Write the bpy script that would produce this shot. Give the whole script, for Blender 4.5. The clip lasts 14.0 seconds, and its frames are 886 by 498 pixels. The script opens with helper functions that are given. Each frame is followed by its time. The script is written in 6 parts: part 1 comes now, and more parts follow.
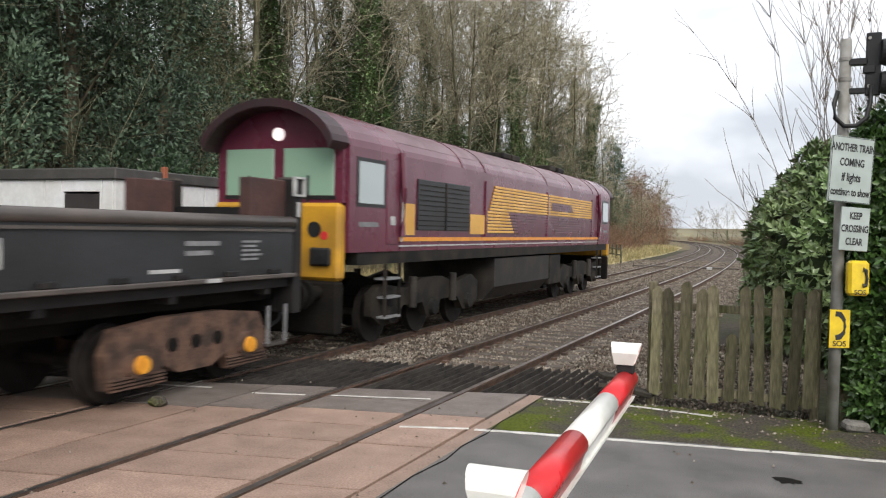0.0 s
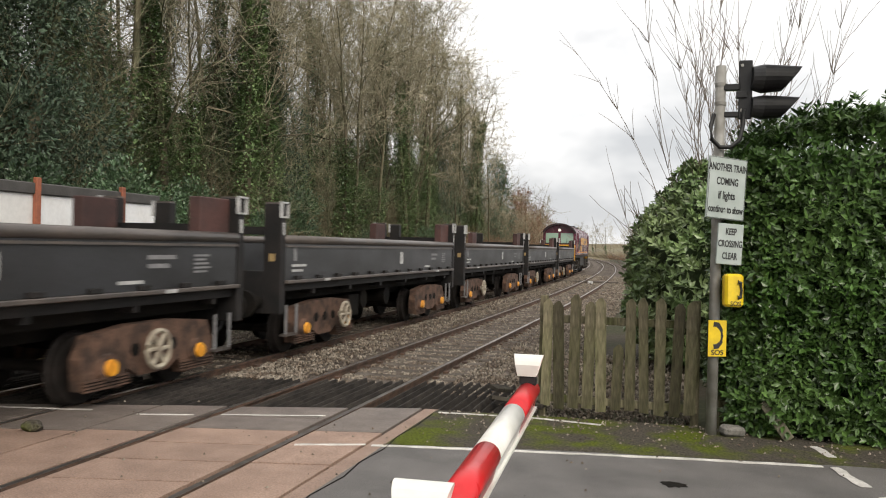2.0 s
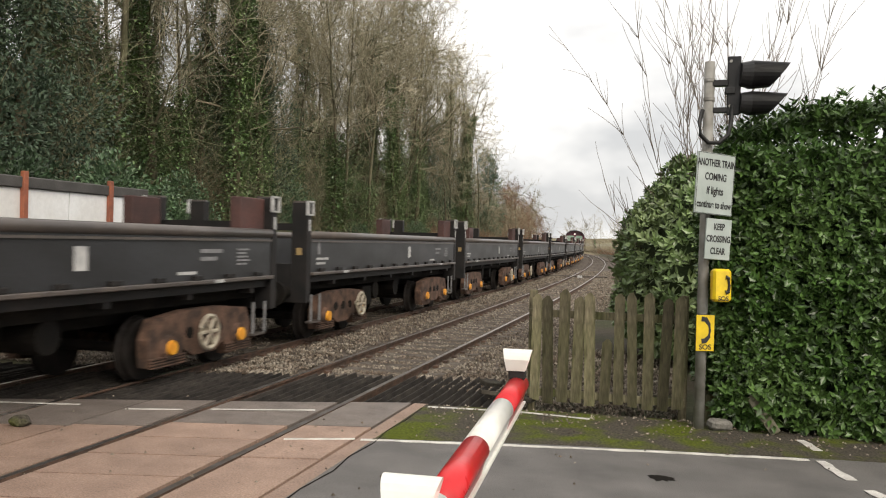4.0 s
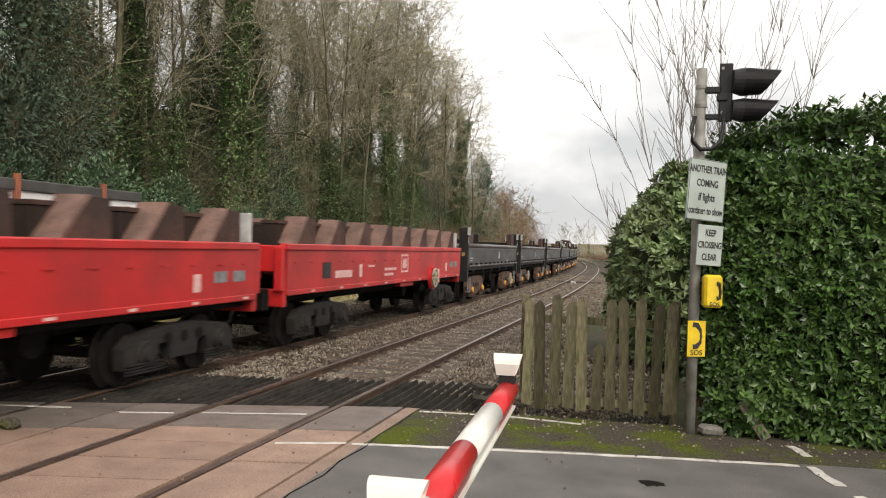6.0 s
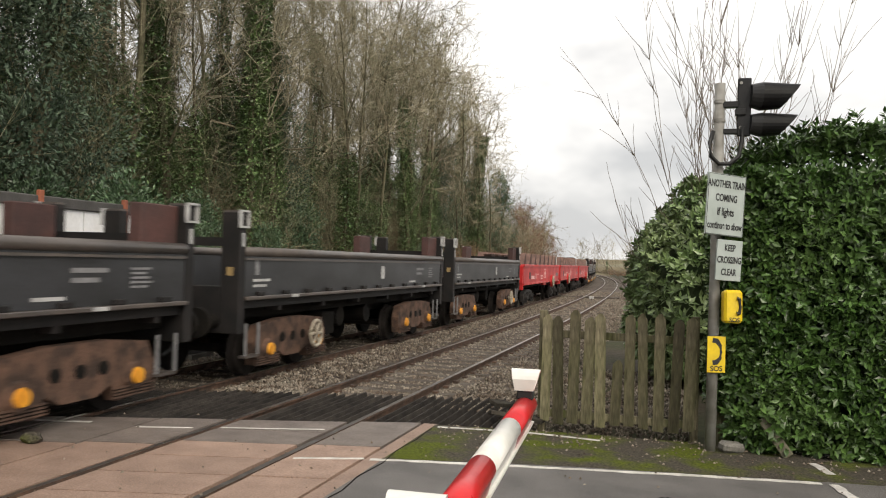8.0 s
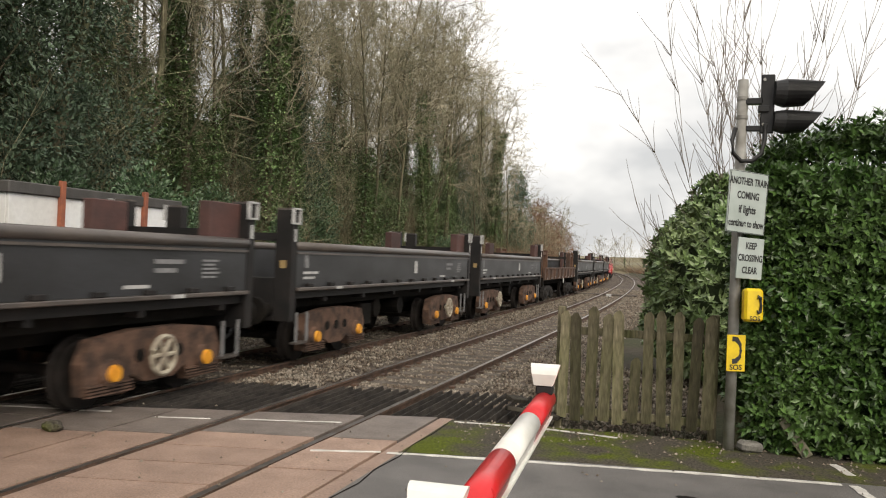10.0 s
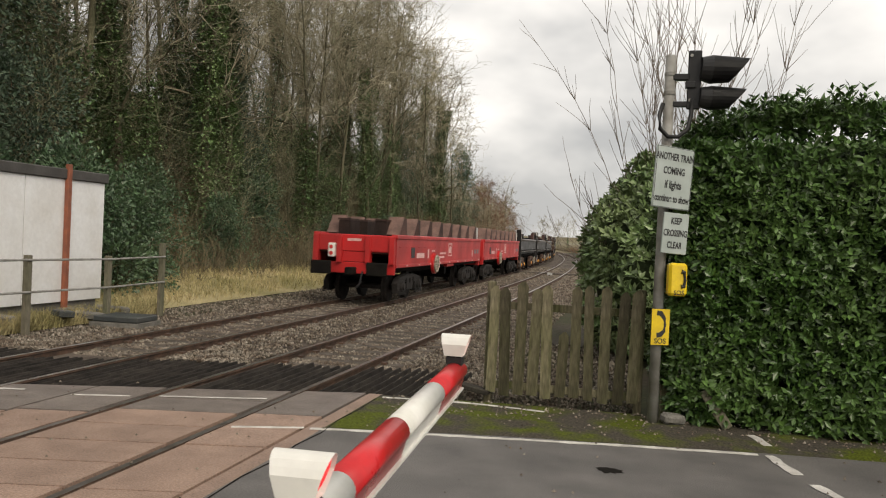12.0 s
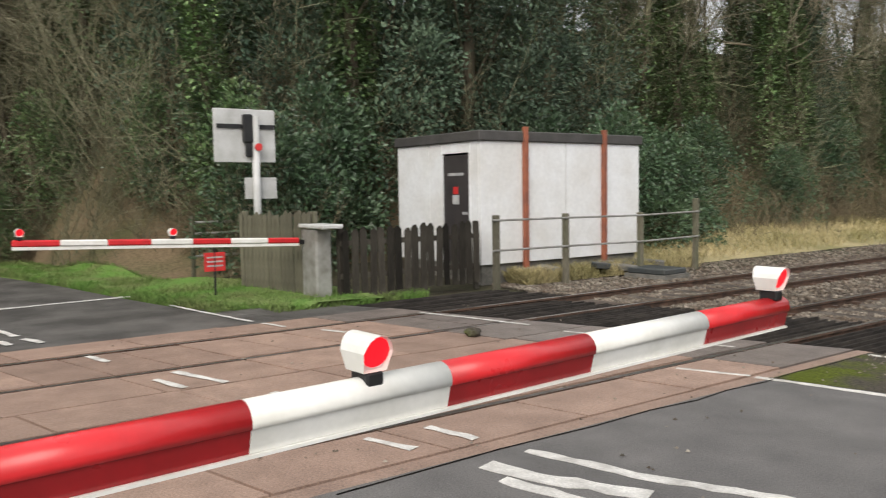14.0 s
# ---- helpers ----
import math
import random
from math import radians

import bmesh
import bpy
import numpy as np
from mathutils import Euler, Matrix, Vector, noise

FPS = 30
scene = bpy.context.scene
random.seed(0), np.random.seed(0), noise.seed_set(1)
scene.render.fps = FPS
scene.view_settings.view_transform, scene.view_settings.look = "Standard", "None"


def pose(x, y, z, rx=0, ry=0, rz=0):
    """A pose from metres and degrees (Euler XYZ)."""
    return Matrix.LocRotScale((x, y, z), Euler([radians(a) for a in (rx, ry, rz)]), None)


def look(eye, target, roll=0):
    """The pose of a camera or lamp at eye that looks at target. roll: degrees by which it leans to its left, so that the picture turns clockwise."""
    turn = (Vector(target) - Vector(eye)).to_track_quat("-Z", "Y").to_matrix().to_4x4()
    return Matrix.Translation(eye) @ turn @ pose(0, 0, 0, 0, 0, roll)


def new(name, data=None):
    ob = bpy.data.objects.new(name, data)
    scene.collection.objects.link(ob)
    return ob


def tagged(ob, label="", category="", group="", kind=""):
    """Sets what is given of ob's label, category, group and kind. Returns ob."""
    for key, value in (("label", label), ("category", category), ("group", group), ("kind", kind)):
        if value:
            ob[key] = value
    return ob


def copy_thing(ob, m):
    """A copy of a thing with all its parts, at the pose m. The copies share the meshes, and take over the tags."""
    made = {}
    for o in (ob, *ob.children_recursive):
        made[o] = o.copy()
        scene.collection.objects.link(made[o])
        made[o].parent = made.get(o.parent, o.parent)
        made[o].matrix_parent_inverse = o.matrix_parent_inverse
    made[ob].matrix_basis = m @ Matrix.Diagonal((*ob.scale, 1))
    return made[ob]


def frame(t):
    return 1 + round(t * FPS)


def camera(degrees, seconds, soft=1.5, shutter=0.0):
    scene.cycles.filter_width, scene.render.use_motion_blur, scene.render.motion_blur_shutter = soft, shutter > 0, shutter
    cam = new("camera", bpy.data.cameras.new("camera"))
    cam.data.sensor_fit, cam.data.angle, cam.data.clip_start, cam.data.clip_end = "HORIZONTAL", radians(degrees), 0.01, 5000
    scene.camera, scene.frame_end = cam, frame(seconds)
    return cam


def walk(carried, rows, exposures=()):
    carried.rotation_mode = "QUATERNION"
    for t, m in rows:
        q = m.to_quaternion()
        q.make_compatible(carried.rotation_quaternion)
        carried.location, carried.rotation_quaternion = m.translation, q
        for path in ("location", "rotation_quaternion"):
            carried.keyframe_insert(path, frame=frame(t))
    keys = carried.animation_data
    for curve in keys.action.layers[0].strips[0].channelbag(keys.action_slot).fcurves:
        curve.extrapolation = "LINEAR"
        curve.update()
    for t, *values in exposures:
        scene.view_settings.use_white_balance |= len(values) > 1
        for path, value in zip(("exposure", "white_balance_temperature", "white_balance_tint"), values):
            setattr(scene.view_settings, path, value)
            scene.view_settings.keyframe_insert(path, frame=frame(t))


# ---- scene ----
cam = camera(57.0, 14.0, soft=1.1, shutter=0.13)
PATH = [
    (0, (4.836, -0.008, 2.135), (4.026, 1.82, 2.088), 1.2),
    (0.5, (4.819, 0.006, 2.137), (4.138, 1.886, 2.146), 1.2),
    (1, (4.781, -0.029, 2.141), (4.169, 1.875, 2.156), 1.2),
    (1.5, (4.748, -0.045, 2.139), (4.175, 1.871, 2.139), 1.3),
    (2, (4.733, -0.049, 2.129), (4.183, 1.874, 2.124), 1.3),
    (2.5, (4.731, -0.062, 2.135), (4.19, 1.863, 2.127), 1.3),
    (3, (4.736, -0.054, 2.133), (4.197, 1.872, 2.118), 1.4),
    (5.5, (4.74, -0.068, 2.133), (4.236, 1.868, 2.115), 1.3),
    (6, (4.76, -0.067, 2.131), (4.248, 1.866, 2.125), 1.7),
    (6.5, (4.763, -0.08, 2.13), (4.226, 1.847, 2.136), 1.8),
    (7, (4.765, -0.085, 2.13), (4.219, 1.839, 2.15), 1.3),
    (9.5, (4.75, -0.075, 2.125), (4.17, 1.839, 2.155), 2.5),
    (10, (4.74, -0.08, 2.115), (4.146, 1.83, 2.134), 2.3),
    (10.5, (4.722, -0.089, 2.102), (4.128, 1.821, 2.111), 2.2),
    (11, (4.718, -0.094, 2.105), (4.147, 1.823, 2.11), 2.3),
    (11.5, (4.72, -0.077, 2.09), (4.193, 1.852, 2.1), 2.3),
    (12, (4.91, 0.094, 2.058), (4.447, 2.039, 2.032), 2.6),
    (12.5, (5.249, 0.404, 2.039), (4.8, 2.35, 1.947), 3.3),
    (13, (5.495, 0.648, 2.011), (4.88, 2.545, 1.855), 1.6),
    (13.5, (5.93, 0.838, 1.986), (4.762, 2.451, 1.804), 0.0),
    (14, (6.394, 0.774, 1.942), (4.779, 1.946, 1.797), -0.9),
]
walk(cam, [(t, look(eye, target, roll)) for t, eye, target, roll in PATH],
     [(0.0, 0.72, 6350, 10), (1.0, 0.6, 6500, 10), (3.0, 0.66, 6950, 10), (7.2, 0.62, 6950, 10), (9.3, 0.5, 7000, 10), (10.5, 0.68, 7000, 10), (11.5, 0.44, 7050, 10), (12.5, 0.16, 7150, 10), (13.0, 0.52, 6850, 10), (13.4, 0.6, 6600, 10), (14.0, 0.68, 6500, 10)])

# ---- world, sun, exposure ----
world = bpy.data.worlds.new("world")
scene.world = world
world.use_nodes = True
wn, wl = world.node_tree.nodes, world.node_tree.links
wn.clear()
w_out, w_bg = wn.new("ShaderNodeOutputWorld"), wn.new("ShaderNodeBackground")
sky = wn.new("ShaderNodeTexSky")
sky.sky_type, sky.sun_disc = "NISHITA", False
sky.sun_elevation, sky.sun_rotation = radians(40), radians(139)
sky.air_density, sky.dust_density = 1.0, 4.0
# cloud cover: grey and white cloud over nearly all of the sky
w_co, w_map = wn.new("ShaderNodeTexCoord"), wn.new("ShaderNodeMapping")
w_map.inputs["Scale"].default_value = (1.0, 1.0, 1.9)
w_n1 = wn.new("ShaderNodeTexNoise")
w_n1.inputs["Scale"].default_value, w_n1.inputs["Detail"].default_value = 2.3, 5
w_n1.inputs["Roughness"].default_value = 0.5
w_ramp = wn.new("ShaderNodeValToRGB")
w_ramp.color_ramp.elements[0].position, w_ramp.color_ramp.elements[0].color = 0.4, (4.6, 4.8, 5.1, 1)
w_ramp.color_ramp.elements[1].position, w_ramp.color_ramp.elements[1].color = 0.62, (10.6, 10.6, 10.7, 1)
w_mix = wn.new("ShaderNodeMix")
w_mix.data_type = "RGBA"
w_mix.inputs["Factor"].default_value = 0.93
wl.new(w_co.outputs["Generated"], w_map.inputs["Vector"])
wl.new(w_map.outputs["Vector"], w_n1.inputs["Vector"])
wl.new(w_n1.outputs["Fac"], w_ramp.inputs["Fac"])
wl.new(sky.outputs["Color"], w_mix.inputs["A"])
wl.new(w_ramp.outputs["Color"], w_mix.inputs["B"])
wl.new(w_mix.outputs["Result"], w_bg.inputs["Color"])
w_bg.inputs["Strength"].default_value = 0.1
wl.new(w_bg.outputs["Background"], w_out.inputs["Surface"])

sun = new("sun", bpy.data.lights.new("sun", "SUN"))
sun.data.energy, sun.data.angle, sun.data.color = 1.5, radians(35), (1.0, 0.94, 0.85)
sun.matrix_world = look((0, 0, 30), (-12, 14, 14.5))

# ---- materials ----
def mat(name, base, second=None, rough=0.6, metal=0.0, scale=6.0, fine=60.0, bump=0.15, spread=0.5, per_object=0.0, per_island=0.0, spec=0.5, stretch=(1, 1, 1), contrast=0.25, gen=False, grain_amount=None):
    """A surface with stains of a second colour at one scale, grain at another, and relief."""
    m = bpy.data.materials.new(name)
    m.use_nodes = True
    n, l = m.node_tree.nodes, m.node_tree.links
    b = n["Principled BSDF"]
    b.inputs["Metallic"].default_value = metal
    b.inputs["Specular IOR Level"].default_value = spec
    co, mp = n.new("ShaderNodeTexCoord"), n.new("ShaderNodeMapping")
    mp.inputs["Scale"].default_value = stretch
    l.new(co.outputs["Generated" if gen else "Object"], mp.inputs["Vector"])
    big, small = n.new("ShaderNodeTexNoise"), n.new("ShaderNodeTexNoise")
    big.inputs["Scale"].default_value, big.inputs["Detail"].default_value = scale, 5
    small.inputs["Scale"].default_value, small.inputs["Detail"].default_value = fine, 3
    for x in (big, small):
        l.new(mp.outputs["Vector"], x.inputs["Vector"])
    ramp = n.new("ShaderNodeValToRGB")
    e = ramp.color_ramp.elements
    e[0].position, e[1].position = spread - contrast / 2, spread + contrast / 2
    e[0].color, e[1].color = (*base, 1), (*(second or tuple(c * 0.7 for c in base)), 1)
    l.new(big.outputs["Fac"], ramp.inputs["Fac"])
    grain = n.new("ShaderNodeMapRange")
    grain.inputs["From Min"].default_value, grain.inputs["From Max"].default_value = 0.3, 0.7
    ga = grain_amount if grain_amount is not None else (0.03 + 0.5 * min(bump, 0.5))
    grain.inputs["To Min"].default_value, grain.inputs["To Max"].default_value = 1 - ga, 1 + ga * 0.8
    l.new(small.outputs["Fac"], grain.inputs["Value"])
    mul = n.new("ShaderNodeVectorMath")
    mul.operation = "SCALE"
    l.new(ramp.outputs["Color"], mul.inputs[0])
    value = grain.outputs["Result"]
    for amount, kind, sock in ((per_object, "ShaderNodeObjectInfo", "Random"), (per_island, "ShaderNodeNewGeometry", "Random Per Island")):
        if amount:
            src, rng, pr = n.new(kind), n.new("ShaderNodeMapRange"), n.new("ShaderNodeMath")
            rng.inputs["To Min"].default_value, rng.inputs["To Max"].default_value = 1 - amount, 1 + amount
            pr.operation = "MULTIPLY"
            l.new(src.outputs[sock], rng.inputs["Value"])
            l.new(rng.outputs["Result"], pr.inputs[0])
            l.new(value, pr.inputs[1])
            value = pr.outputs["Value"]
    l.new(value, mul.inputs["Scale"])
    l.new(mul.outputs["Vector"], b.inputs["Base Color"])
    rr = n.new("ShaderNodeMapRange")
    rr.inputs["To Min"].default_value, rr.inputs["To Max"].default_value = max(rough - 0.12, 0.05), min(rough + 0.12, 1)
    l.new(big.outputs["Fac"], rr.inputs["Value"])
    l.new(rr.outputs["Result"], b.inputs["Roughness"])
    if bump:
        bp = n.new("ShaderNodeBump")
        bp.inputs["Strength"].default_value, bp.inputs["Distance"].default_value = bump, 0.02
        l.new(small.outputs["Fac"], bp.inputs["Height"])
        l.new(bp.outputs["Normal"], b.inputs["Normal"])
    return m


def glow(name, colour, strength):
    m = bpy.data.materials.new(name)
    m.use_nodes = True
    b = m.node_tree.nodes["Principled BSDF"]
    b.inputs["Base Color"].default_value = (*colour, 1)
    b.inputs["Emission Color"].default_value = (*colour, 1)
    b.inputs["Emission Strength"].default_value = strength
    return m


def glass(name, colour, rough=0.05, alpha=1.0):
    m = bpy.data.materials.new(name)
    m.use_nodes = True
    b = m.node_tree.nodes["Principled BSDF"]
    b.inputs["Base Color"].default_value = (*colour, 1)
    b.inputs["Roughness"].default_value = rough
    b.inputs["Specular IOR Level"].default_value = 0.9
    b.inputs["Coat Weight"].default_value = 0.6
    return m


ASPHALT = mat("asphalt", (0.175, 0.165, 0.157), (0.095, 0.09, 0.087), 0.68, scale=1.6, fine=75, bump=0.6, contrast=0.5, grain_amount=0.4)
ASPHALT_OLD = mat("asphalt_old", (0.13, 0.122, 0.112), (0.06, 0.055, 0.05), 0.6, scale=1.2, fine=80, bump=0.5)
MOSS = mat("moss", (0.085, 0.105, 0.012), (0.075, 0.066, 0.053), 0.95, scale=1.7, fine=38, bump=1.0, contrast=0.16, grain_amount=0.55, spread=0.47, spec=0.15)
DECK = mat("deck_rubber", (0.37, 0.25, 0.192), (0.25, 0.168, 0.13), 0.55, scale=2.4, fine=55, bump=0.6, per_object=0.16, contrast=0.45, grain_amount=0.34)
DECK_GREY = mat("deck_grey", (0.215, 0.178, 0.157), (0.135, 0.112, 0.1), 0.45, scale=2.6, fine=50, bump=0.45, per_object=0.1, contrast=0.4, grain_amount=0.3)
STEEL = mat("rail_top", (0.32, 0.3, 0.29), (0.2, 0.17, 0.15), 0.35, 0.9, scale=3, fine=60, bump=0.05)
RUST = mat("rail_rust", (0.11, 0.062, 0.04), (0.055, 0.034, 0.024), 0.85, scale=5, fine=80, bump=0.4)
SLEEPER = mat("sleeper_concrete", (0.14, 0.12, 0.1), (0.07, 0.058, 0.048), 0.9, scale=4, fine=60, bump=0.5, per_object=0.15, spec=0.2)
BALLAST = mat("ballast_bed", (0.14, 0.115, 0.095), (0.08, 0.062, 0.05), 0.95, scale=1.5, fine=22, bump=1.0, spec=0.2)
STONE = mat("ballast_stone", (0.25, 0.22, 0.18), (0.13, 0.1, 0.076), 0.9, scale=3, fine=30, bump=0.4, per_island=0.6, spec=0.25)
# near-black for sheets seen through gaps, with the shade down there painted in
GAP_SHADE = mat("guard_base", (0.014, 0.012, 0.01), (0.02, 0.017, 0.014), 0.95, scale=3, bump=0.5, spec=0.1)
GUARD = mat("guard_timber", (0.042, 0.036, 0.031), (0.022, 0.019, 0.017), 0.9, spec=0.2, scale=3, fine=40, bump=0.5, per_object=0.25)
GRASS = mat("grass_green", (0.1, 0.2, 0.032), (0.14, 0.17, 0.055), 0.9, scale=1.2, fine=30, bump=0.8, per_island=0.35)
STRAW = mat("grass_dry", (0.47, 0.39, 0.21), (0.26, 0.235, 0.1), 0.9, scale=0.45, fine=20, bump=0.5, per_island=0.35, contrast=0.3)
SOIL = mat("earth", (0.06, 0.048, 0.034), (0.045, 0.05, 0.022), 0.95, scale=0.35, fine=9, bump=1.0, spec=0.2)
LITTER = mat("leaf_litter", (0.19, 0.14, 0.085), (0.11, 0.105, 0.052), 0.95, scale=0.5, fine=14, bump=1.0, spec=0.2)
PAINT_WHITE = mat("road_paint", (0.72, 0.7, 0.66), (0.45, 0.43, 0.4), 0.7, scale=5, fine=60, bump=0.3, contrast=0.35)
BOOM_WHITE = mat("boom_white", (0.8, 0.79, 0.75), (0.7, 0.69, 0.64), 0.35, scale=4, fine=30, bump=0.02)
BOOM_RED = mat("boom_red", (0.62, 0.02, 0.025), (0.5, 0.018, 0.022), 0.32, scale=4, fine=30, bump=0.02)
# the boom's red at about half strength, shade painted in for its lower panel
BOOM_RED_SHADED = mat("skirt_red", (0.33, 0.012, 0.015), (0.26, 0.01, 0.012), 0.3, scale=4, fine=30, bump=0.02)
BLACK = mat("black_plastic", (0.014, 0.014, 0.015), (0.024, 0.024, 0.024), 0.42, scale=5, fine=50, bump=0.05, spec=0.3)
GALV = mat("galvanised", (0.29, 0.285, 0.265), (0.18, 0.172, 0.152), 0.55, 0.0, scale=5, fine=40, bump=0.1)
SIGN_WHITE = mat("sign_white", (0.42, 0.47, 0.45), (0.34, 0.39, 0.365), 0.4, scale=3, fine=25, bump=0.02)
SIGN_BACK = mat("sign_back", (0.55, 0.55, 0.54), (0.42, 0.42, 0.4), 0.5, scale=3, fine=25, bump=0.02)
INK = mat("sign_ink", (0.012, 0.012, 0.013), (0.02, 0.02, 0.02), 0.5, scale=3, bump=0)
YELLOW = mat("phone_yellow", (0.78, 0.56, 0.02), (0.66, 0.46, 0.02), 0.4, scale=6, fine=40, bump=0.03)
TIMBER = mat("fence_timber", (0.17, 0.148, 0.1), (0.058, 0.064, 0.022), 0.9, scale=5.0, fine=30, bump=1.0, per_object=0.5, contrast=0.34, grain_amount=0.4, stretch=(1, 1, 0.22), spec=0.2)
TIMBER_DARK = mat("fence_timber_dark", (0.026, 0.022, 0.018), (0.055, 0.05, 0.04), 0.9, scale=2.5, fine=26, bump=0.6, per_object=0.75, stretch=(1, 1, 0.22), spec=0.15)
TIMBER_GREY = mat("post_timber", (0.14, 0.125, 0.09), (0.09, 0.09, 0.055), 0.9, scale=3, fine=26, bump=0.6, per_object=0.2, stretch=(1, 1, 0.25))
HUT_WHITE = mat("hut_panel", (0.78, 0.79, 0.8), (0.68, 0.67, 0.65), 0.55, scale=0.8, fine=12, bump=0.05)
HUT_ROOF = mat("hut_fascia", (0.075, 0.07, 0.066), (0.05, 0.047, 0.044), 0.7, scale=2, fine=30, bump=0.2)
HUT_POST = mat("rust_red_post", (0.32, 0.1, 0.05), (0.22, 0.075, 0.045), 0.7, scale=5, fine=40, bump=0.2)
HUT_DOOR = mat("hut_door", (0.03, 0.026, 0.027), (0.042, 0.036, 0.035), 0.6, scale=3, fine=30, bump=0.1)
CONCRETE = mat("concrete", (0.2, 0.19, 0.17), (0.12, 0.115, 0.1), 0.9, scale=2, fine=35, bump=0.5)
SLATE = mat("cover_dark", (0.035, 0.042, 0.045), (0.055, 0.058, 0.055), 0.5, scale=2.5, fine=30, bump=0.3)
BARK = mat("bark", (0.135, 0.112, 0.078), (0.085, 0.088, 0.05), 0.95, scale=1.2, fine=14, bump=0.8, per_object=0.3, stretch=(1, 1, 0.3), spec=0.2)
TWIG = mat("twig", (0.36, 0.318, 0.228), (0.215, 0.205, 0.138), 0.9, scale=0.5, fine=5, bump=0, per_object=0.3, per_island=0.25, spec=0.2)
TWIG_PALE = mat("twig_pale", (0.2, 0.165, 0.13), (0.14, 0.11, 0.085), 0.85, scale=0.5, fine=5, bump=0, per_object=0.2)
TWIG_RED = mat("twig_rust", (0.22, 0.125, 0.075), (0.15, 0.095, 0.06), 0.9, scale=0.4, fine=5, bump=0, per_object=0.25)
IVY = mat("ivy_leaf", (0.075, 0.135, 0.05), (0.13, 0.19, 0.075), 0.34, scale=0.8, fine=6, bump=0, per_island=0.65, per_object=0.3)
CONIFER = mat("conifer_leaf", (0.052, 0.09, 0.054), (0.085, 0.125, 0.072), 0.6, scale=0.8, fine=6, bump=0, per_island=0.45, per_object=0.2)
LAUREL = mat("laurel_leaf", (0.045, 0.098, 0.02), (0.07, 0.13, 0.032), 0.36, scale=1.0, fine=8, bump=0, per_island=0.5, spec=0.5)
LAUREL_PALE = mat("laurel_pale", (0.12, 0.195, 0.065), (0.18, 0.24, 0.1), 0.35, scale=1.0, fine=8, bump=0, per_island=0.45)
HOLLY = mat("holly_leaf", (0.04, 0.078, 0.036), (0.075, 0.12, 0.06), 0.4, scale=0.8, fine=6, bump=0, per_island=0.45, per_object=0.2)
HAZEL = mat("hazel_twig", (0.25, 0.235, 0.155), (0.155, 0.16, 0.096), 0.9, scale=0.5, fine=5, bump=0, per_object=0.35, per_island=0.35, spec=0.2)
# dark green fill: the shade deep among the leaves, put into colour
HEDGE_SHADE = mat("hedge_core", (0.026, 0.05, 0.014), (0.035, 0.05, 0.018), 0.95, scale=2, fine=20, bump=0.6)

WAGON_GREY = mat("wagon_grey", (0.038, 0.039, 0.043), (0.022, 0.022, 0.023), 0.4, 0.1, scale=1.3, fine=25, bump=0.1, per_object=0.15, stretch=(1, 0.5, 1))
WAGON_RIM = mat("wagon_rim", (0.085, 0.075, 0.07), (0.12, 0.1, 0.088), 0.4, 0.2, scale=2, fine=25, bump=0.15)
WAGON_BLACK = mat("wagon_black", (0.014, 0.0135, 0.0135), (0.024, 0.021, 0.02), 0.6, 0.1, scale=2, fine=25, bump=0.15, spec=0.25)
# near-black: on the vehicles, the shade beneath them is put into this colour
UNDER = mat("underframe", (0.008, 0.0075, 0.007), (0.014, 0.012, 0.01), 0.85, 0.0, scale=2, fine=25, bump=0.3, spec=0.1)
MAROON = mat("rusty_block", (0.085, 0.036, 0.03), (0.055, 0.028, 0.025), 0.75, scale=1.6, fine=20, bump=0.25, per_object=0.25)
BOGIE_BROWN = mat("bogie_brown", (0.13, 0.076, 0.054), (0.05, 0.034, 0.027), 0.85, scale=4, fine=25, bump=0.4, spec=0.25)
BOGIE_DARK = mat("bogie_dark", (0.02, 0.019, 0.018), (0.034, 0.03, 0.028), 0.8, scale=2.5, fine=25, bump=0.4, spec=0.15)
AXLE_ORANGE = mat("axle_orange", (0.78, 0.36, 0.03), (0.62, 0.25, 0.02), 0.5, scale=6, fine=40, bump=0.1)
WHEEL = mat("wheel_steel", (0.024, 0.02, 0.018), (0.014, 0.012, 0.011), 0.75, 0.0, scale=5, fine=50, bump=0.2, spec=0.2)
HANDWHEEL = mat("handwheel_cream", (0.4, 0.36, 0.28), (0.25, 0.21, 0.16), 0.6, scale=6, fine=40, bump=0.1)
LABEL = mat("label_pale", (0.5, 0.5, 0.49), (0.34, 0.34, 0.34), 0.6, scale=6, fine=40, bump=0)
LABEL_DIM = mat("label_dim", (0.24, 0.24, 0.245), (0.14, 0.14, 0.145), 0.6, scale=9, fine=60, bump=0, contrast=0.4)
LABEL_YELLOW = mat("label_yellow", (0.36, 0.25, 0.1), (0.26, 0.18, 0.08), 0.6, scale=6, fine=40, bump=0)
RED_PAINT = mat("wagon_red", (0.52, 0.02, 0.021), (0.38, 0.02, 0.02), 0.45, scale=1.2, fine=20, bump=0.06, per_object=0.05)
RED_LABEL = mat("red_wagon_lettering", (0.75, 0.5, 0.48), (0.65, 0.36, 0.34), 0.6, scale=9, fine=50, bump=0)
CRADLE = mat("cradle_brown", (0.085, 0.048, 0.038), (0.05, 0.032, 0.028), 0.8, scale=1.8, fine=20, bump=0.3, per_object=0.25, spec=0.25)
# lighter copy of the cradle brown: light on the slope put into colour
CRADLE_LIT = mat("cradle_edge", (0.2, 0.115, 0.092), (0.12, 0.07, 0.056), 0.75, scale=2.5, fine=25, bump=0.3)
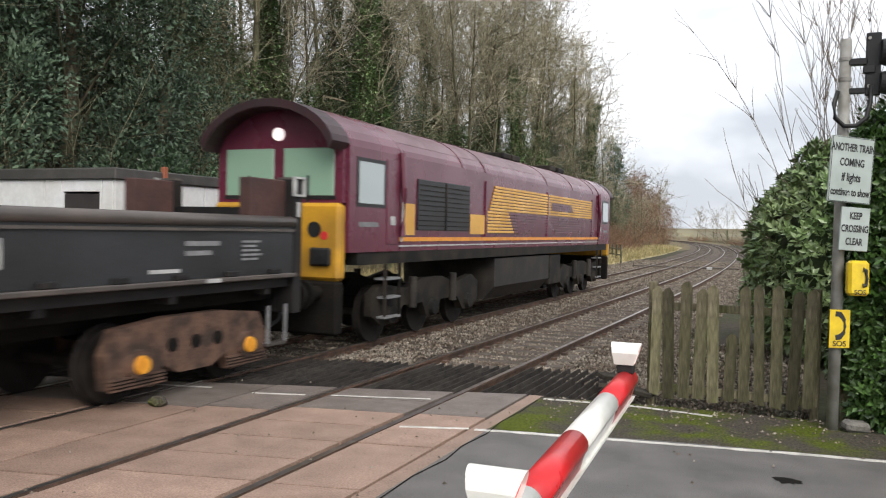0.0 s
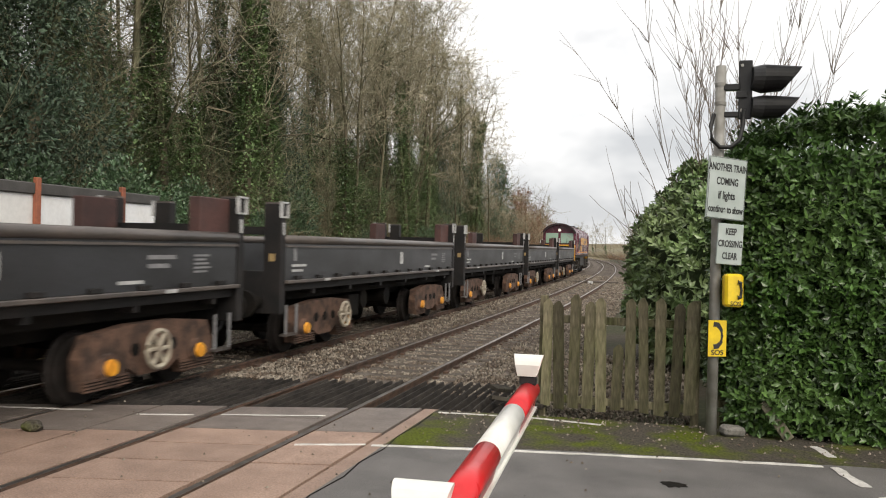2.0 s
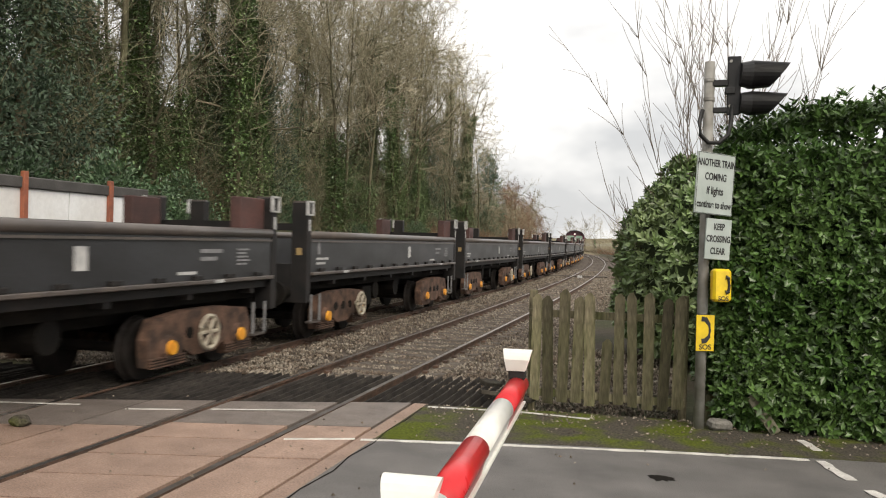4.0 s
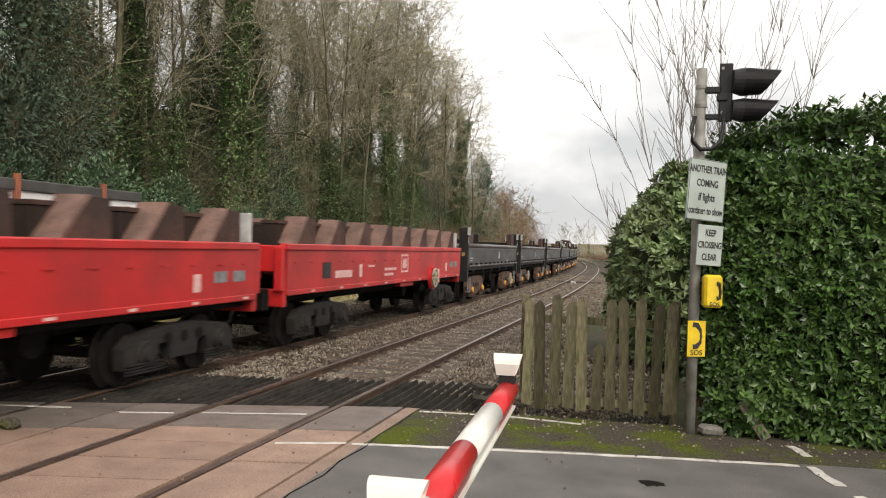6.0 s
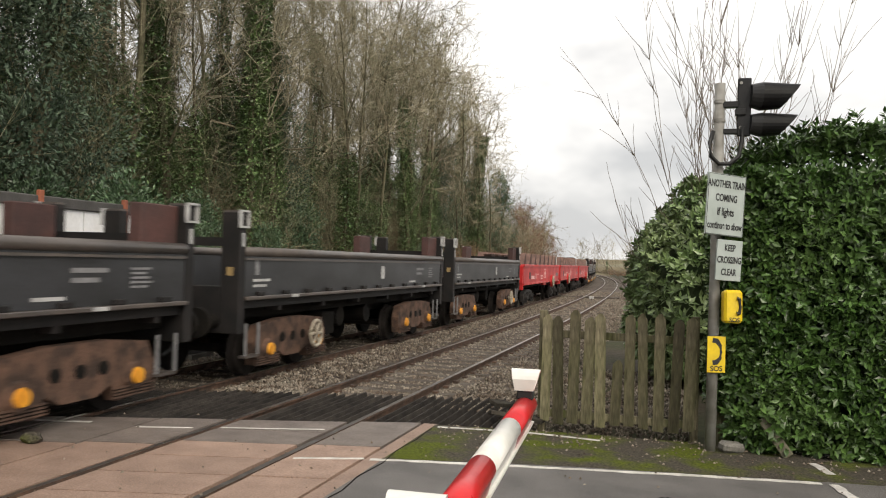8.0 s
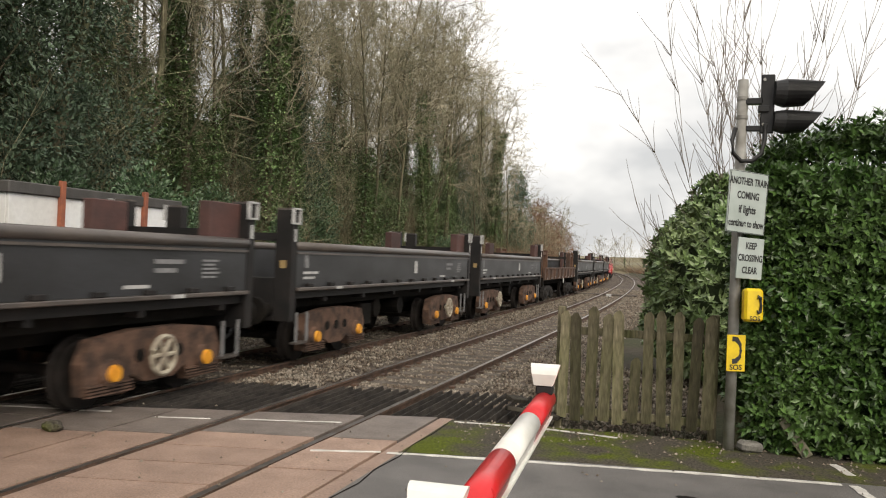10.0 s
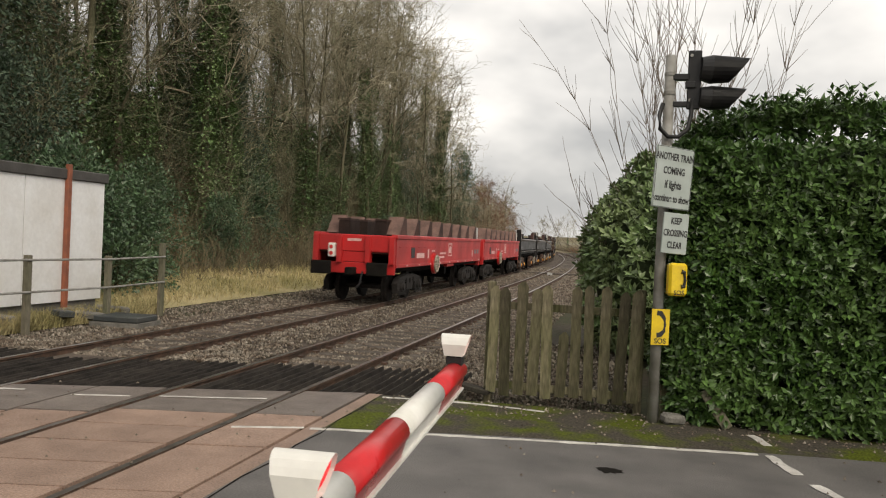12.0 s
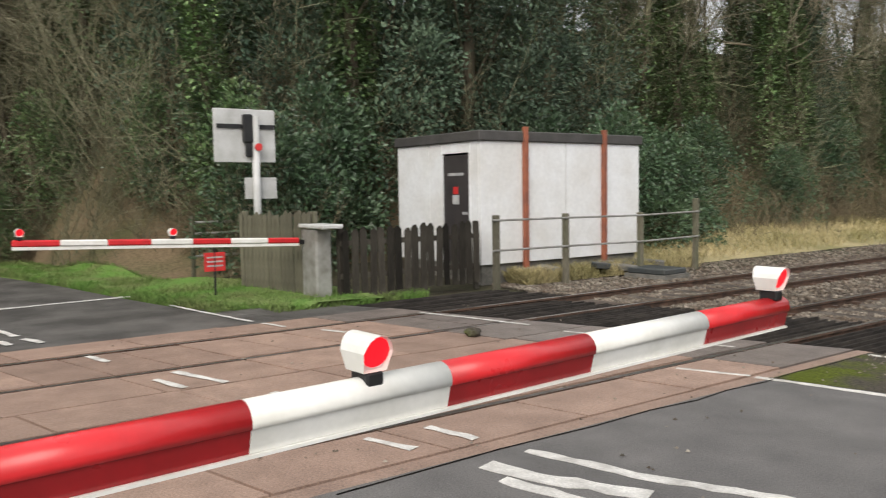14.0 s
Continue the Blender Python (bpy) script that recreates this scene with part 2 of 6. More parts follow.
CRADLE_DARK = mat("cradle_dark", (0.04, 0.026, 0.022), (0.028, 0.02, 0.018), 0.85, scale=1.8, fine=20, bump=0.3, spec=0.15)
RUSTY = mat("rusty_wagon", (0.1, 0.05, 0.03), (0.055, 0.034, 0.026), 0.85, scale=1.6, fine=20, bump=0.3)
LOCO_MAROON = mat("loco_maroon", (0.125, 0.024, 0.046), (0.1, 0.02, 0.038), 0.28, scale=1.0, fine=15, bump=0.03)
# pinker, paler maroon: the sky's highlight on the roof is painted in
LOCO_ROOF_SHEEN = mat("loco_roof", (0.16, 0.075, 0.09), (0.11, 0.05, 0.06), 0.4, scale=1.4, fine=20, bump=0.08)
LOCO_VISOR = mat("loco_visor", (0.035, 0.012, 0.016), (0.025, 0.012, 0.014), 0.5, scale=2, fine=20, bump=0.05)
LOCO_GOLD = mat("loco_gold", (0.72, 0.4, 0.07), (0.6, 0.32, 0.06), 0.42, scale=1.0, fine=15, bump=0.03)
LOCO_YELLOW = mat("loco_yellow", (0.58, 0.3, 0.018), (0.36, 0.19, 0.02), 0.5, scale=1.5, fine=20, bump=0.05)
LOCO_ORANGE = mat("loco_stripe", (0.75, 0.3, 0.03), (0.65, 0.25, 0.03), 0.45, scale=3, bump=0)
# grimy steel, darkened further to hold the shade under the body's overhang
LOCO_FRAME = mat("loco_frame", (0.009, 0.0085, 0.008), (0.034, 0.028, 0.022), 0.75, 0.0, scale=1.8, fine=22, bump=0.2, spec=0.2)
TANK = mat("fuel_tank", (0.02, 0.018, 0.017), (0.045, 0.039, 0.033), 0.65, scale=1.8, fine=22, bump=0.15, spec=0.25)
GRILLE = mat("grille_black", (0.012, 0.012, 0.014), (0.02, 0.02, 0.022), 0.5, scale=4, fine=40, bump=0.1)
GREEN_GLASS = glass("green_glass", (0.26, 0.4, 0.3))
# pale opaque base: the white reflections in the side glass, put into colour
CAB_GLASS = glass("cab_glass", (0.28, 0.33, 0.33))
DARK_GLASS = glass("dark_glass", (0.03, 0.035, 0.035))
LAMP_RED = glow("red_lamp", (0.75, 0.004, 0.012), 0.75)
LAMP_WHITE = glow("white_lamp", (1.0, 0.88, 0.85), 0.45)
SIGN_RED = mat("sign_red", (0.62, 0.03, 0.03), (0.5, 0.03, 0.03), 0.5, scale=5, bump=0)
DISTANT = mat("distant_trees", (0.16, 0.145, 0.1), (0.23, 0.21, 0.13), 0.95, scale=0.05, fine=0.5, bump=0)


# ---- small builders ----
def part(name, bm, material, parent=None, label="", smooth=False):
    me = bpy.data.meshes.new(name)
    bm.to_mesh(me)
    bm.free()
    for m in (material if isinstance(material, (list, tuple)) else (material,)):
        me.materials.append(m)
    if smooth:
        me.polygons.foreach_set("use_smooth", [True] * len(me.polygons))
    ob = new(name, me)
    ob.parent = parent
    if label:
        ob["label"] = label
    return ob


def share(ob, m, parent=None):
    """Another object on the same mesh."""
    o = new(ob.name.split(".")[0], ob.data)
    o.parent = parent if parent is not None else ob.parent
    o.matrix_basis = m
    return o


def empty(name, m, label, category, group=""):
    o = new(name)
    o.matrix_basis = m
    return tagged(o, label, category, group)


def box(bm, x0, x1, y0, y1, z0, z1, bevel=0.0, m=None):
    g = bmesh.ops.create_cube(bm, size=1.0)["verts"]
    bmesh.ops.scale(bm, vec=(x1 - x0, y1 - y0, z1 - z0), verts=g)
    bmesh.ops.translate(bm, vec=((x0 + x1) / 2, (y0 + y1) / 2, (z0 + z1) / 2), verts=g)
    if bevel:
        edges = {e for v in g for e in v.link_edges}
        r = bmesh.ops.bevel(bm, geom=list(edges), offset=bevel, segments=1, affect="EDGES", clamp_overlap=True)
        g = list({v for f in r["faces"] for v in f.verts} | {v for v in g if v.is_valid})
    if m is not None:
        bmesh.ops.transform(bm, matrix=m, verts=g)
    return g


def B(x0, x1, y0, y1, z0, z1, bevel=0.0, m=None):
    bm = bmesh.new()
    box(bm, x0, x1, y0, y1, z0, z1, bevel, m)
    return bm


def cyl(bm, p, q, r, r2=None, n=14, caps=True):
    p, q = Vector(p), Vector(q)
    d = q - p
    m = Matrix.Translation((p + q) / 2) @ d.to_track_quat("Z", "Y").to_matrix().to_4x4()
    return bmesh.ops.create_cone(bm, cap_ends=caps, segments=n, radius1=r, radius2=r if r2 is None else r2, depth=d.length, matrix=m)["verts"]


def C(p, q, r, r2=None, n=14):
    bm = bmesh.new()
    cyl(bm, p, q, r, r2, n)
    return bm


def tube(bm, pts, r, n=8):
    """A bent tube through the points."""
    pts = [Vector(p) for p in pts]
    rings = []
    for i, p in enumerate(pts):
        d = (pts[min(i + 1, len(pts) - 1)] - pts[max(i - 1, 0)]).normalized()
        q = d.to_track_quat("Z", "Y")
        rr = r[i] if isinstance(r, (list, tuple)) else r
        rings.append([bm.verts.new(p + q @ Vector((rr * math.cos(a), rr * math.sin(a), 0))) for a in (math.tau * k / n for k in range(n))])
    for a, b in zip(rings, rings[1:]):
        for k in range(n):
            bm.faces.new((a[k], a[(k + 1) % n], b[(k + 1) % n], b[k]))
    bm.faces.new(rings[0][::-1])
    bm.faces.new(rings[-1])


def extrude(profile, axis, a, b, bm=None):
    """A closed outline (pairs) drawn along an axis from a to b. axis y: pairs are x, z; axis x: y, z; axis z: x, y."""
    bm = bm or bmesh.new()
    def at(p, v):
        return {"x": (v, p[0], p[1]), "y": (p[0], v, p[1]), "z": (p[0], p[1], v)}[axis]
    lo, hi = [bm.verts.new(at(p, a)) for p in profile], [bm.verts.new(at(p, b)) for p in profile]
    k = len(profile)
    for i in range(k):
        bm.faces.new((lo[i], lo[(i + 1) % k], hi[(i + 1) % k], hi[i]))
    bm.faces.new(lo[::-1])
    bm.faces.new(hi)
    bmesh.ops.recalc_face_normals(bm, faces=bm.faces[:])
    return bm


def lettering(body, size, m, material, parent, name="lettering", squeeze=1.0, bold=0.0):
    cu = bpy.data.curves.new(name, "FONT")
    cu.body, cu.size, cu.align_x, cu.align_y, cu.extrude, cu.offset = body, size, "CENTER", "CENTER", 0.001, bold
    ob = bpy.data.objects.new("tmp", cu)
    scene.collection.objects.link(ob)
    me = bpy.data.meshes.new_from_object(ob.evaluated_get(bpy.context.evaluated_depsgraph_get()))
    bpy.data.objects.remove(ob)
    me.materials.clear()
    me.materials.append(material)
    o = new(name, me)
    o.parent = parent
    o.matrix_basis = m @ Matrix.Diagonal((squeeze, 1, 1, 1))
    return o


# ---- the line of the track: straight, then a long left-hand curve ----
CURVE_FROM, RADIUS = 20.0, 1073.0
FAR_LINE = -3.4


def along(s, off, z=0.0):
    """A place on the railway: s metres up the line, off metres to its right; and the heading there."""
    if s < CURVE_FROM:
        return Vector((off, s, z)), 0.0
    a = (s - CURVE_FROM) / RADIUS
    return Vector((-RADIUS + (RADIUS + off) * math.cos(a), CURVE_FROM + (RADIUS + off) * math.sin(a), z)), a


def on_line(s, off, z=0.0):
    p, a = along(s, off, z)
    return Matrix.Translation(p) @ Matrix.Rotation(a, 4, "Z")


def ribbon(profile, s0, s1, step, bm=None, closed=True):
    """An outline (off, z) swept along the railway."""
    bm = bm or bmesh.new()
    count = max(2, int((s1 - s0) / step) + 1)
    rings = []
    for i in range(count):
        s = s0 + (s1 - s0) * i / (count - 1)
        rings.append([bm.verts.new(along(s, o, z)[0]) for o, z in profile])
    k = len(profile)
    for a, b in zip(rings, rings[1:]):
        for j in range(k if closed else k - 1):
            bm.faces.new((a[j], a[(j + 1) % k], b[(j + 1) % k], b[j]))
    bmesh.ops.recalc_face_normals(bm, faces=bm.faces[:])
    return bm

# ---- ground ----
def height(x, y):
    """The lie of the land: flat by the railway, a wooded bank rising beyond it."""
    s = y
    if y > CURVE_FROM:
        a = math.atan2(y - CURVE_FROM, x + RADIUS)
        off, s = math.hypot(x + RADIUS, y - CURVE_FROM) - RADIUS, CURVE_FROM + a * RADIUS
    else:
        off = x
    h = -0.16
    lane = 1.0
    if x > -30 and y < 9:
        lane = min(1.0, max(0.0, (y - 5.2) / 3.0, (-7.5 - y) / 4.0))
    if off < -12.5:
        d = -12.5 - off
        h += lane * min(d * 0.7, 10.5 + d * 0.03) * (1.0 if s < 95 else max(0.3, 1 - (s - 95) / 60 * 0.7))
    if off < -6.0:
        h += lane * 0.35 * min(1, (-6.0 - off) / 6)
    if off > 9:
        h += 0.02 * (off - 9)
    return h + 0.05 * noise.noise((x * 0.15, y * 0.15, 0))


def axis_steps(a, b, fine0, fine1, fine, coarse):
    v, out = a, []
    while v < b:
        out.append(v)
        v += fine if fine0 <= v < fine1 else min(coarse, max(fine, 0.18 * min(abs(v - fine0), abs(v - fine1))))
    return out + [b]


bm = bmesh.new()
xs, ys = axis_steps(-900, 900, -40, 16, 1.0, 90), axis_steps(-500, 1600, -10, 60, 1.25, 90)
grid = [[bm.verts.new((x, y, height(x, y))) for x in xs] for y in ys]
for j in range(len(ys) - 1):
    for i in range(len(xs) - 1):
        f = bm.faces.new((grid[j][i], grid[j][i + 1], grid[j + 1][i + 1], grid[j + 1][i]))
        f.material_index = 1 if f.calc_center_median().x < -11.5 else 0
        f.smooth = True
tagged(part("ground", bm, (SOIL, LITTER)), "dark earth and leaf litter rising into a wooded bank", "ground", kind="structure")

# ballast shoulders and bed
bed = bmesh.new()
ribbon([(2.9, -0.3), (2.3, -0.12), (-5.7, -0.12), (-6.5, -0.3)], -60, 560, 4, bed, closed=False)
tagged(part("ballast_bed", bed, BALLAST), "grey-brown ballast bed under both railway tracks", "ballast", kind="structure")

# rails
RAIL = [(-0.035, 0), (0.035, 0), (0.037, -0.03), (0.012, -0.045), (0.012, -0.125), (0.06, -0.14), (0.06, -0.155), (-0.06, -0.155), (-0.06, -0.14), (-0.012, -0.125), (-0.012, -0.045), (-0.037, -0.03)]
for line in (0.0, FAR_LINE):
    for side in (-0.752, 0.752):
        bm = ribbon([(line + side + a, z) for a, z in RAIL], -60, 560, 4)
        for f in bm.faces:
            f.material_index = 0 if f.normal.z > 0.7 and f.calc_center_median().z > -0.01 else 1
        tagged(part("rail", bm, (STEEL, RUST)), "worn steel running rail with rusty sides", "rail", "running rails", "structure")

# sleepers
bm = B(-1.27, 1.27, -0.13, 0.13, -0.27, -0.115, 0.015)
sleeper = part("sleeper", bm, SLEEPER)
sleeper.matrix_basis = on_line(12.6, 0)
tagged(sleeper, "dirty concrete railway sleeper set in ballast", "sleeper", "sleepers")
for line in (0.0, FAR_LINE):
    for k in range(130):
        s = 12.6 + 0.66 * k
        if (line, k) != (0.0, 0):
            o = copy_thing(sleeper, on_line(s, line) @ pose(random.uniform(-.02, .02), 0, random.uniform(-.008, .008), 0, 0, random.uniform(-.5, .5)))
rest = bmesh.new()
for line in (0.0, FAR_LINE):
    for k in range(130, 420):
        box(rest, -1.27, 1.27, -0.13, 0.13, -0.27, -0.115, m=on_line(12.6 + 0.66 * k, line))
tagged(part("far_sleepers", rest, SLEEPER), "distant run of dirty concrete sleepers", "sleepers", kind="stuff")

# rail clips and chairs near the crossing
bm = bmesh.new()
for line in (0.0, FAR_LINE):
    for k in range(60):
        for side in (-0.752, 0.752):
            m = on_line(12.6 + 0.66 * k, line + side)
            for q in (-0.1, 0.1):
                box(bm, q - 0.045, q + 0.045, -0.06, 0.06, -0.12, -0.075, m=m)
tagged(part("rail_clips", bm, RUST), "rusty rail fastenings along the sleepers", "rail clips", kind="stuff")


# ballast stones
def stones(name, count, rng, region, label):
    v, f = [], []
    base = [(1, 0, 0), (-1, 0, 0), (0, 1, 0), (0, -1, 0), (0, 0, 1), (0, 0, -1)]
    tri = [(0, 2, 4), (2, 1, 4), (1, 3, 4), (3, 0, 4), (2, 0, 5), (1, 2, 5), (3, 1, 5), (0, 3, 5)]
    for _ in range(count):
        s, off, z = region(rng)
        p, a = along(s, off, z)
        r = rng.uniform(0.015, 0.038) * (1 + max(0, s - 18) * 0.016)
        e = Euler((rng.uniform(0, 6), rng.uniform(0, 6), rng.uniform(0, 6))).to_matrix()
        k = len(v)
        for b in base:
            v.append(p + e @ Vector((b[0] * r * rng.uniform(.8, 1.4), b[1] * r * rng.uniform(.6, 1.1), b[2] * r * rng.uniform(.5, 1))))
        f += [(a_ + k, b_ + k, c_ + k) for a_, b_, c_ in tri]
    me = bpy.data.meshes.new(name)
    me.from_pydata(v, [], f)
    me.materials.append(STONE)
    return tagged(new(name, me), label, "ballast", kind="stuff")


def near_bed(rng):
    s = 11.8 + 60 * rng.random() ** 1.9
    off = rng.uniform(-7.3, 2.8)
    for line in (0.0, FAR_LINE):
        if abs(abs(off - line) - 0.752) < 0.09:
            off += 0.16
    mid = any(abs(off - line) < 1.25 for line in (0.0, FAR_LINE))
    if mid and s > 12 and abs((s - 12.6 + 0.33) % 0.66 - 0.33) < 0.15 and rng.random() < 0.85:
        s += 0.33
    return s, off, (-0.125 if mid else -0.1) + rng.uniform(-0.02, 0.015) + (0.05 if -2.3 < off < -1.1 else 0)


stones("ballast_stones", 62000, random.Random(5), near_bed, "loose grey and brown ballast stones between the tracks")


stones("rubble", 5000, random.Random(6), lambda r: (r.uniform(10.9, 17.5), r.uniform(2.4, 5.0), -0.11 + r.uniform(-.02, .04)), "dark stones and rubble on the ground behind the picket fence")


# ---- crossing deck ----
def edge_far(x):
    return 9.66 + 0.345 * x


def edge_near(x):
    return edge_far(x) - 11.2


def slab(poly, z0, z1, bm=None):
    return extrude(poly, "z", z0, z1, bm)


deck = tagged(new("crossing_deck"), "worn brown rubber level crossing deck between the rails", "crossing deck", kind="structure")
strips = [(0.81, 1.58), (-0.66, 0.665), (-1.6, -0.81), (-2.6, -1.61), (-4.06, -2.735), (-5.0, -4.21)]
joint = 0.014
for x0, x1 in strips:
    inner = x1 - x0 > 1.2
    first, step = (0.62, 0.71) if inner else (1.45, 1.45)
    v, k = 0.0, 0
    while v < 11.15:
        w = first if k == 0 else step
        t0, t1 = v + joint, min(v + w, 11.2) - joint
        xa, xb = x0 + joint, x1 - joint
        tilt = -0.1 * (xb - xa)
        poly = [(xa, edge_far(xa) - t0), (xa, edge_far(xa) - t1), (xb, edge_far(xb) - t1 + (tilt if t1 < 11.1 else 0)), (xb, edge_far(xb) - t0 + (tilt if k else 0))]
        z = 0.002 + random.uniform(-0.007, 0.004)
        part("deck_panel", slab(poly, -0.12, z), DECK_GREY if v < 1.2 else DECK, deck)
        v += w
        k += 1
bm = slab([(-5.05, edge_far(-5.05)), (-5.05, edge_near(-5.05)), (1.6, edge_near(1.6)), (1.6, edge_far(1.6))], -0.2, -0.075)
part("deck_base", bm, GAP_SHADE, deck)
# timber strip between deck and road
bm = slab([(1.6, edge_far(1.6)), (1.6, edge_near(1.6)), (1.78, edge_near(1.78)), (1.78, edge_far(1.78) - 0.05)], -0.2, -0.004)
tagged(part("deck_edging", bm, DECK), "worn brown edging strip beside the crossing deck", "edging", kind="structure")

# ---- road ----
road = [(1.78, 0.3), (1.78, 8.2), (3.6, 8.62), (6.3, 9.02), (9.5, 9.35), (14, 9.6), (60, 14), (60, -30), (1.78, -8)]
tagged(part("road", slab(road, -0.3, 0.0), ASPHALT), "worn grey asphalt road up to the crossing", "road", kind="structure")
verge = [(1.78, 8.2), (1.78, 10.15), (3.6, 10.35), (4.9, 10.4), (6.6, 10.1), (9.5, 10.0), (14, 10.2), (14, 9.6), (9.5, 9.35), (6.3, 9.02), (3.6, 8.62)]
tagged(part("verge", slab(verge, -0.3, 0.004), (MOSS,)), "mossy green-brown asphalt verge beside the road", "verge", kind="structure")
far_road = [(-5.06, edge_far(-5.06) - 1.6), (-7.2, 5.3), (-9.24, 4.91), (-12.87, 4.33), (-15.94, 3.65), (-20.5, 2.5), (-20.5, -6), (-5.06, -6)]
tagged(part("far_road", slab(far_road, -0.3, -0.012), ASPHALT_OLD), "dark wet patched asphalt road beyond the crossing", "road", kind="structure")
far_apron = [(-5.06, edge_far(-5.06)), (-5.06, edge_far(-5.06) - 1.6), (-7.2, 5.35), (-6.9, 7.2), (-5.7, 7.6)]
tagged(part("far_apron", slab(far_apron, -0.3, -0.008), ASPHALT_OLD), "dirty asphalt apron by the crossing deck", "road", kind="structure")


bm = bmesh.new()
nx, ny = 60, 16
sheet = [[bm.verts.new((-20.2 + 14.3 * i / nx, 0, 0)) for i in range(nx + 1)] for j in range(ny + 1)]
for j, row in enumerate(sheet):
    for i, v in enumerate(row):
        x = v.co.x
        lo = 4.93 + (0.19 if x < -9.24 else 0.17) * (x + 9.24) + (0.9 * (x + 7.2) if x > -7.2 else 0)
        y = lo + (max(lo + 1.7, 8.4 + 0.75 * min(0, x + 8.5)) - lo) * j / ny
        v.co = (x, y, max(height(x, y), -0.1) + 0.02 + 0.14 * min(1, j / 4) + 0.05 * noise.noise((x * 0.8, y * 0.8, 4)))
for j in range(ny):
    for i in range(nx):
        bm.faces.new((sheet[j][i], sheet[j][i + 1], sheet[j + 1][i + 1], sheet[j + 1][i])).smooth = True
tagged(part("grass_verge", bm, GRASS), "green grass verge beside the far road", "verge", kind="structure")
bm = bmesh.new()
sheet = []
for k in range(60):
    s_ = 17.5 + k * 2.2
    row = []
    for j in range(7):
        p = along(s_, -6.9 - 0.85 * j)[0]
        row.append(bm.verts.new((p.x, p.y, height(p.x, p.y) + 0.015 + 0.1 * min(1, j / 2) + 0.06 * noise.noise((p.x, p.y, 8)))))
    sheet.append(row)
for a, b in zip(sheet, sheet[1:]):
    for j in range(6):
        bm.faces.new((a[j], a[j + 1], b[j + 1], b[j])).smooth = True
bmesh.ops.recalc_face_normals(bm, faces=bm.faces[:])
tagged(part("dry_verge", bm, STRAW), "pale matted dry grass beside the far track", "verge", kind="structure")


def painted(name, pts, w, label, z=0.006):
    """A painted line of width w through the points, with ragged edges."""
    bm = bmesh.new()
    path = []
    for (x0, y0), (x1, y1) in zip(pts, pts[1:]):
        k = max(2, int(math.hypot(x1 - x0, y1 - y0) / 0.12))
        path += [(x0 + (x1 - x0) * i / k, y0 + (y1 - y0) * i / k) for i in range(k)]
    path.append(pts[-1])
    lo, hi = [], []
    for i, (x, y) in enumerate(path):
        a, b = path[max(i - 1, 0)], path[min(i + 1, len(path) - 1)]
        d = Vector((b[0] - a[0], b[1] - a[1], 0)).normalized()
        nrm = Vector((-d.y, d.x, 0))
        p = Vector((x, y, z))
        lo.append(bm.verts.new(p - nrm * w / 2 * random.uniform(.5, 1.12)))
        hi.append(bm.verts.new(p + nrm * w / 2 * random.uniform(.5, 1.12)))
    for i in range(len(path) - 1):
        bm.faces.new((lo[i], lo[i + 1], hi[i + 1], hi[i]))
    bmesh.ops.recalc_face_normals(bm, faces=bm.faces[:])
    r = bmesh.ops.extrude_face_region(bm, geom=bm.faces[:])
    bmesh.ops.translate(bm, vec=(0, 0, -0.005), verts=[g for g in r["geom"] if isinstance(g, bmesh.types.BMVert)])
    return tagged(part(name, bm, PAINT_WHITE), label, "road marking", "road markings", "structure")


painted("road_line", [(1.66, 8.1), (3.2, 8.42), (4.8, 8.72), (6.2, 8.92)], 0.09, "worn white edge line painted along the road")
painted("road_line", [(0.9, 7.82), (1.6, 8.08)], 0.07, "worn white line painted across the crossing deck", 0.01)
painted("road_line", [(1.85, 10.0), (3.0, 10.12), (3.9, 10.02)], 0.08, "dirty white line painted at the back of the verge", 0.012)
for a, b in (((6.3, 8.9), (6.46, 8.25)), ((6.55, 7.95), (6.75, 7.35)), ((6.85, 6.9), (7.05, 6.2)), ((6.35, 9.35), (6.25, 9.8))):
    painted("road_dash", [a, b], 0.12, "short worn white dash painted on the road", 0.01)
painted("centre_line", [(1.95, 4.74), (2.9, 5.0), (3.75, 5.4)], 0.12, "worn white centre line painted on the road")
painted("centre_line", [(2.0, 4.3), (2.4, 4.42), (3.1, 4.74)], 0.19, "worn white centre line painted on the road")
painted("centre_line", [(2.3, 4.2), (3.0, 4.4), (3.9, 4.75)], 0.13, "worn white centre line painted on the road")
for a, b in (((0.95, 3.95), (1.4, 4.1)), ((-2.45, 3.55), (-1.6, 3.8)), ((-2.2, 3.25), (-1.65, 3.4)), ((1.0, 4.5), (1.5, 4.62)), ((-0.9, 4.0), (-0.3, 4.12)), ((-4.0, 3.0), (-3.5, 3.1))):
    painted("centre_dash", [a, b], 0.1, "faded white dash painted on the crossing deck", 0.012)
painted("far_stop_line", [(-9.3, 1.2), (-9.45, 3.0), (-9.65, 5.0)], 0.16, "white stop line painted across the far road")
painted("far_edge_line", [(-7.9, 5.22), (-6.6, 5.38), (-5.2, 5.6)], 0.08, "broken white edge line on the far road")
painted("far_edge_line", [(-4.9, 5.66), (-4.4, 5.75)], 0.08, "broken white edge line on the far road", 0.012)
painted("far_edge_line", [(-3.8, 6.05), (-3.4, 6.2)], 0.08, "broken white edge line on the far road", 0.012)
for a, b in (((-7.4, 2.3), (-6.2, 2.55)), ((-5.9, 2.6), (-5.4, 2.75)), ((-7.0, 1.9), (-5.9, 2.2)), ((-5.9, 2.3), (-5.5, 2.38))):
    painted("far_centre_line", [a, b], 0.12, "worn white centre line on the far road")
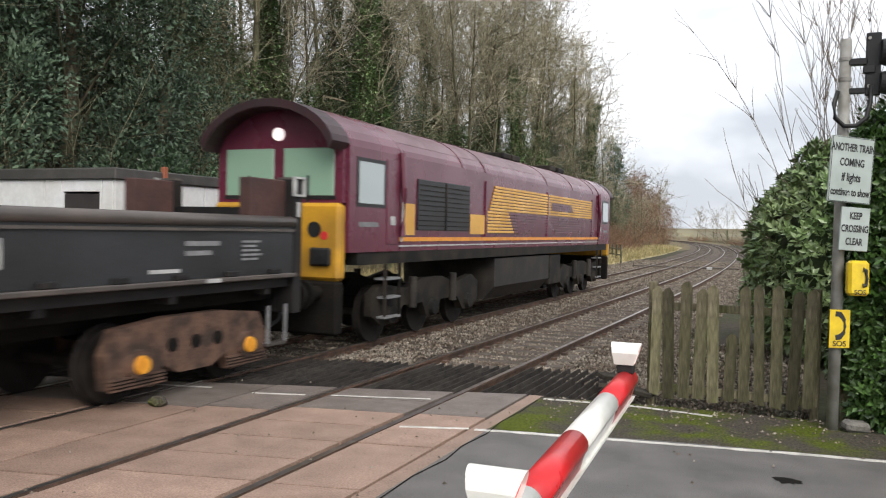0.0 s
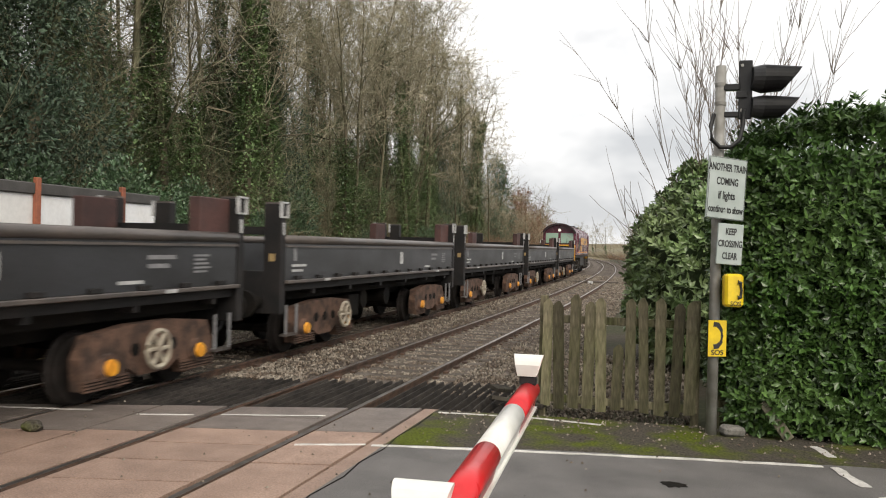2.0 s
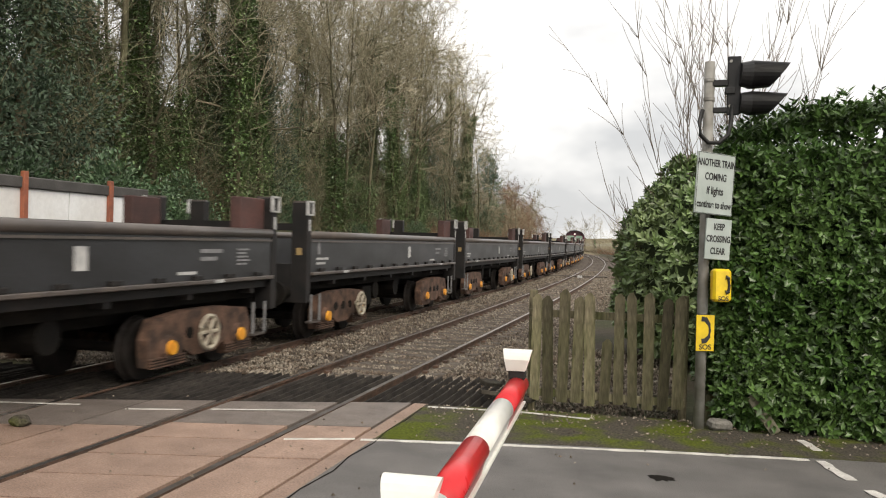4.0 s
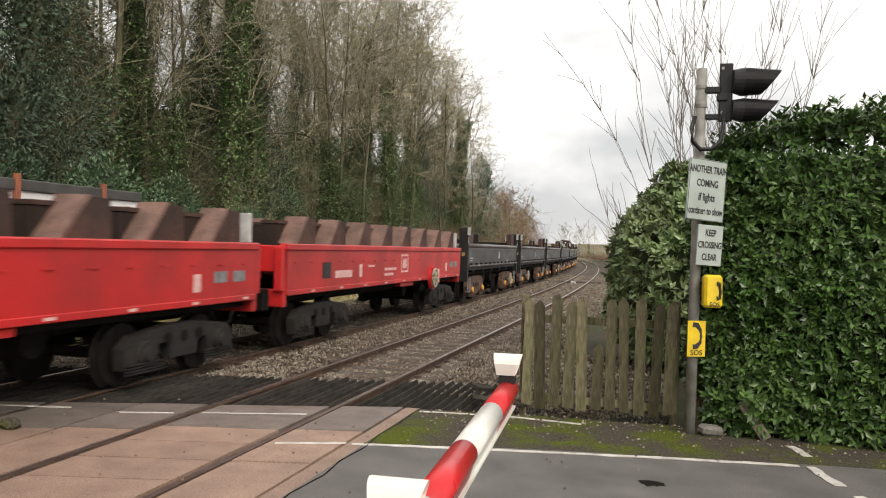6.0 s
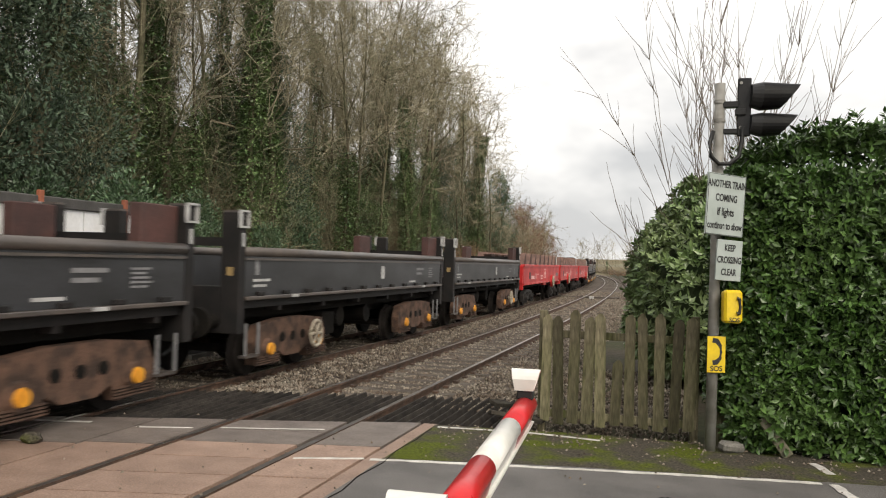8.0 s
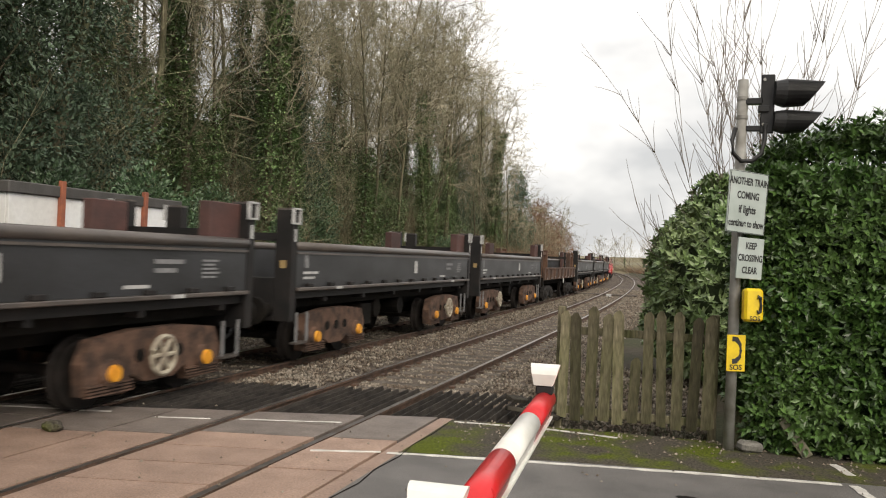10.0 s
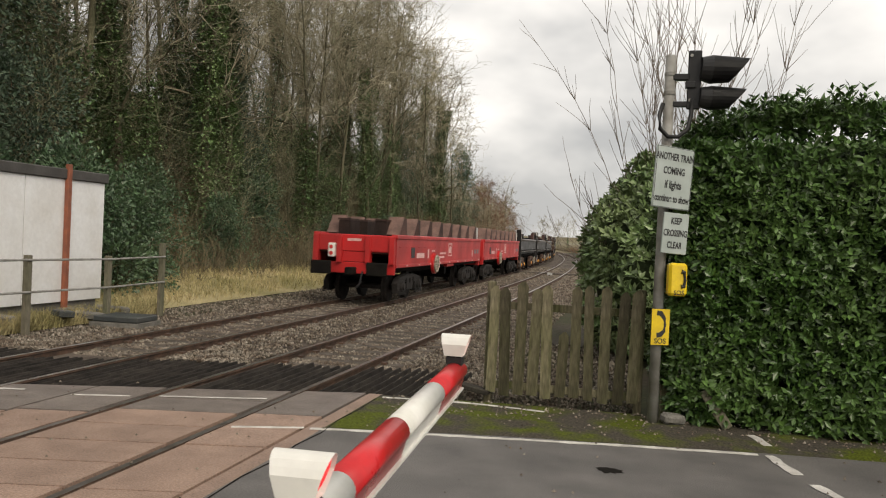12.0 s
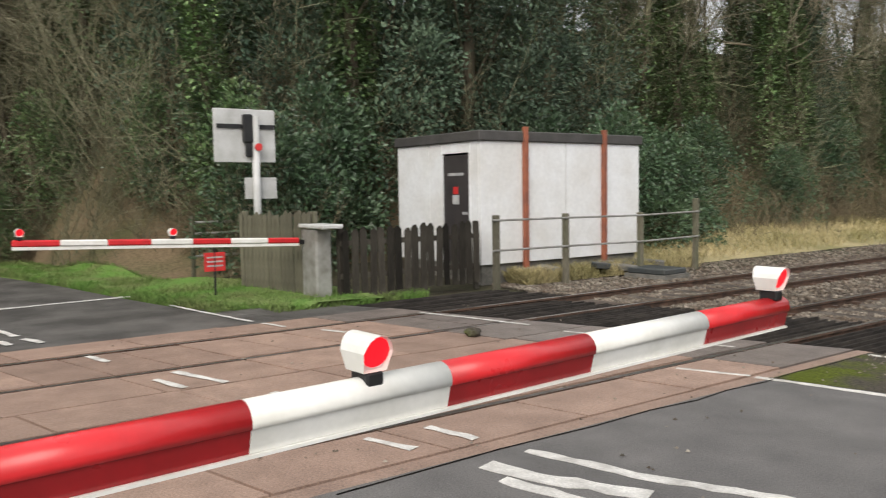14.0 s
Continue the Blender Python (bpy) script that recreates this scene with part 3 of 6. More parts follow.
painted("deck_mark", [(-0.6, 8.86), (0.0, 9.06), (0.6, 9.28)], 0.045, "scuffed pale line across the end of the deck", 0.009)
painted("deck_mark", [(-1.55, 8.5), (-0.9, 8.72)], 0.045, "scuffed pale line across the end of the deck", 0.009)
painted("deck_mark", [(-4.2, 8.0), (-3.3, 8.25), (-2.2, 8.5)], 0.07, "dirty white line near the edge of the deck", 0.012)

# broken asphalt edge, cracks and litter
def crack(pts, w, label):
    ob = painted("crack", pts, w, label, 0.008)
    ob.data.materials[0] = UNDER
    ob["category"] = "crack"
    ob["group"] = "cracks"
    return ob


crack([(1.8, 9.9), (1.82, 9.2), (1.79, 8.6), (1.84, 8.0), (1.8, 7.4), (1.85, 6.9), (1.8, 6.3), (1.83, 5.6), (1.8, 4.6), (1.85, 3.2)], 0.013, "dark ragged gap along the broken asphalt edge")
litter_rng = random.Random(15)
lv, lf = [], []
for _ in range(950):
    k = litter_rng.random()
    if k < 0.75:
        x = litter_rng.uniform(1.9, 9.5)
        y = 8.9 + 0.1 * (x - 1.9) * 0.6 + 1.35 * litter_rng.random() ** 0.6 - (0.15 if x > 6 else 0)
    else:
        x, y = litter_rng.uniform(-5, 8), litter_rng.uniform(3, 9.5)
    r = litter_rng.uniform(0.008, 0.024)
    a = litter_rng.uniform(0, 6)
    k = len(lv)
    z = 0.012
    lv += [(x + r * math.cos(a), y + r * math.sin(a), z), (x - r * math.sin(a) * .7, y + r * math.cos(a) * .7, z), (x - r * math.cos(a), y - r * math.sin(a), z), (x + r * math.sin(a) * .7, y - r * math.cos(a) * .7, z), (x, y, z + r * 0.9)]
    lf += [(k, k + 1, k + 4), (k + 1, k + 2, k + 4), (k + 2, k + 3, k + 4), (k + 3, k, k + 4)]
me = bpy.data.meshes.new("grit")
me.from_pydata(lv, [], lf)
me.materials.append(STONE)
tagged(new("grit", me), "scattered pale grit and crumbs on the mossy verge", "grit", kind="stuff")
for x, y, r in ((-2.05, 7.37, 0.1), (-2.25, 7.6, 0.05)):
    bm = bmesh.new()
    bmesh.ops.create_icosphere(bm, subdivisions=2, radius=r, matrix=pose(x, y, r * 0.5) @ Matrix.Diagonal((1.3, 1, .7, 1)))
    for v in bm.verts:
        v.co += Vector((noise.noise(v.co * 12), noise.noise(v.co * 12 + Vector((5, 0, 0))), 0)) * r * 0.3
    tagged(part("moss_clump", bm, MOSS), "small mossy clump lying on the crossing deck", "moss clump", "moss clumps")
mk = part("white_marker", B(-0.16, 0.16, -0.2, 0.2, -0.12, 0.06, 0.02), LABEL)
mk.matrix_basis = on_line(55.5, -0.2)
tagged(mk, "small white box between the rails", "marker box")
# shallow hole in the road
bm = bmesh.new()
bmesh.ops.create_circle(bm, cap_ends=True, segments=26, radius=0.1, matrix=pose(4.75, 7.72, 0.003) @ Matrix.Diagonal((1.2, 0.95, 1, 1)))
for v in bm.verts:
    d = v.co - Vector((4.75, 7.72, 0.003))
    v.co += d * 0.55 * noise.noise(d * 22)
tagged(part("pothole", bm, UNDER), "small dark patch worn in the asphalt", "pothole", kind="structure")


# ---- timber trespass guards: slats along the track beside the deck ----
def guard(x0, x1, y0f, length, label):
    g = empty("trespass_guard", pose(0, 0, 0), label, "trespass guard", "trespass guards")
    x = x0
    while x < x1:
        ya = y0f(x) + 0.03
        yb = ya + length + random.uniform(-.08, .08)
        top = -0.015 + random.uniform(-.015, .008)
        prof = [(x, -0.14), (x + 0.03, top), (x + 0.052, top), (x + 0.082, -0.14)]
        part("slat", extrude(prof, "y", ya, yb), GUARD, g)
        x += 0.14
    # dark sheet below the slats carries the shade between them
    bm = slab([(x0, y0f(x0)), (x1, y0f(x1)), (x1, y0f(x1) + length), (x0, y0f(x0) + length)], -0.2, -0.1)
    part("bed", bm, GAP_SHADE, g)
    for k in range(3):
        y = y0f((x0 + x1) / 2) + 0.5 + k * (length - 0.9) / 2
        part("bearer", B(x0, x1, y - 0.05, y + 0.05, -0.19, -0.1), GUARD, g)
    return g


guard(-0.62, 0.62, edge_far, 2.5, "dark timber slats of a trespass guard between the rails")
guard(-4.02, -2.78, edge_far, 2.5, "dark timber slats of a trespass guard between the far rails")
guard(-2.56, -0.86, edge_far, 2.5, "dark timber slats of a trespass guard between the tracks")
guard(0.88, 2.5, lambda x: edge_far(x) if x < 1.7 else 10.25, 2.4, "dark timber slats of a trespass guard by the fence")
guard(-5.9, -4.28, edge_far, 3.2, "dark timber slats of a trespass guard beside the far track")

# broken boards and stones by the gate post
for k, (x, y, r, w) in enumerate(((2.55, 11.0, 25, 0.5), (2.9, 10.75, -10, 0.4), (2.35, 11.5, 60, 0.35))):
    b = part("board", B(-w / 2, w / 2, -0.08, 0.08, -0.03, 0.03, 0.008), TIMBER_DARK)
    b.matrix_basis = pose(x, y, 0.05 + 0.03 * k, 12 * k - 8, 8, r)
    tagged(b, "broken dark timber board lying by the picket fence", "board", "broken boards")


# ---- near barrier ----
def half_lamp(name, parent, m, facing=1):
    """A boom lamp: white hood, red lens and black foot."""
    bm = bmesh.new()
    arch = [(0.058 * math.cos(a) * (0.92 if 0.3 < a < 2.84 else 1), 0.068 + 0.057 * math.sin(a)) for a in (math.pi * k / 8 for k in range(9))] + [(-0.045, 0.0), (0.045, 0.0)]
    back, front = [], []
    for y, z in arch:
        back.append(bm.verts.new((-0.06 - 0.025 * z / 0.125, y, z)))
        front.append(bm.verts.new((0.048 + 0.04 * z / 0.125, y, z)))
    k = len(arch)
    for i in range(k):
        bm.faces.new((back[i], back[(i + 1) % k], front[(i + 1) % k], front[i]))
    bm.faces.new(back[::-1])
    bm.faces.new(front)
    bmesh.ops.recalc_face_normals(bm, faces=bm.faces[:])
    face = max(bm.faces, key=lambda q: q.calc_center_median().x)
    bmesh.ops.inset_region(bm, faces=[face], thickness=0.008)
    bmesh.ops.translate(bm, vec=(-0.022, 0, 0), verts=face.verts)
    h = part(name, bm, BOOM_WHITE, parent, "white lamp hood with a red lens")
    h.matrix_basis = m
    lens = part("lens", C((-0.004, 0, 0), (0.004, 0, 0), 0.053, n=20), LAMP_RED, h, "lit red lens")
    lens.matrix_basis = pose(0.052, 0, 0.066, 0, 17.7, 0)
    part("foot", B(-0.05, 0.05, -0.035, 0.035, -0.055, 0.0, 0.008), BLACK, h, "black lamp foot")
    return h


BOOM_A, BOOM_B = Vector((3.9, 4.84, 1.265)), Vector((4.275, -1.35, 1.235))
boom = empty("barrier", Matrix.Translation(BOOM_A) @ (BOOM_B - BOOM_A).to_track_quat("Y", "Z").to_matrix().to_4x4(), "lowered red and white striped crossing barrier arm", "barrier")
bounds = [0.0, 0.77, 1.6, 2.38, 3.15, 3.93, 4.72, 5.52, 6.2]
top = [(0.062 * math.cos(a), 0.012 + 0.062 * math.sin(a)) for a in (math.pi * k / 10 for k in range(11))]
for k, (a, b) in enumerate(zip(bounds, bounds[1:])):
    paint = BOOM_RED if k % 2 == 0 else BOOM_WHITE
    prof = top + [(-0.058, -0.005), (0.058, -0.005)]
    part("stripe", extrude([(x, z) for x, z in prof], "y", a, b), paint, boom, smooth=False)
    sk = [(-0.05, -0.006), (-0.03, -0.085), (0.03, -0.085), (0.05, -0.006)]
    part("skirt", extrude(sk, "y", a, b), BOOM_RED_SHADED if k % 2 == 0 else BOOM_WHITE, boom, "lower boom panel")
    part("lip", B(-0.045, 0.045, a, b, -0.097, -0.086), BOOM_WHITE, boom)
half_lamp("tip_lamp", boom, pose(0, 0.09, 0.114, 0, 0, 180))
half_lamp("mid_lamp", boom, pose(0, 2.7, 0.094, 0, 0, 180))
for o in boom.children:
    if o.name.startswith(("stripe",)):
        o.data.polygons.foreach_set("use_smooth", [len(p.vertices) == 4 for p in o.data.polygons])
# machine that carries the arm
ped = empty("barrier_machine", pose(4.5, -1.75, 0), "grey barrier machine cabinet beside the road", "barrier machine")
part("cabinet", B(-0.28, 0.28, -0.4, 0.4, 0.05, 1.2, 0.03), GALV, ped)
part("cap", B(-0.3, 0.3, -0.42, 0.42, 1.2, 1.24, 0.01), GALV, ped)
part("plinth", B(-0.34, 0.34, -0.46, 0.46, -0.1, 0.05, 0.02), CONCRETE, ped)
part("pivot", C((-0.3, 0.3, 1.23), (0.3, 0.3, 1.23), 0.09), BLACK, ped)


# ---- picket fences ----
def picket_fence(name, p0, p1, count, w, h, rails, mat_, label, base=0.06, lean=2.0, broken=(), rng=random.Random(3)):
    p0, p1 = Vector(p0), Vector(p1)
    d = p1 - p0
    f = empty(name, Matrix.Translation(p0) @ Matrix.Rotation(math.atan2(d.y, d.x), 4, "Z"), label, "fence")
    n = d.length
    for z in rails:
        part("rail", B(0, n, 0.0, 0.045, z - 0.05, z + 0.05, 0.006), mat_, f)
    for k in range(count):
        x = n * (k + 0.5) / count
        hh = h + rng.uniform(-0.05, 0.05)
        z0 = base + rng.uniform(-0.02, 0.03)
        if k in broken:
            z0, hh = base + 0.02, h * 0.62
        ww = w * rng.uniform(0.88, 1.1)
        nip = rng.uniform(-0.02, 0.02)
        prof = [(-ww / 2, z0), (ww / 2, z0 + nip), (ww / 2, hh - 0.07 + nip), (ww * 0.16, hh), (-ww * 0.14, hh - 0.008), (-ww / 2, hh - 0.06)]
        o = part("picket", extrude(prof, "y", -0.024, -0.002), mat_, f)
        o.matrix_basis = pose(x, 0, 0, 0, rng.uniform(-lean, lean), 0)
    for x in (0.03, n - 0.03):
        part("post", B(x - 0.05, x + 0.05, 0.045, 0.145, -0.1, h + 0.02, 0.01), mat_, f)
    return f


picket_fence("picket_fence", (3.02, 10.72, 0), (5.02, 10.6, 0), 11, 0.132, 1.5, (0.17, 1.22), TIMBER, "weathered mossy picket fence with uneven pointed pales", lean=2.6, broken=(5,))
p = part("gate_post", B(-0.07, 0.07, -0.07, 0.07, -0.1, 1.55, 0.012), TIMBER)
p.matrix_basis = pose(5.35, 10.75, 0, 0, 0, 8)
tagged(p, "weathered timber post against the laurel hedge", "post")

# ---- signal post with its signs ----
sig = empty("signal_post", pose(5.17, 10.03, 0), "galvanised post with crossing lights, signs and telephone", "signal post")
part("post", C((0, 0, -0.2), (0.02, 0.0, 4.32), 0.062, 0.06, n=20), GALV, sig, smooth=True)
for z in (3.88, 4.1):
    part("band", C((0.02, 0, z - 0.02), (0.02, 0, z + 0.02), 0.068, n=20), GALV, sig)
sign = part("sign_another_train", B(-0.27, 0.27, -0.012, 0.012, -0.355, 0.355, 0.004), SIGN_WHITE, sig, "pale grey-white warning sign with black lettering")
sign.matrix_basis = pose(0.1, -0.14, 2.875, 0, 3.5, 37)
for k, (text, z, sz, sq) in enumerate((("ANOTHER TRAIN", 0.235, 0.115, 0.6), ("COMING", 0.075, 0.115, 0.66), ("if lights", -0.085, 0.125, 0.68), ("continue to show", -0.245, 0.115, 0.6))):
    lettering(text, sz, pose(0, -0.0145, z, 90, 0, 0), INK, sign, "inscription", sq, 0.003)
for a in ((-0.262, 0.262, 0.345, 0.35), (-0.262, 0.262, -0.35, -0.345), (-0.262, -0.257, -0.345, 0.345), (0.257, 0.262, -0.345, 0.345)):
    part("border", B(a[0], a[1], -0.0145, -0.012, a[2], a[3]), INK, sign)
sign2 = part("sign_keep_clear", B(-0.165, 0.165, -0.012, 0.012, -0.235, 0.235, 0.004), SIGN_WHITE, sig, "small white sign with black lettering")
sign2.matrix_basis = pose(0.15, -0.14, 2.235, 0, 3, 30)
for text, z in (("KEEP", 0.14), ("CROSSING", 0.0), ("CLEAR", -0.14)):
    lettering(text, 0.105, pose(0, -0.0145, z, 90, 0, 0), INK, sign2, "inscription", 0.62, 0.0028)
# wig-wag lights facing the road
bb = part("backboard", B(-0.075, 0.075, -0.03, 0.03, -0.36, 0.32, 0.01), BLACK, sig, "black light bracket")
for q in (-0.26, 0.26):
    part("bolt", C((-0.04, -0.045, q), (-0.04, -0.028, q), 0.018, n=8), GALV, bb)
part("clamp", B(-0.1, 0.02, -0.06, 0.04, -0.12, -0.04, 0.008), BLACK, bb)
bb.matrix_basis = pose(0.29, -0.02, 4.05, 0, 0, 0)
part("bracket", B(0.04, 0.24, -0.05, 0.05, -0.05, 0.02, 0.005), BLACK, sig).matrix_basis = pose(0, 0, 4.08)
part("bracket", B(0.04, 0.24, -0.04, 0.04, -0.04, 0.02, 0.005), BLACK, sig).matrix_basis = pose(0, 0, 3.76)


def signal_hood(z, r, ln):
    bm = bmesh.new()
    n = 22
    rings = []
    for x, k in ((0.0, 1.0), (ln, 0.9)):
        rings.append([bm.verts.new((x if k == 1.0 else ln * (0.52 + 0.48 * max(0.0, math.sin(a) * 0.5 + 0.5)), r * math.cos(a), r * k * math.sin(a) + 0.02 * (k < 1))) for a in (math.tau * j / n for j in range(n))])
    for j in range(n):
        bm.faces.new((rings[0][j], rings[0][(j + 1) % n], rings[1][(j + 1) % n], rings[1][j]))
    bm.faces.new(rings[0][::-1])
    r2 = bmesh.ops.solidify(bm, geom=bm.faces[:], thickness=0.008)
    bmesh.ops.recalc_face_normals(bm, faces=bm.faces[:])
    h = part("lamp_hood", bm, BLACK, sig, "black lamp hood")
    h.matrix_basis = pose(0.47, -0.03, z, 0, 4, 8)
    part("lens", C((0.02, 0, 0), (0.035, 0, 0), r * 0.86, n=20), LAMP_RED if z > 4.0 else DARK_GLASS, h, "signal lens")
    part("housing", C((-0.12, 0, 0), (0.0, 0, 0), r * 0.8, r, n=20), BLACK, h)
    return h


signal_hood(4.15, 0.165, 0.42)
signal_hood(3.82, 0.14, 0.4)
bm = bmesh.new()
tube(bm, [(-0.05, -0.07, 3.75), (-0.085, -0.09, 3.6), (-0.07, -0.1, 3.45), (0.02, -0.1, 3.36), (0.14, -0.09, 3.36), (0.24, -0.07, 3.45), (0.27, -0.06, 3.62), (0.27, -0.05, 3.8)], 0.026)
part("cable", bm, BLACK, sig, "drooping black cable", smooth=True)
# telephone and its sign
phone = part("telephone_box", B(-0.105, 0.105, -0.16, 0.0, -0.19, 0.19, 0.03), YELLOW, sig, "yellow emergency telephone box")
phone.matrix_basis = pose(0.18, -0.06, 1.7, -3, 0, 12)
bm = bmesh.new()
tube(bm, [(0.035, -0.164, -0.08), (0.065, -0.164, -0.075), (0.075, -0.166, 0.0), (0.065, -0.164, 0.085), (0.035, -0.164, 0.09)], [0.028, 0.02, 0.016, 0.02, 0.028])
part("handset_symbol", bm, INK, phone)
lettering("SOS", 0.075, pose(0.01, -0.1615, -0.155, 90, 0, 0), INK, phone, "inscription", 0.9, 0.001)
sos = part("telephone_sign", B(-0.11, 0.11, -0.008, 0.008, -0.21, 0.21, 0.003), YELLOW, sig, "yellow telephone sign")
sos.matrix_basis = pose(0.04, -0.1, 1.14, 0, 0, 22)
bm = bmesh.new()
tube(bm, [(-0.05, -0.012, 0.165), (-0.0, -0.012, 0.16), (0.045, -0.012, 0.1), (0.055, -0.012, 0.03), (0.045, -0.012, -0.04), (0.0, -0.012, -0.09), (-0.045, -0.012, -0.095)], [0.03, 0.03, 0.02, 0.017, 0.02, 0.03, 0.03])
for v in bm.verts:
    v.co.y = -0.0105 if v.co.y < -0.012 else -0.008
part("handset_symbol", bm, INK, sos)
lettering("SOS", 0.085, pose(0, -0.0105, -0.165, 90, 0, 0), INK, sos, "inscription", 1.0, 0.0015)
part("frame", B(-0.113, 0.113, 0.001, 0.012, -0.213, 0.213), INK, sos)
stone = part("stone", B(-0.14, 0.14, -0.09, 0.09, 0, 0.12, 0.035), CONCRETE)
stone.matrix_basis = pose(5.4, 10.05, 0.0, 4, 6, 30)
tagged(stone, "rough pale stone at the foot of the post", "stone")
plank = part("plank", B(-0.06, 0.06, -0.015, 0.015, 0.0, 0.5, 0.005), TIMBER_GREY)
plank.matrix_basis = pose(6.02, 9.98, 0.02, -8, -34, 8)
tagged(plank, "loose timber plank leaning in the hedge", "plank")


# ---- relay hut ----
HX, HY0, HY1, HX2, HZ0, HZ1 = -6.96, 11.45, 16.42, -10.1, 0.34, 2.95
hut = empty("relay_hut", pose(0, 0, 0), "white flat-roofed relay hut with rusty red posts", "hut")
part("wall_back", B(HX2, HX2 + 0.06, HY0 + 0.06, HY1 - 0.06, HZ0, HZ1), HUT_WHITE, hut)
n_panel = 4
for k in range(n_panel):
    a, b = HY0 + 0.0 + (HY1 - HY0) * k / n_panel, HY0 + (HY1 - HY0) * (k + 1) / n_panel
    part("panel", B(HX - 0.06, HX, a + 0.012, b - 0.012, HZ0, HZ1, 0.006), HUT_WHITE, hut)
part("panel", B(HX2 + 0.06, HX - 0.06, HY1 - 0.06, HY1, HZ0, HZ1, 0.006), HUT_WHITE, hut)
for a, b, z0 in ((HX2, -8.8, HZ0), (-8.79, -8.34, HZ0), (-8.34, -7.3, 2.72), (-7.29, HX - 0.06, HZ0)):
    part("panel", B(a + 0.005, b - 0.005, HY0, HY0 + 0.06, z0, HZ1, 0.006), HUT_WHITE, hut)
door = part("door", B(-8.28, -7.34, HY0 + 0.02, HY0 + 0.06, HZ0 + 0.02, 2.68, 0.005), HUT_DOOR, hut, "dark hut door with small notices")
part("notice", B(-8.1, -7.55, HY0 + 0.012, HY0 + 0.02, 2.24, 2.3), LABEL, door, "white notice strip")
part("notice", B(-7.95, -7.72, HY0 + 0.012, HY0 + 0.02, 1.62, 1.82), LABEL, door, "white notice")
part("notice", B(-7.92, -7.75, HY0 + 0.012, HY0 + 0.02, 1.84, 2.0), SIGN_RED, door, "faded red notice")
part("notice", B(-7.6, -7.42, HY0 + 0.012, HY0 + 0.02, 1.4, 1.46, m=None), LABEL, door)
part("frame", B(-8.34, -8.28, HY0 - 0.01, HY0 + 0.06, HZ0, 2.72), HUT_WHITE, hut)
part("frame", B(-7.34, -7.29, HY0 - 0.01, HY0 + 0.06, HZ0, 2.72), HUT_WHITE, hut)
part("roof", B(HX2 - 0.06, HX + 0.06, HY0 - 0.06, HY1 + 0.06, HZ1, HZ1 + 0.22, 0.02), HUT_ROOF, hut, "dark flat roof with deep fascia")
part("base", B(HX2 + 0.1, HX - 0.08, HY0 + 0.08, HY1 - 0.08, -0.1, HZ0), CONCRETE, hut)
for y in (12.67, 15.13):
    part("post", B(HX + 0.004, HX + 0.1, y - 0.06, y + 0.06, 0.1, 3.27, 0.01), HUT_POST, hut, "rusty red steel post")
    part("pad", B(HX - 0.05, HX + 0.22, y - 0.16, y + 0.16, -0.1, 0.22, 0.02), CONCRETE, hut)

# post-and-rail fence before the hut
rf = empty("rail_fence", pose(0, 0, 0), "low post and pipe rail fence before the hut", "fence")
fence_posts = [(-6.1, 11.15, 1.42), (-6.1, 13.07, 1.4), (-6.1, 15.45, 1.36), (-6.1, 17.48, 1.64)]
for x, y, h in fence_posts:
    part("post", B(x - 0.06, x + 0.06, y - 0.06, y + 0.06, -0.1, h, 0.012), TIMBER_GREY, rf)
for z in (1.32, 0.72):
    bm = bmesh.new()
    tube(bm, [(-6.03, 11.0, z), (-6.03, 13.07, z - 0.01), (-6.03, 15.45, z - 0.03), (-6.03, 17.5, z)], 0.022, 8)
    part("pipe", bm, GALV, rf, "grey pipe rail")
cover = empty("trough_cover", pose(-5.62, 15.45, 0.0, 0, 0, 4), "dark slate cable pit cover beside the far track", "pit cover")
part("lid", B(-0.5, 0.5, -0.42, 0.42, 0.0, 0.12, 0.02), SLATE, cover)
part("kerb", B(-0.55, 0.55, -0.47, 0.47, -0.3, -0.004), CONCRETE, cover)
for k, (x, y, w, d, r) in enumerate(((-6.35, 15.2, 0.6, 0.3, 20), (-6.75, 15.7, 0.5, 0.3, -15), (-6.55, 16.3, 0.7, 0.25, 40), (-6.6, 14.7, 0.4, 0.25, 5), (-6.7, 13.1, 0.5, 0.3, 10), (-6.35, 14.4, 0.35, 0.3, 70))):
    b = part("concrete_slab", B(-w / 2, w / 2, -d / 2, d / 2, 0, 0.13, 0.02), SLATE if k % 2 else CONCRETE)
    b.matrix_basis = pose(x, y, 0.02 + 0.02 * k, 3, 5, r)
    tagged(b, "broken concrete slab lying by the hut", "slab", "broken slabs")

# ---- far side of the crossing ----
picket_fence("dark_picket_fence", (-6.55, 7.9, 0), (-6.62, 11.15, 0), 17, 0.15, 1.28, (0.4, 1.0), TIMBER_DARK, "dark weathered picket fence with some pale pales", 0.05, 1.2, rng=random.Random(8))
picket_fence("board_fence", (-9.1, 7.05, 0), (-7.1, 7.6, 0), 17, 0.117, 1.56, (0.4, 1.2), TIMBER_GREY, "tall weathered timber board fence behind the barrier", 0.0, 1.0, rng=random.Random(9))
fm = empty("far_barrier_machine", pose(-6.95, 7.62, 0), "pale grey barrier machine cabinet beside the fence", "barrier machine")
part("cabinet", B(-0.3, 0.28, -0.16, 0.16, 0.02, 1.28, 0.03), GALV, fm)
part("cap", B(-0.34, 0.62, -0.2, 0.22, 1.28, 1.36, 0.02), SIGN_BACK, fm)
FB_A, FB_B = Vector((-7.2, 2.7, 1.2)), Vector((-7.15, 7.5, 1.02))
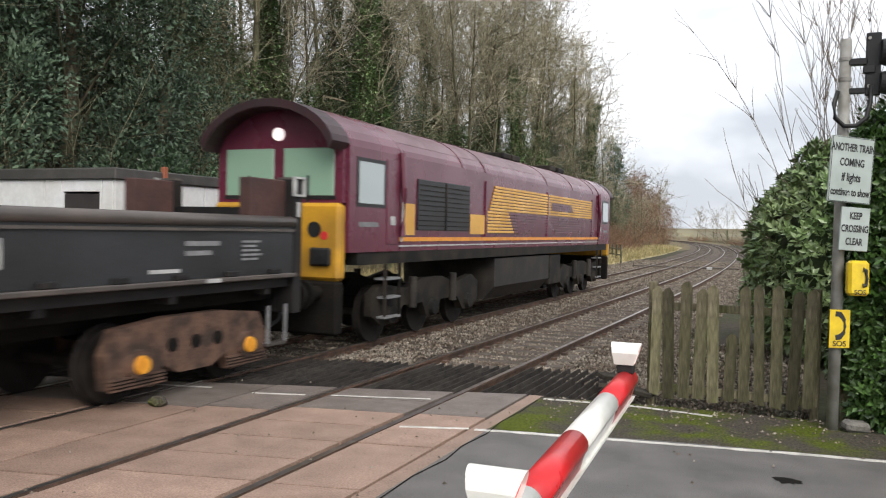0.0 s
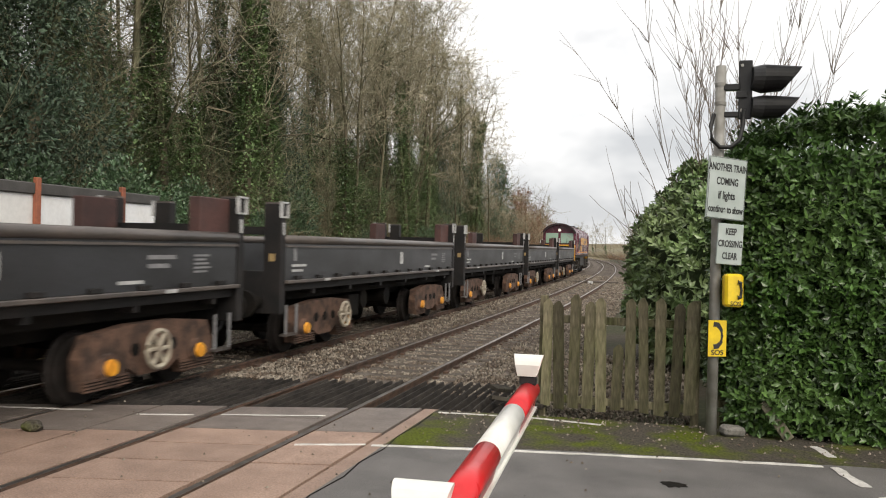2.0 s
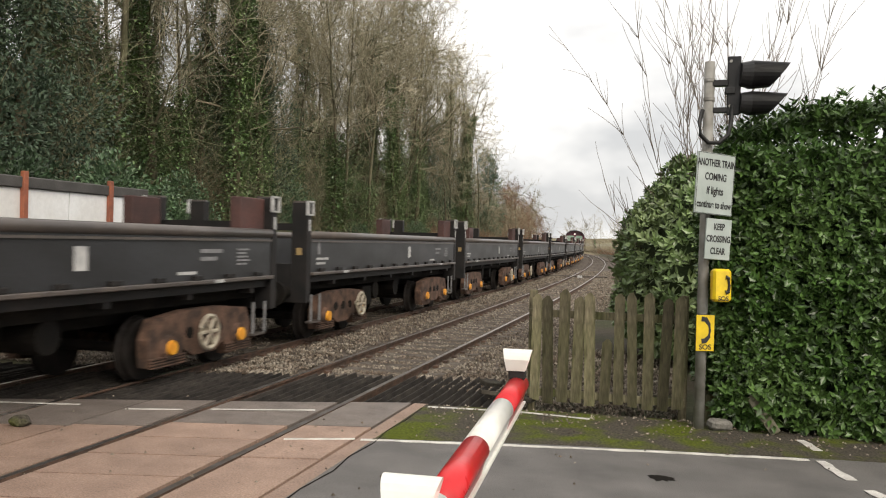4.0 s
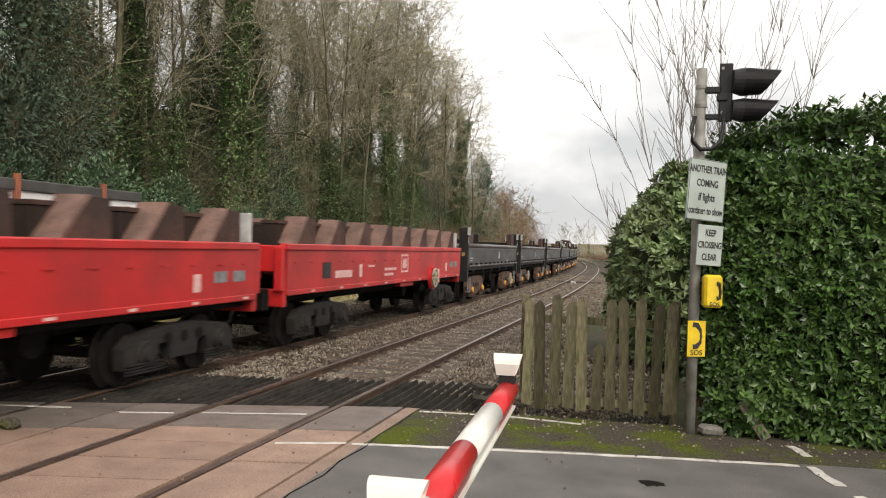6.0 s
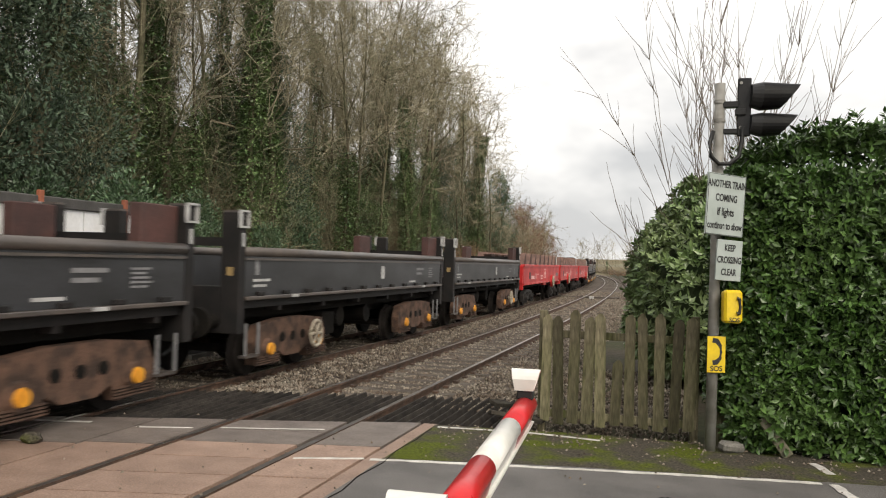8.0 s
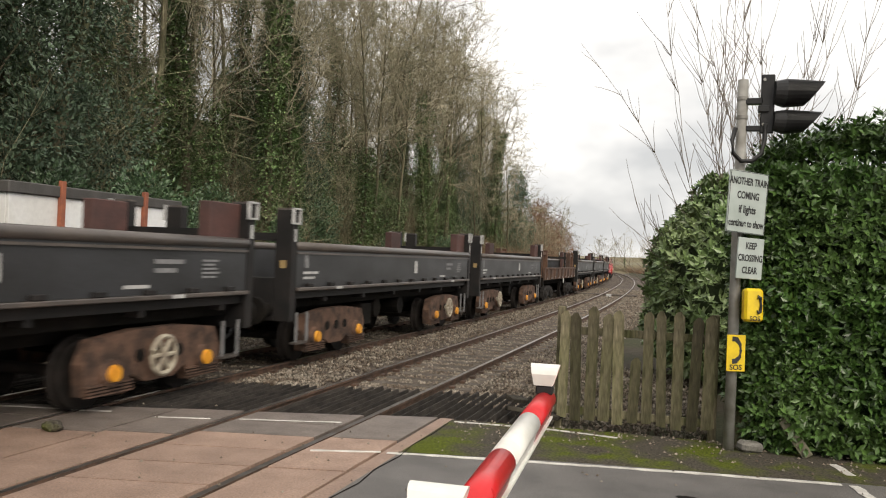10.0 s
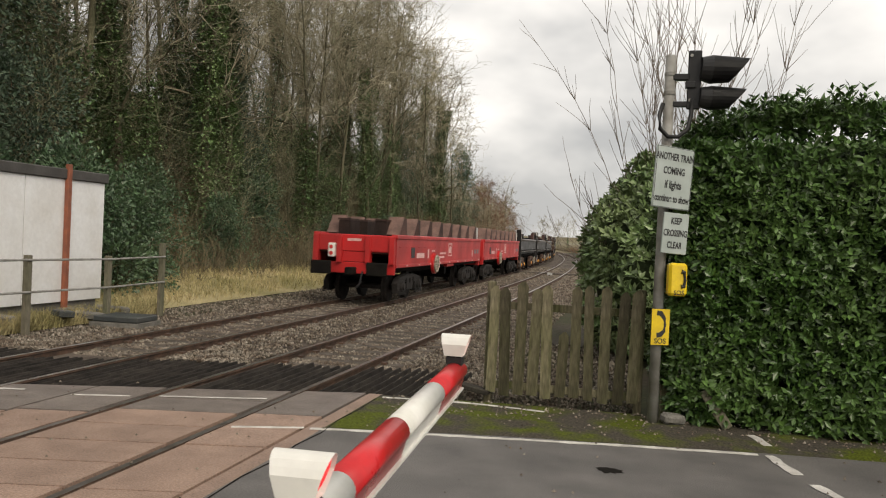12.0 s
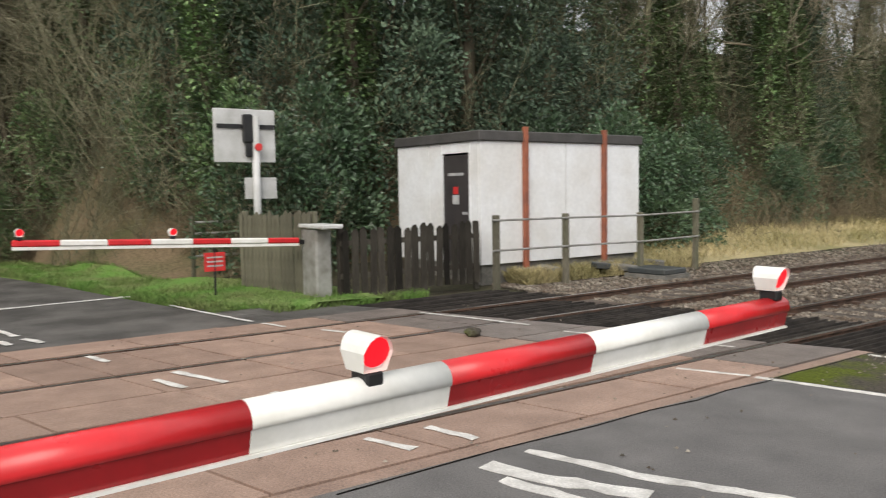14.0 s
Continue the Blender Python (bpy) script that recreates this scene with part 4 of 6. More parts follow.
fb = empty("far_barrier", Matrix.Translation(FB_A) @ (FB_B - FB_A).to_track_quat("Y", "Z").to_matrix().to_4x4(), "lowered red and white far crossing barrier arm", "barrier")
fbounds = [0.0, 0.66, 1.36, 2.03, 2.72, 3.38, 4.06, 4.66]
for k, (a, b) in enumerate(zip(fbounds, fbounds[1:])):
    part("stripe", B(-0.05, 0.05, a, b, -0.01, 0.09, 0.02), BOOM_RED if k % 2 == 0 else BOOM_WHITE, fb)
    part("skirt", B(-0.03, 0.03, a, b, -0.06, -0.012), BOOM_WHITE, fb)
part("arm", B(-0.03, 0.03, 4.66, 4.95, -0.03, 0.05), BLACK, fb)
half_lamp("tip_lamp", fb, pose(0, 0.1, 0.14, 0, 0, 0))
half_lamp("mid_lamp", fb, pose(0, 2.38, 0.14, 0, 0, 0))
fs = empty("far_signal", pose(-9.44, 7.57, -0.19) @ Matrix.Scale(1.1, 4), "back of a white crossing signal board on a pale post", "signal post")
part("post", C((0, 0, -0.2), (0, 0, 3.35), 0.07, n=16), SIGN_BACK, fs, smooth=True)
brd = part("board", B(-0.075, -0.055, -0.78, 0.42, 2.5, 3.48, 0.01), SIGN_BACK, fs, "white back of the signal board")
part("bar", B(-0.054, -0.03, -0.72, 0.4, 3.12, 3.2), BLACK, brd)
part("light_housing", B(-0.053, 0.06, -0.24, -0.06, 2.86, 3.38, 0.02), BLACK, fs, "black light housing")
part("light_housing", B(-0.03, 0.06, -0.2, -0.08, 2.6, 2.86, 0.02), BLACK, fs)
part("lamp", C((0.07, 0.02, 2.78), (0.11, 0.02, 2.78), 0.07, n=16), SIGN_RED, fs, "red lamp back")
part("sign", B(-0.1, -0.085, -0.2, 0.44, 1.82, 2.22, 0.005), SIGN_BACK, fs, "pale back of a small sign")
rs = empty("red_sign", pose(-8.3, 6.2, 0), "small red sign on a stake in the grass", "sign")
part("stake", C((0, 0, -0.1), (0, 0, 0.95), 0.02), BLACK, rs)
part("plate", B(0.0, 0.015, -0.2, 0.2, 0.5, 0.85, 0.004), SIGN_RED, rs, "red plate")
for z in (0.6, 0.68, 0.76):
    part("bar", B(0.0155, 0.018, -0.15, 0.15, z - 0.015, z + 0.015), LABEL, rs)
# far steel gate, seen behind the barrier
gt = empty("field_gate", pose(-11.5, 8.0, 0), "grey metal field gate before the wood", "gate")
for z in (0.55, 0.8, 1.05, 1.3):
    part("bar", C((0, -1.1, z), (0, 0.9, z), 0.03), GALV, gt)
for y in (-1.1, 0.9):
    part("post", C((0, y, -0.1), (0, y, 1.45), 0.05), TIMBER_GREY, gt)

# timber trackside fence further along
tf = empty("trackside_fence", on_line(0, 0), "low timber rail fence beside the far track", "fence")
for k in range(5):
    p0, p1 = along(62 + 2.2 * k, -7.0 - 0.7 * k)[0], along(64.2 + 2.2 * k, -7.7 - 0.7 * k)[0]
    part("post", C((p0.x, p0.y, -0.3), (p0.x, p0.y, 1.25), 0.07), TIMBER_GREY, tf)
    for z in (0.5, 0.95):
        part("rail", C((p0.x, p0.y, z), (p1.x, p1.y, z), 0.045), TIMBER_GREY, tf)
# crossing boards between the rails further up the line
fx = tagged(part("foot_crossing", B(-5.3, 1.6, -0.5, 0.5, -0.1, -0.005, m=on_line(57, 0)), SLEEPER), "worn timber walkway across both tracks", "walkway", kind="structure")
# ---- rolling stock: built along y, nose to +y, wheels on z = 0 ----
def bogie(parent, y, style, wheelbase=2.0, brake_side=0):
    """Two wheelsets in cast side frames."""
    frame_mat = BOGIE_BROWN if style == "brown" else BOGIE_DARK
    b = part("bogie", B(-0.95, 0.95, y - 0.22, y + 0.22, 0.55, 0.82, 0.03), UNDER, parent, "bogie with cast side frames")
    h = wheelbase / 2
    for dy in (-h, h):
        for sx in (-1, 1):
            ring = [(0.83, 0.0), (0.83, 0.43), (0.82, 0.455), (0.72, 0.46), (0.70, 0.49), (0.67, 0.49), (0.66, 0.46), (0.66, 0.0)]
            bm = bmesh.new()
            n = 26
            rows_ = [[bm.verts.new((sx * a, y + dy + r * math.cos(q), 0.46 + r * math.sin(q))) for q in (math.tau * k / n for k in range(n))] for a, r in ring[1:-1]]
            for u, v in zip(rows_, rows_[1:]):
                for k in range(n):
                    bm.faces.new((u[k], u[(k + 1) % n], v[(k + 1) % n], v[k]))
            bm.faces.new(rows_[0])
            bm.faces.new(rows_[-1])
            bmesh.ops.recalc_face_normals(bm, faces=bm.faces[:])
            part("wheel", bm, WHEEL, b, "steel wheel")
        part("axle", C((-1.1, y + dy, 0.46), (1.1, y + dy, 0.46), 0.08, n=12), WHEEL, b)
    for sx in (-1, 1):
        x0, x1 = sx * 1.02, sx * 1.2
        prof = [(-h - 0.42, 0.32), (-h - 0.46, 0.62), (-h - 0.3, 0.84), (-h * 0.5, 0.9), (h * 0.5, 0.9), (h + 0.3, 0.84), (h + 0.46, 0.62), (h + 0.42, 0.32),
                (h - 0.3, 0.28), (h - 0.42, 0.46), (0.3, 0.36), (-0.3, 0.36), (-h + 0.42, 0.46), (-h + 0.3, 0.28)]
        prof = [(a, 0.2 + (z - 0.28) * 1.3) for a, z in prof]
        if style == "dark":
            prof = [(-h - .42, .3), (-h - .46, .6), (-h - .25, .76), (-h * .4, .86), (h * .4, .86), (h + .25, .76), (h + .46, .6), (h + .42, .3), (h - .28, .3), (h - .36, .6), (.4, .62), (.34, .36), (-.34, .36), (-.4, .62), (-h + .36, .6), (-h + .28, .3)]
        bm = extrude([(y + a, z) for a, z in prof], "x", min(x0, x1), max(x0, x1))
        fr = part("side_frame", bm, frame_mat, b, "rusty cast side frame" if style == "brown" else "dark cast side frame")
        out = sx * 1.2
        for dy in (-h, h):
            part("axlebox", C((out - sx * 0.05, y + dy, 0.5), (out + sx * 0.07, y + dy, 0.5), 0.2, 0.17, n=16), frame_mat, fr)
            part("axle_end", C((out + sx * 0.06, y + dy, 0.5), (out + sx * 0.12, y + dy, 0.5), 0.115, 0.1, n=16), AXLE_ORANGE if style == "brown" else BOGIE_DARK, fr, "orange axle end cap" if style == "brown" else "")
            bm = bmesh.new()
            for k in range(4):
                box(bm, min(out, out + sx * 0.05), max(out, out + sx * 0.05), y + dy - 0.42, y + dy + 0.42, 0.24 + k * 0.04, 0.262 + k * 0.04)
            part("spring", bm, frame_mat, fr)
        # flat dark discs on the frame, painted as shaded holes
        for dy in (-0.42, 0.0, 0.42):
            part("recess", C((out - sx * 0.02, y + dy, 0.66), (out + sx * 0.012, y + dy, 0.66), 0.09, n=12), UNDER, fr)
    return b


def handwheel(parent, x, y, z, r, mat_, sx=1):
    bm = bmesh.new()
    pts = [(x, y + r * math.cos(a), z + r * math.sin(a)) for a in (math.tau * k / 20 for k in range(21))]
    tube(bm, pts, 0.035, 6)
    for k in range(3):
        a = math.pi * k / 3
        cyl(bm, (x, y - r * math.cos(a), z - r * math.sin(a)), (x, y + r * math.cos(a), z + r * math.sin(a)), 0.03, n=6)
    cyl(bm, (x - sx * 0.14, y, z), (x + sx * 0.03, y, z), 0.06, n=10)
    return part("handwheel", bm, mat_, parent, "cream brake handwheel")


def buffers(parent, y, sy, wide=False):
    for sx in (-0.87, 0.87):
        b = part("buffer", C((sx, y, 1.05), (sx, y + sy * 0.42, 1.05), 0.12, 0.1), UNDER, parent, "black buffer")
        if wide:
            part("head", B(sx - 0.32, sx + 0.32, min(y + sy * .42, y + sy * .5), max(y + sy * .42, y + sy * .5), 0.85, 1.25, 0.02), UNDER, b)
        else:
            part("head", C((sx, y + sy * 0.42, 1.05), (sx, y + sy * 0.5, 1.05), 0.24, n=20), UNDER, b)
    c = part("coupler", B(-0.1, 0.1, min(y, y + sy * 0.55), max(y, y + sy * 0.55), 0.85, 1.08, 0.03), UNDER, parent, "black coupler")
    bm = bmesh.new()
    tube(bm, [(0.3, y + sy * 0.05, 0.95), (0.32, y + sy * 0.3, 0.6), (0.28, y + sy * 0.5, 0.5)], 0.03, 6)
    part("hose", bm, BLACK, c)


def bars(parent, sx, x, y0, y1, z, n, mat_, h=0.03, gap=0.05, name="lettering"):
    """Unreadable lettering as plain bars."""
    for k in range(n):
        zz = z - k * (h + gap)
        w = (y1 - y0) * (0.7 + 0.3 * ((k * 7 + 3) % 5) / 4)
        part(name, B(min(x, x + sx * 0.006), max(x, x + sx * 0.006), y0, y0 + w, zz - h / 2, zz + h / 2), mat_, parent)


def black_wagon():
    w = empty("steel_wagon", pose(0, 0, 0), "dark grey bogie steel carrier wagon with tall end posts", "wagon", "steel wagons")
    L = 5.75
    for sx in (-1, 1):
        side = part("side", B(min(sx * 1.24, sx * 1.3), max(sx * 1.24, sx * 1.3), -L, L, 1.46, 2.2), WAGON_GREY, w, "dark grey steel side")
        bm = bmesh.new()
        tube(bm, [(sx * 1.27, -L - 0.02, 2.2), (sx * 1.27, -L / 2, 2.2), (sx * 1.27, L / 2, 2.2), (sx * 1.27, L + 0.02, 2.2)], 0.085, 10)
        part("rim", bm, WAGON_RIM, side, "worn rounded top rim", smooth=True)
        part("bead", B(min(sx * 1.3, sx * 1.33), max(sx * 1.3, sx * 1.33), -L, L, 2.06, 2.095), WAGON_RIM, side)
        part("ledge", B(min(sx * 1.2, sx * 1.38), max(sx * 1.2, sx * 1.38), -L, L, 1.395, 1.455, 0.01), WAGON_RIM, side)
        for k in range(12):
            y = -L + 0.5 + k * (2 * L - 1) / 11
            part("lug", B(min(sx * 1.3, sx * 1.37), max(sx * 1.3, sx * 1.37), y - 0.11, y + 0.11, 1.458, 1.53, 0.01), WAGON_BLACK, side)
            if k % 2:
                part("strut", B(min(sx * 0.95, sx * 1.22), max(sx * 0.95, sx * 1.22), y - 0.06, y + 0.06, 1.16, 1.394), WAGON_BLACK, side)
        part("soleplate", B(min(sx * 0.86, sx * 0.95), max(sx * 0.86, sx * 0.95), -L, L, 1.05, 1.25), UNDER, w)
        x = sx * 1.3
        bars(side, sx, x, L - 1.2, L - 0.75, 1.92, 5, LABEL_DIM, 0.03, 0.03, "data_panel")
        bars(side, sx, x, L - 2.9, L - 2.35, 1.57, 1, LABEL, 0.045, 0.0, "plate")
        bars(side, sx, x, L - 2.3, L - 1.6, 1.9, 2, LABEL_DIM, 0.06, 0.06)
        bars(side, sx, x, -L + 0.35, -L + 0.5, 1.95, 1, LABEL_DIM, 0.28, 0.0)
        bars(side, sx, x, -L + 0.3, -L + 0.95, 1.72, 2, LABEL, 0.045, 0.05)
        bars(side, sx, x, 0.7, 0.95, 1.82, 1, LABEL, 0.3, 0.0, "placard")
        bars(side, sx, x + sx * 0.08, -L + 1.6, -L + 1.9, 1.425, 1, LABEL, 0.05, 0.0, "plate")
        bars(side, sx, x + sx * 0.08, L - 2.0, L - 1.7, 1.425, 1, LABEL, 0.05, 0.0, "plate")
        # tall end posts and the rusty blocks behind the leading ones
        for sy in (-1, 1):
            y0, y1 = sorted((sy * (L + 0.0), sy * (L + 0.2)))
            post = part("end_post", B(min(sx * 0.98, sx * 1.32), max(sx * 0.98, sx * 1.32), y0, y1, 0.85, 2.84, 0.01), WAGON_BLACK, w, "tall black end post")
            yy = sy * (L + 0.2)
            part("label", B(sx * 1.15 - 0.06, sx * 1.15 + 0.06, min(yy, yy + sy * 0.006), max(yy, yy + sy * 0.006), 1.8, 1.94), LABEL_YELLOW, post)
            part("label", B(min(sx * 1.321, sx * 1.327), max(sx * 1.321, sx * 1.327), sy * (L + 0.1) - 0.04, sy * (L + 0.1) + 0.04, 2.28, 2.5), LABEL, post)
            bm = bmesh.new()
            yc = sy * (L + 0.1)
            for yy_ in (yc - 0.12, yc + 0.12):
                box(bm, min(sx * 1.3, sx * 1.36), max(sx * 1.3, sx * 1.36), yy_ - 0.015, yy_ + 0.015, 2.6, 2.86)
            for zz_ in (2.6, 2.86):
                box(bm, min(sx * 1.3, sx * 1.36), max(sx * 1.3, sx * 1.36), yc - 0.135, yc + 0.135, zz_ - 0.015, zz_ + 0.015)
            part("loop", bm, LABEL, post, "pale steel loop")
            part("cap", B(min(sx * 0.99, sx * 1.34), max(sx * 0.99, sx * 1.34), y0 + 0.02, y1 - 0.02, 2.84, 2.87), WAGON_RIM, post)
            step = part("step", B(min(sx * 1.16, sx * 1.3), max(sx * 1.16, sx * 1.3), sy * (L - 0.35) - 0.22, sy * (L - 0.35) + 0.22, 0.42, 0.46), WAGON_RIM, w, "pale step ladder")
            for dy in (-0.21, 0.21):
                part("rail", B(min(sx * 1.26, sx * 1.3), max(sx * 1.26, sx * 1.3), sy * (L - 0.35) + dy - 0.015, sy * (L - 0.35) + dy + 0.015, 0.46, 1.0), LABEL_DIM, step)
        part("block", B(min(sx * 0.96, sx * 1.17), max(sx * 0.96, sx * 1.17), L - 0.85, L - 0.02, 1.5, 2.82, 0.015), MAROON, w, "rusty maroon steel block")
    part("floor", B(-1.238, 1.238, -L, L, 1.25, 1.38), WAGON_BLACK, w)
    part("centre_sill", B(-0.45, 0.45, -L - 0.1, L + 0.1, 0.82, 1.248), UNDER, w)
    for sy in (-1, 1):
        y0, y1 = sorted((sy * (L + 0.02), sy * (L + 0.18)))
        part("end_wall", B(-0.97, 0.97, y0, y1, 0.85, 1.62, 0.01), WAGON_BLACK, w)
        part("end_bar", B(-0.97, 0.97, y0 + 0.03, y1 - 0.03, 2.28, 2.42), WAGON_BLACK, w)
        buffers(w, sy * (L + 0.2), sy)
    for y in (-0.9, 0.7):
        part("reservoir", C((-0.95, y, 0.85), (0.95, y, 0.85), 0.22), UNDER, w)
    part("brake_gear", B(0.5, 0.98, -1.9, -1.3, 0.5, 0.98, 0.02), UNDER, w)
    bogie(w, -3.72, "brown")
    bogie(w, 3.78, "brown")
    for sx in (-1, 1):
        handwheel(w, sx * 1.4, -3.1, 0.66, 0.25, HANDWHEEL, sx)
    return w


def red_wagon():
    w = empty("coil_wagon", pose(0, 0, 0), "bright red bogie coil wagon with rusty brown cradles", "wagon", "coil wagons")
    L = 7.0
    for sx in (-1, 1):
        side = part("side", B(min(sx * 1.2, sx * 1.3), max(sx * 1.2, sx * 1.3), -L, L, 1.2, 1.98), RED_PAINT, w, "bright red steel side")
        part("top_rail", B(min(sx * 1.14, sx * 1.34), max(sx * 1.14, sx * 1.34), -L - 0.05, L + 0.05, 1.97, 2.1, 0.02), RED_PAINT, side)
        part("sole_rail", B(min(sx * 1.16, sx * 1.325), max(sx * 1.16, sx * 1.325), -L, L, 1.1, 1.2, 0.01), RED_PAINT, side)
        x = sx * 1.3
        for k in range(18):
            y = -L + 0.4 + k * (2 * L - 0.8) / 17
            part("bracket", B(min(x, x + sx * 0.02), max(x, x + sx * 0.02), y - 0.1, y + 0.1, 1.72, 1.735), RED_PAINT, side)
            if k % 2:
                part("reflector", B(min(x + sx * .026, x + sx * 0.032), max(x + sx * .026, x + sx * 0.032), y - 0.09, y + 0.09, 1.13, 1.17), RED_LABEL, side)
        # square emblem as a plain outline
        for a in ((0.15, 0.8, 1.83, 1.88), (0.15, 0.8, 1.38, 1.43), (0.15, 0.2, 1.43, 1.83), (0.75, 0.8, 1.43, 1.83), (0.3, 0.65, 1.5, 1.76)):
            part("emblem", B(min(x, x + sx * 0.006), max(x, x + sx * 0.006), *a), RED_LABEL, side)
        bars(side, sx, x, -1.25, -0.2, 1.5, 2, RED_LABEL, 0.07, 0.07)
        bars(side, sx, x, -4.6, -3.5, 1.45, 1, RED_LABEL, 0.16, 0.05)
        bars(side, sx, x, -3.1, -2.9, 1.5, 1, RED_LABEL, 0.3, 0.05, "placard")
        bars(side, sx, x, 5.0, 5.22, 1.45, 1, RED_LABEL, 0.28, 0.05, "placard")
        bars(side, sx, x, -2.5, -2.0, 1.6, 1, RED_LABEL, 0.05, 0.05)
        for y in (5.8, 6.4):
            part("vent", B(min(x, x + sx * 0.006), max(x, x + sx * 0.006), y - 0.2, y + 0.2, 1.44, 1.62), LABEL_DIM, side)
        part("opening", B(min(x, x + sx * 0.008), max(x, x + sx * 0.008), -5.3, -4.85, 1.38, 1.72), GRILLE, side)
        hub = part("brake_disc", C((sx * 1.3, -2.25, 1.15), (sx * 1.4, -2.25, 1.15), 0.36, n=24), RED_PAINT, w, "red disc behind the brake wheel")
        handwheel(w, sx * 1.44, -2.25, 1.15, 0.28, HANDWHEEL, sx)
        part("lever", B(min(x, x + sx * 0.08), max(x, x + sx * 0.08), -1.62, -1.52, 0.98, 1.4, 0.01), RED_LABEL, w)
        part("soleplate", B(min(sx * 0.9, sx * 1.1), max(sx * 0.9, sx * 1.1), -L, L, 0.98, 1.15), UNDER, w)
        part("battery_box", B(min(sx * 0.9, sx * 1.25), max(sx * 0.9, sx * 1.25), 0.3, 1.5, 0.98, 1.08, 0.01), RED_PAINT, w)
        # rusty cradles with a sloping face
        for k in range(8):
            y = -L + 1.0 + k * 1.72
            prof = [(y - 0.26, 2.08), (y + 0.22, 2.63), (y + 0.62, 2.63), (y + 0.66, 2.08)]
            c = part("cradle", extrude(prof, "x", min(sx * 0.78, sx * 1.14), max(sx * 0.78, sx * 1.14)), CRADLE, w, "rusty brown coil cradle")
            # flange in the lighter brown, painted as catching the light
            part("flange", extrude([(y - 0.37, 2.1), (y + 0.12, 2.66), (y + 0.215, 2.66), (y - 0.27, 2.1)], "x", min(sx * 0.7, sx * 1.17), max(sx * 0.7, sx * 1.17)), CRADLE_LIT, c, "sloping cradle flange, coloured as if lit")
            part("box", B(min(sx * 0.4, sx * 0.776), max(sx * 0.4, sx * 0.776), y - 0.4, y + 0.52, 1.6, 2.5, 0.01), CRADLE_DARK, c, "dark recessed cradle box")
            part("lip", B(min(sx * 0.4, sx * 0.8), max(sx * 0.4, sx * 0.8), y - 0.42, y + 0.5, 2.5, 2.56), CRADLE, c)
    part("floor", B(-1.19, 1.19, -L, L, 1.5, 1.6), CRADLE, w)
    part("centre_sill", B(-0.4, 0.4, -L, L, 0.8, 1.3), UNDER, w)
    for sy in (-1, 1):
        y0, y1 = sorted((sy * (L - 0.05), sy * (L + 0.1)))
        e = part("end_wall", B(-1.28, 1.28, y0, y1, 1.55, 2.06, 0.02), RED_PAINT, w, "red steel wagon end")
        part("headstock", B(-1.28, 1.28, y0, y1, 0.88, 1.22, 0.02), RED_PAINT, w)
        for x in (-1.2, -0.45, 0.45, 1.2):
            part("rib", B(x - 0.08, x + 0.08, min(y0, y1 + 0.08), max(y0, y1) + (0.1 if sy > 0 else 0), 1.2, 2.02, 0.01) if sy > 0 else B(x - 0.08, x + 0.08, y0 - 0.1, y1, 1.2, 2.02, 0.01), RED_PAINT, e)
        part("recess", B(-0.36, 0.36, y0 + (0.0 if sy > 0 else 0.02), y1 - (0.02 if sy > 0 else 0.0), 1.24, 1.54), RED_PAINT, e)
        part("sign", B(-0.22, 0.22, min(sy * (L + .1), sy * (L + .106)), max(sy * (L + .1), sy * (L + .106)), 1.86, 1.94), RED_LABEL, e)
        buffers(w, sy * (L + 0.08), sy, wide=True)
        if sy > 0:
            part("stake", B(0.95, 1.15, y0, y1, 2.1, 2.62, 0.01), LABEL, w, "pale upright at the wagon end")
    part("reservoir", C((-0.7, 2.4, 0.8), (0.7, 2.4, 0.8), 0.22), UNDER, w)
    bogie(w, -4.95, "dark")
    bogie(w, 4.95, "dark")
    return w


def rusty_wagon():
    w = empty("flat_wagon", pose(0, 0, 0), "rusty brown low bogie wagon with end stanchions", "wagon")
    L = 6.2
    part("floor", B(-1.2, 1.2, -L, L, 1.15, 1.32), RUSTY, w)
    for sx in (-1, 1):
        s = part("side", B(min(sx * 1.22, sx * 1.3), max(sx * 1.22, sx * 1.3), -L, L, 1.18, 1.72), RUSTY, w, "rusty low side")
        part("rim", B(min(sx * 1.2, sx * 1.34), max(sx * 1.2, sx * 1.34), -L, L, 1.7, 1.78, 0.01), RUSTY, s)
        for k in range(9):
            y = -L + 0.6 + k * 1.37
            part("rib", B(min(sx * 1.3, sx * 1.36), max(sx * 1.3, sx * 1.36), y - 0.05, y + 0.05, 1.2, 1.7), RUSTY, s)
            part("mark", B(min(sx * 1.361, sx * 1.366), max(sx * 1.361, sx * 1.366), y - 0.04, y + 0.04, 1.2, 1.3), LABEL, s)
        part("plate", C((sx * 1.37, 0.2, 1.05), (sx * 1.39, 0.2, 1.05), 0.15), LABEL, w)
        for y in (-L + 0.1, -L + 1.6, L - 1.6, L - 0.1):
            part("stanchion", B(sx * 1.05 - 0.12, sx * 1.05 + 0.12, y - 0.08, y + 0.08, 1.32, 2.65, 0.01), RUSTY, w)
        for y in (-L + 0.85, L - 0.85):
            part("brace", B(sx * 1.05 - 0.06, sx * 1.05 + 0.06, y - 0.68, y + 0.68, 2.42, 2.54), RUSTY, w)
    part("centre_sill", B(-0.4, 0.4, -L, L, 0.8, 1.15), UNDER, w)
    for sy in (-1, 1):
        y0, y1 = sorted((sy * L, sy * (L + 0.15)))
        part("headstock", B(-1.25, 1.25, y0, y1, 0.9, 1.3, 0.01), UNDER, w)
        buffers(w, sy * (L + 0.12), sy)
    bogie(w, -4.3, "dark")
    bogie(w, 4.3, "dark")
    return w


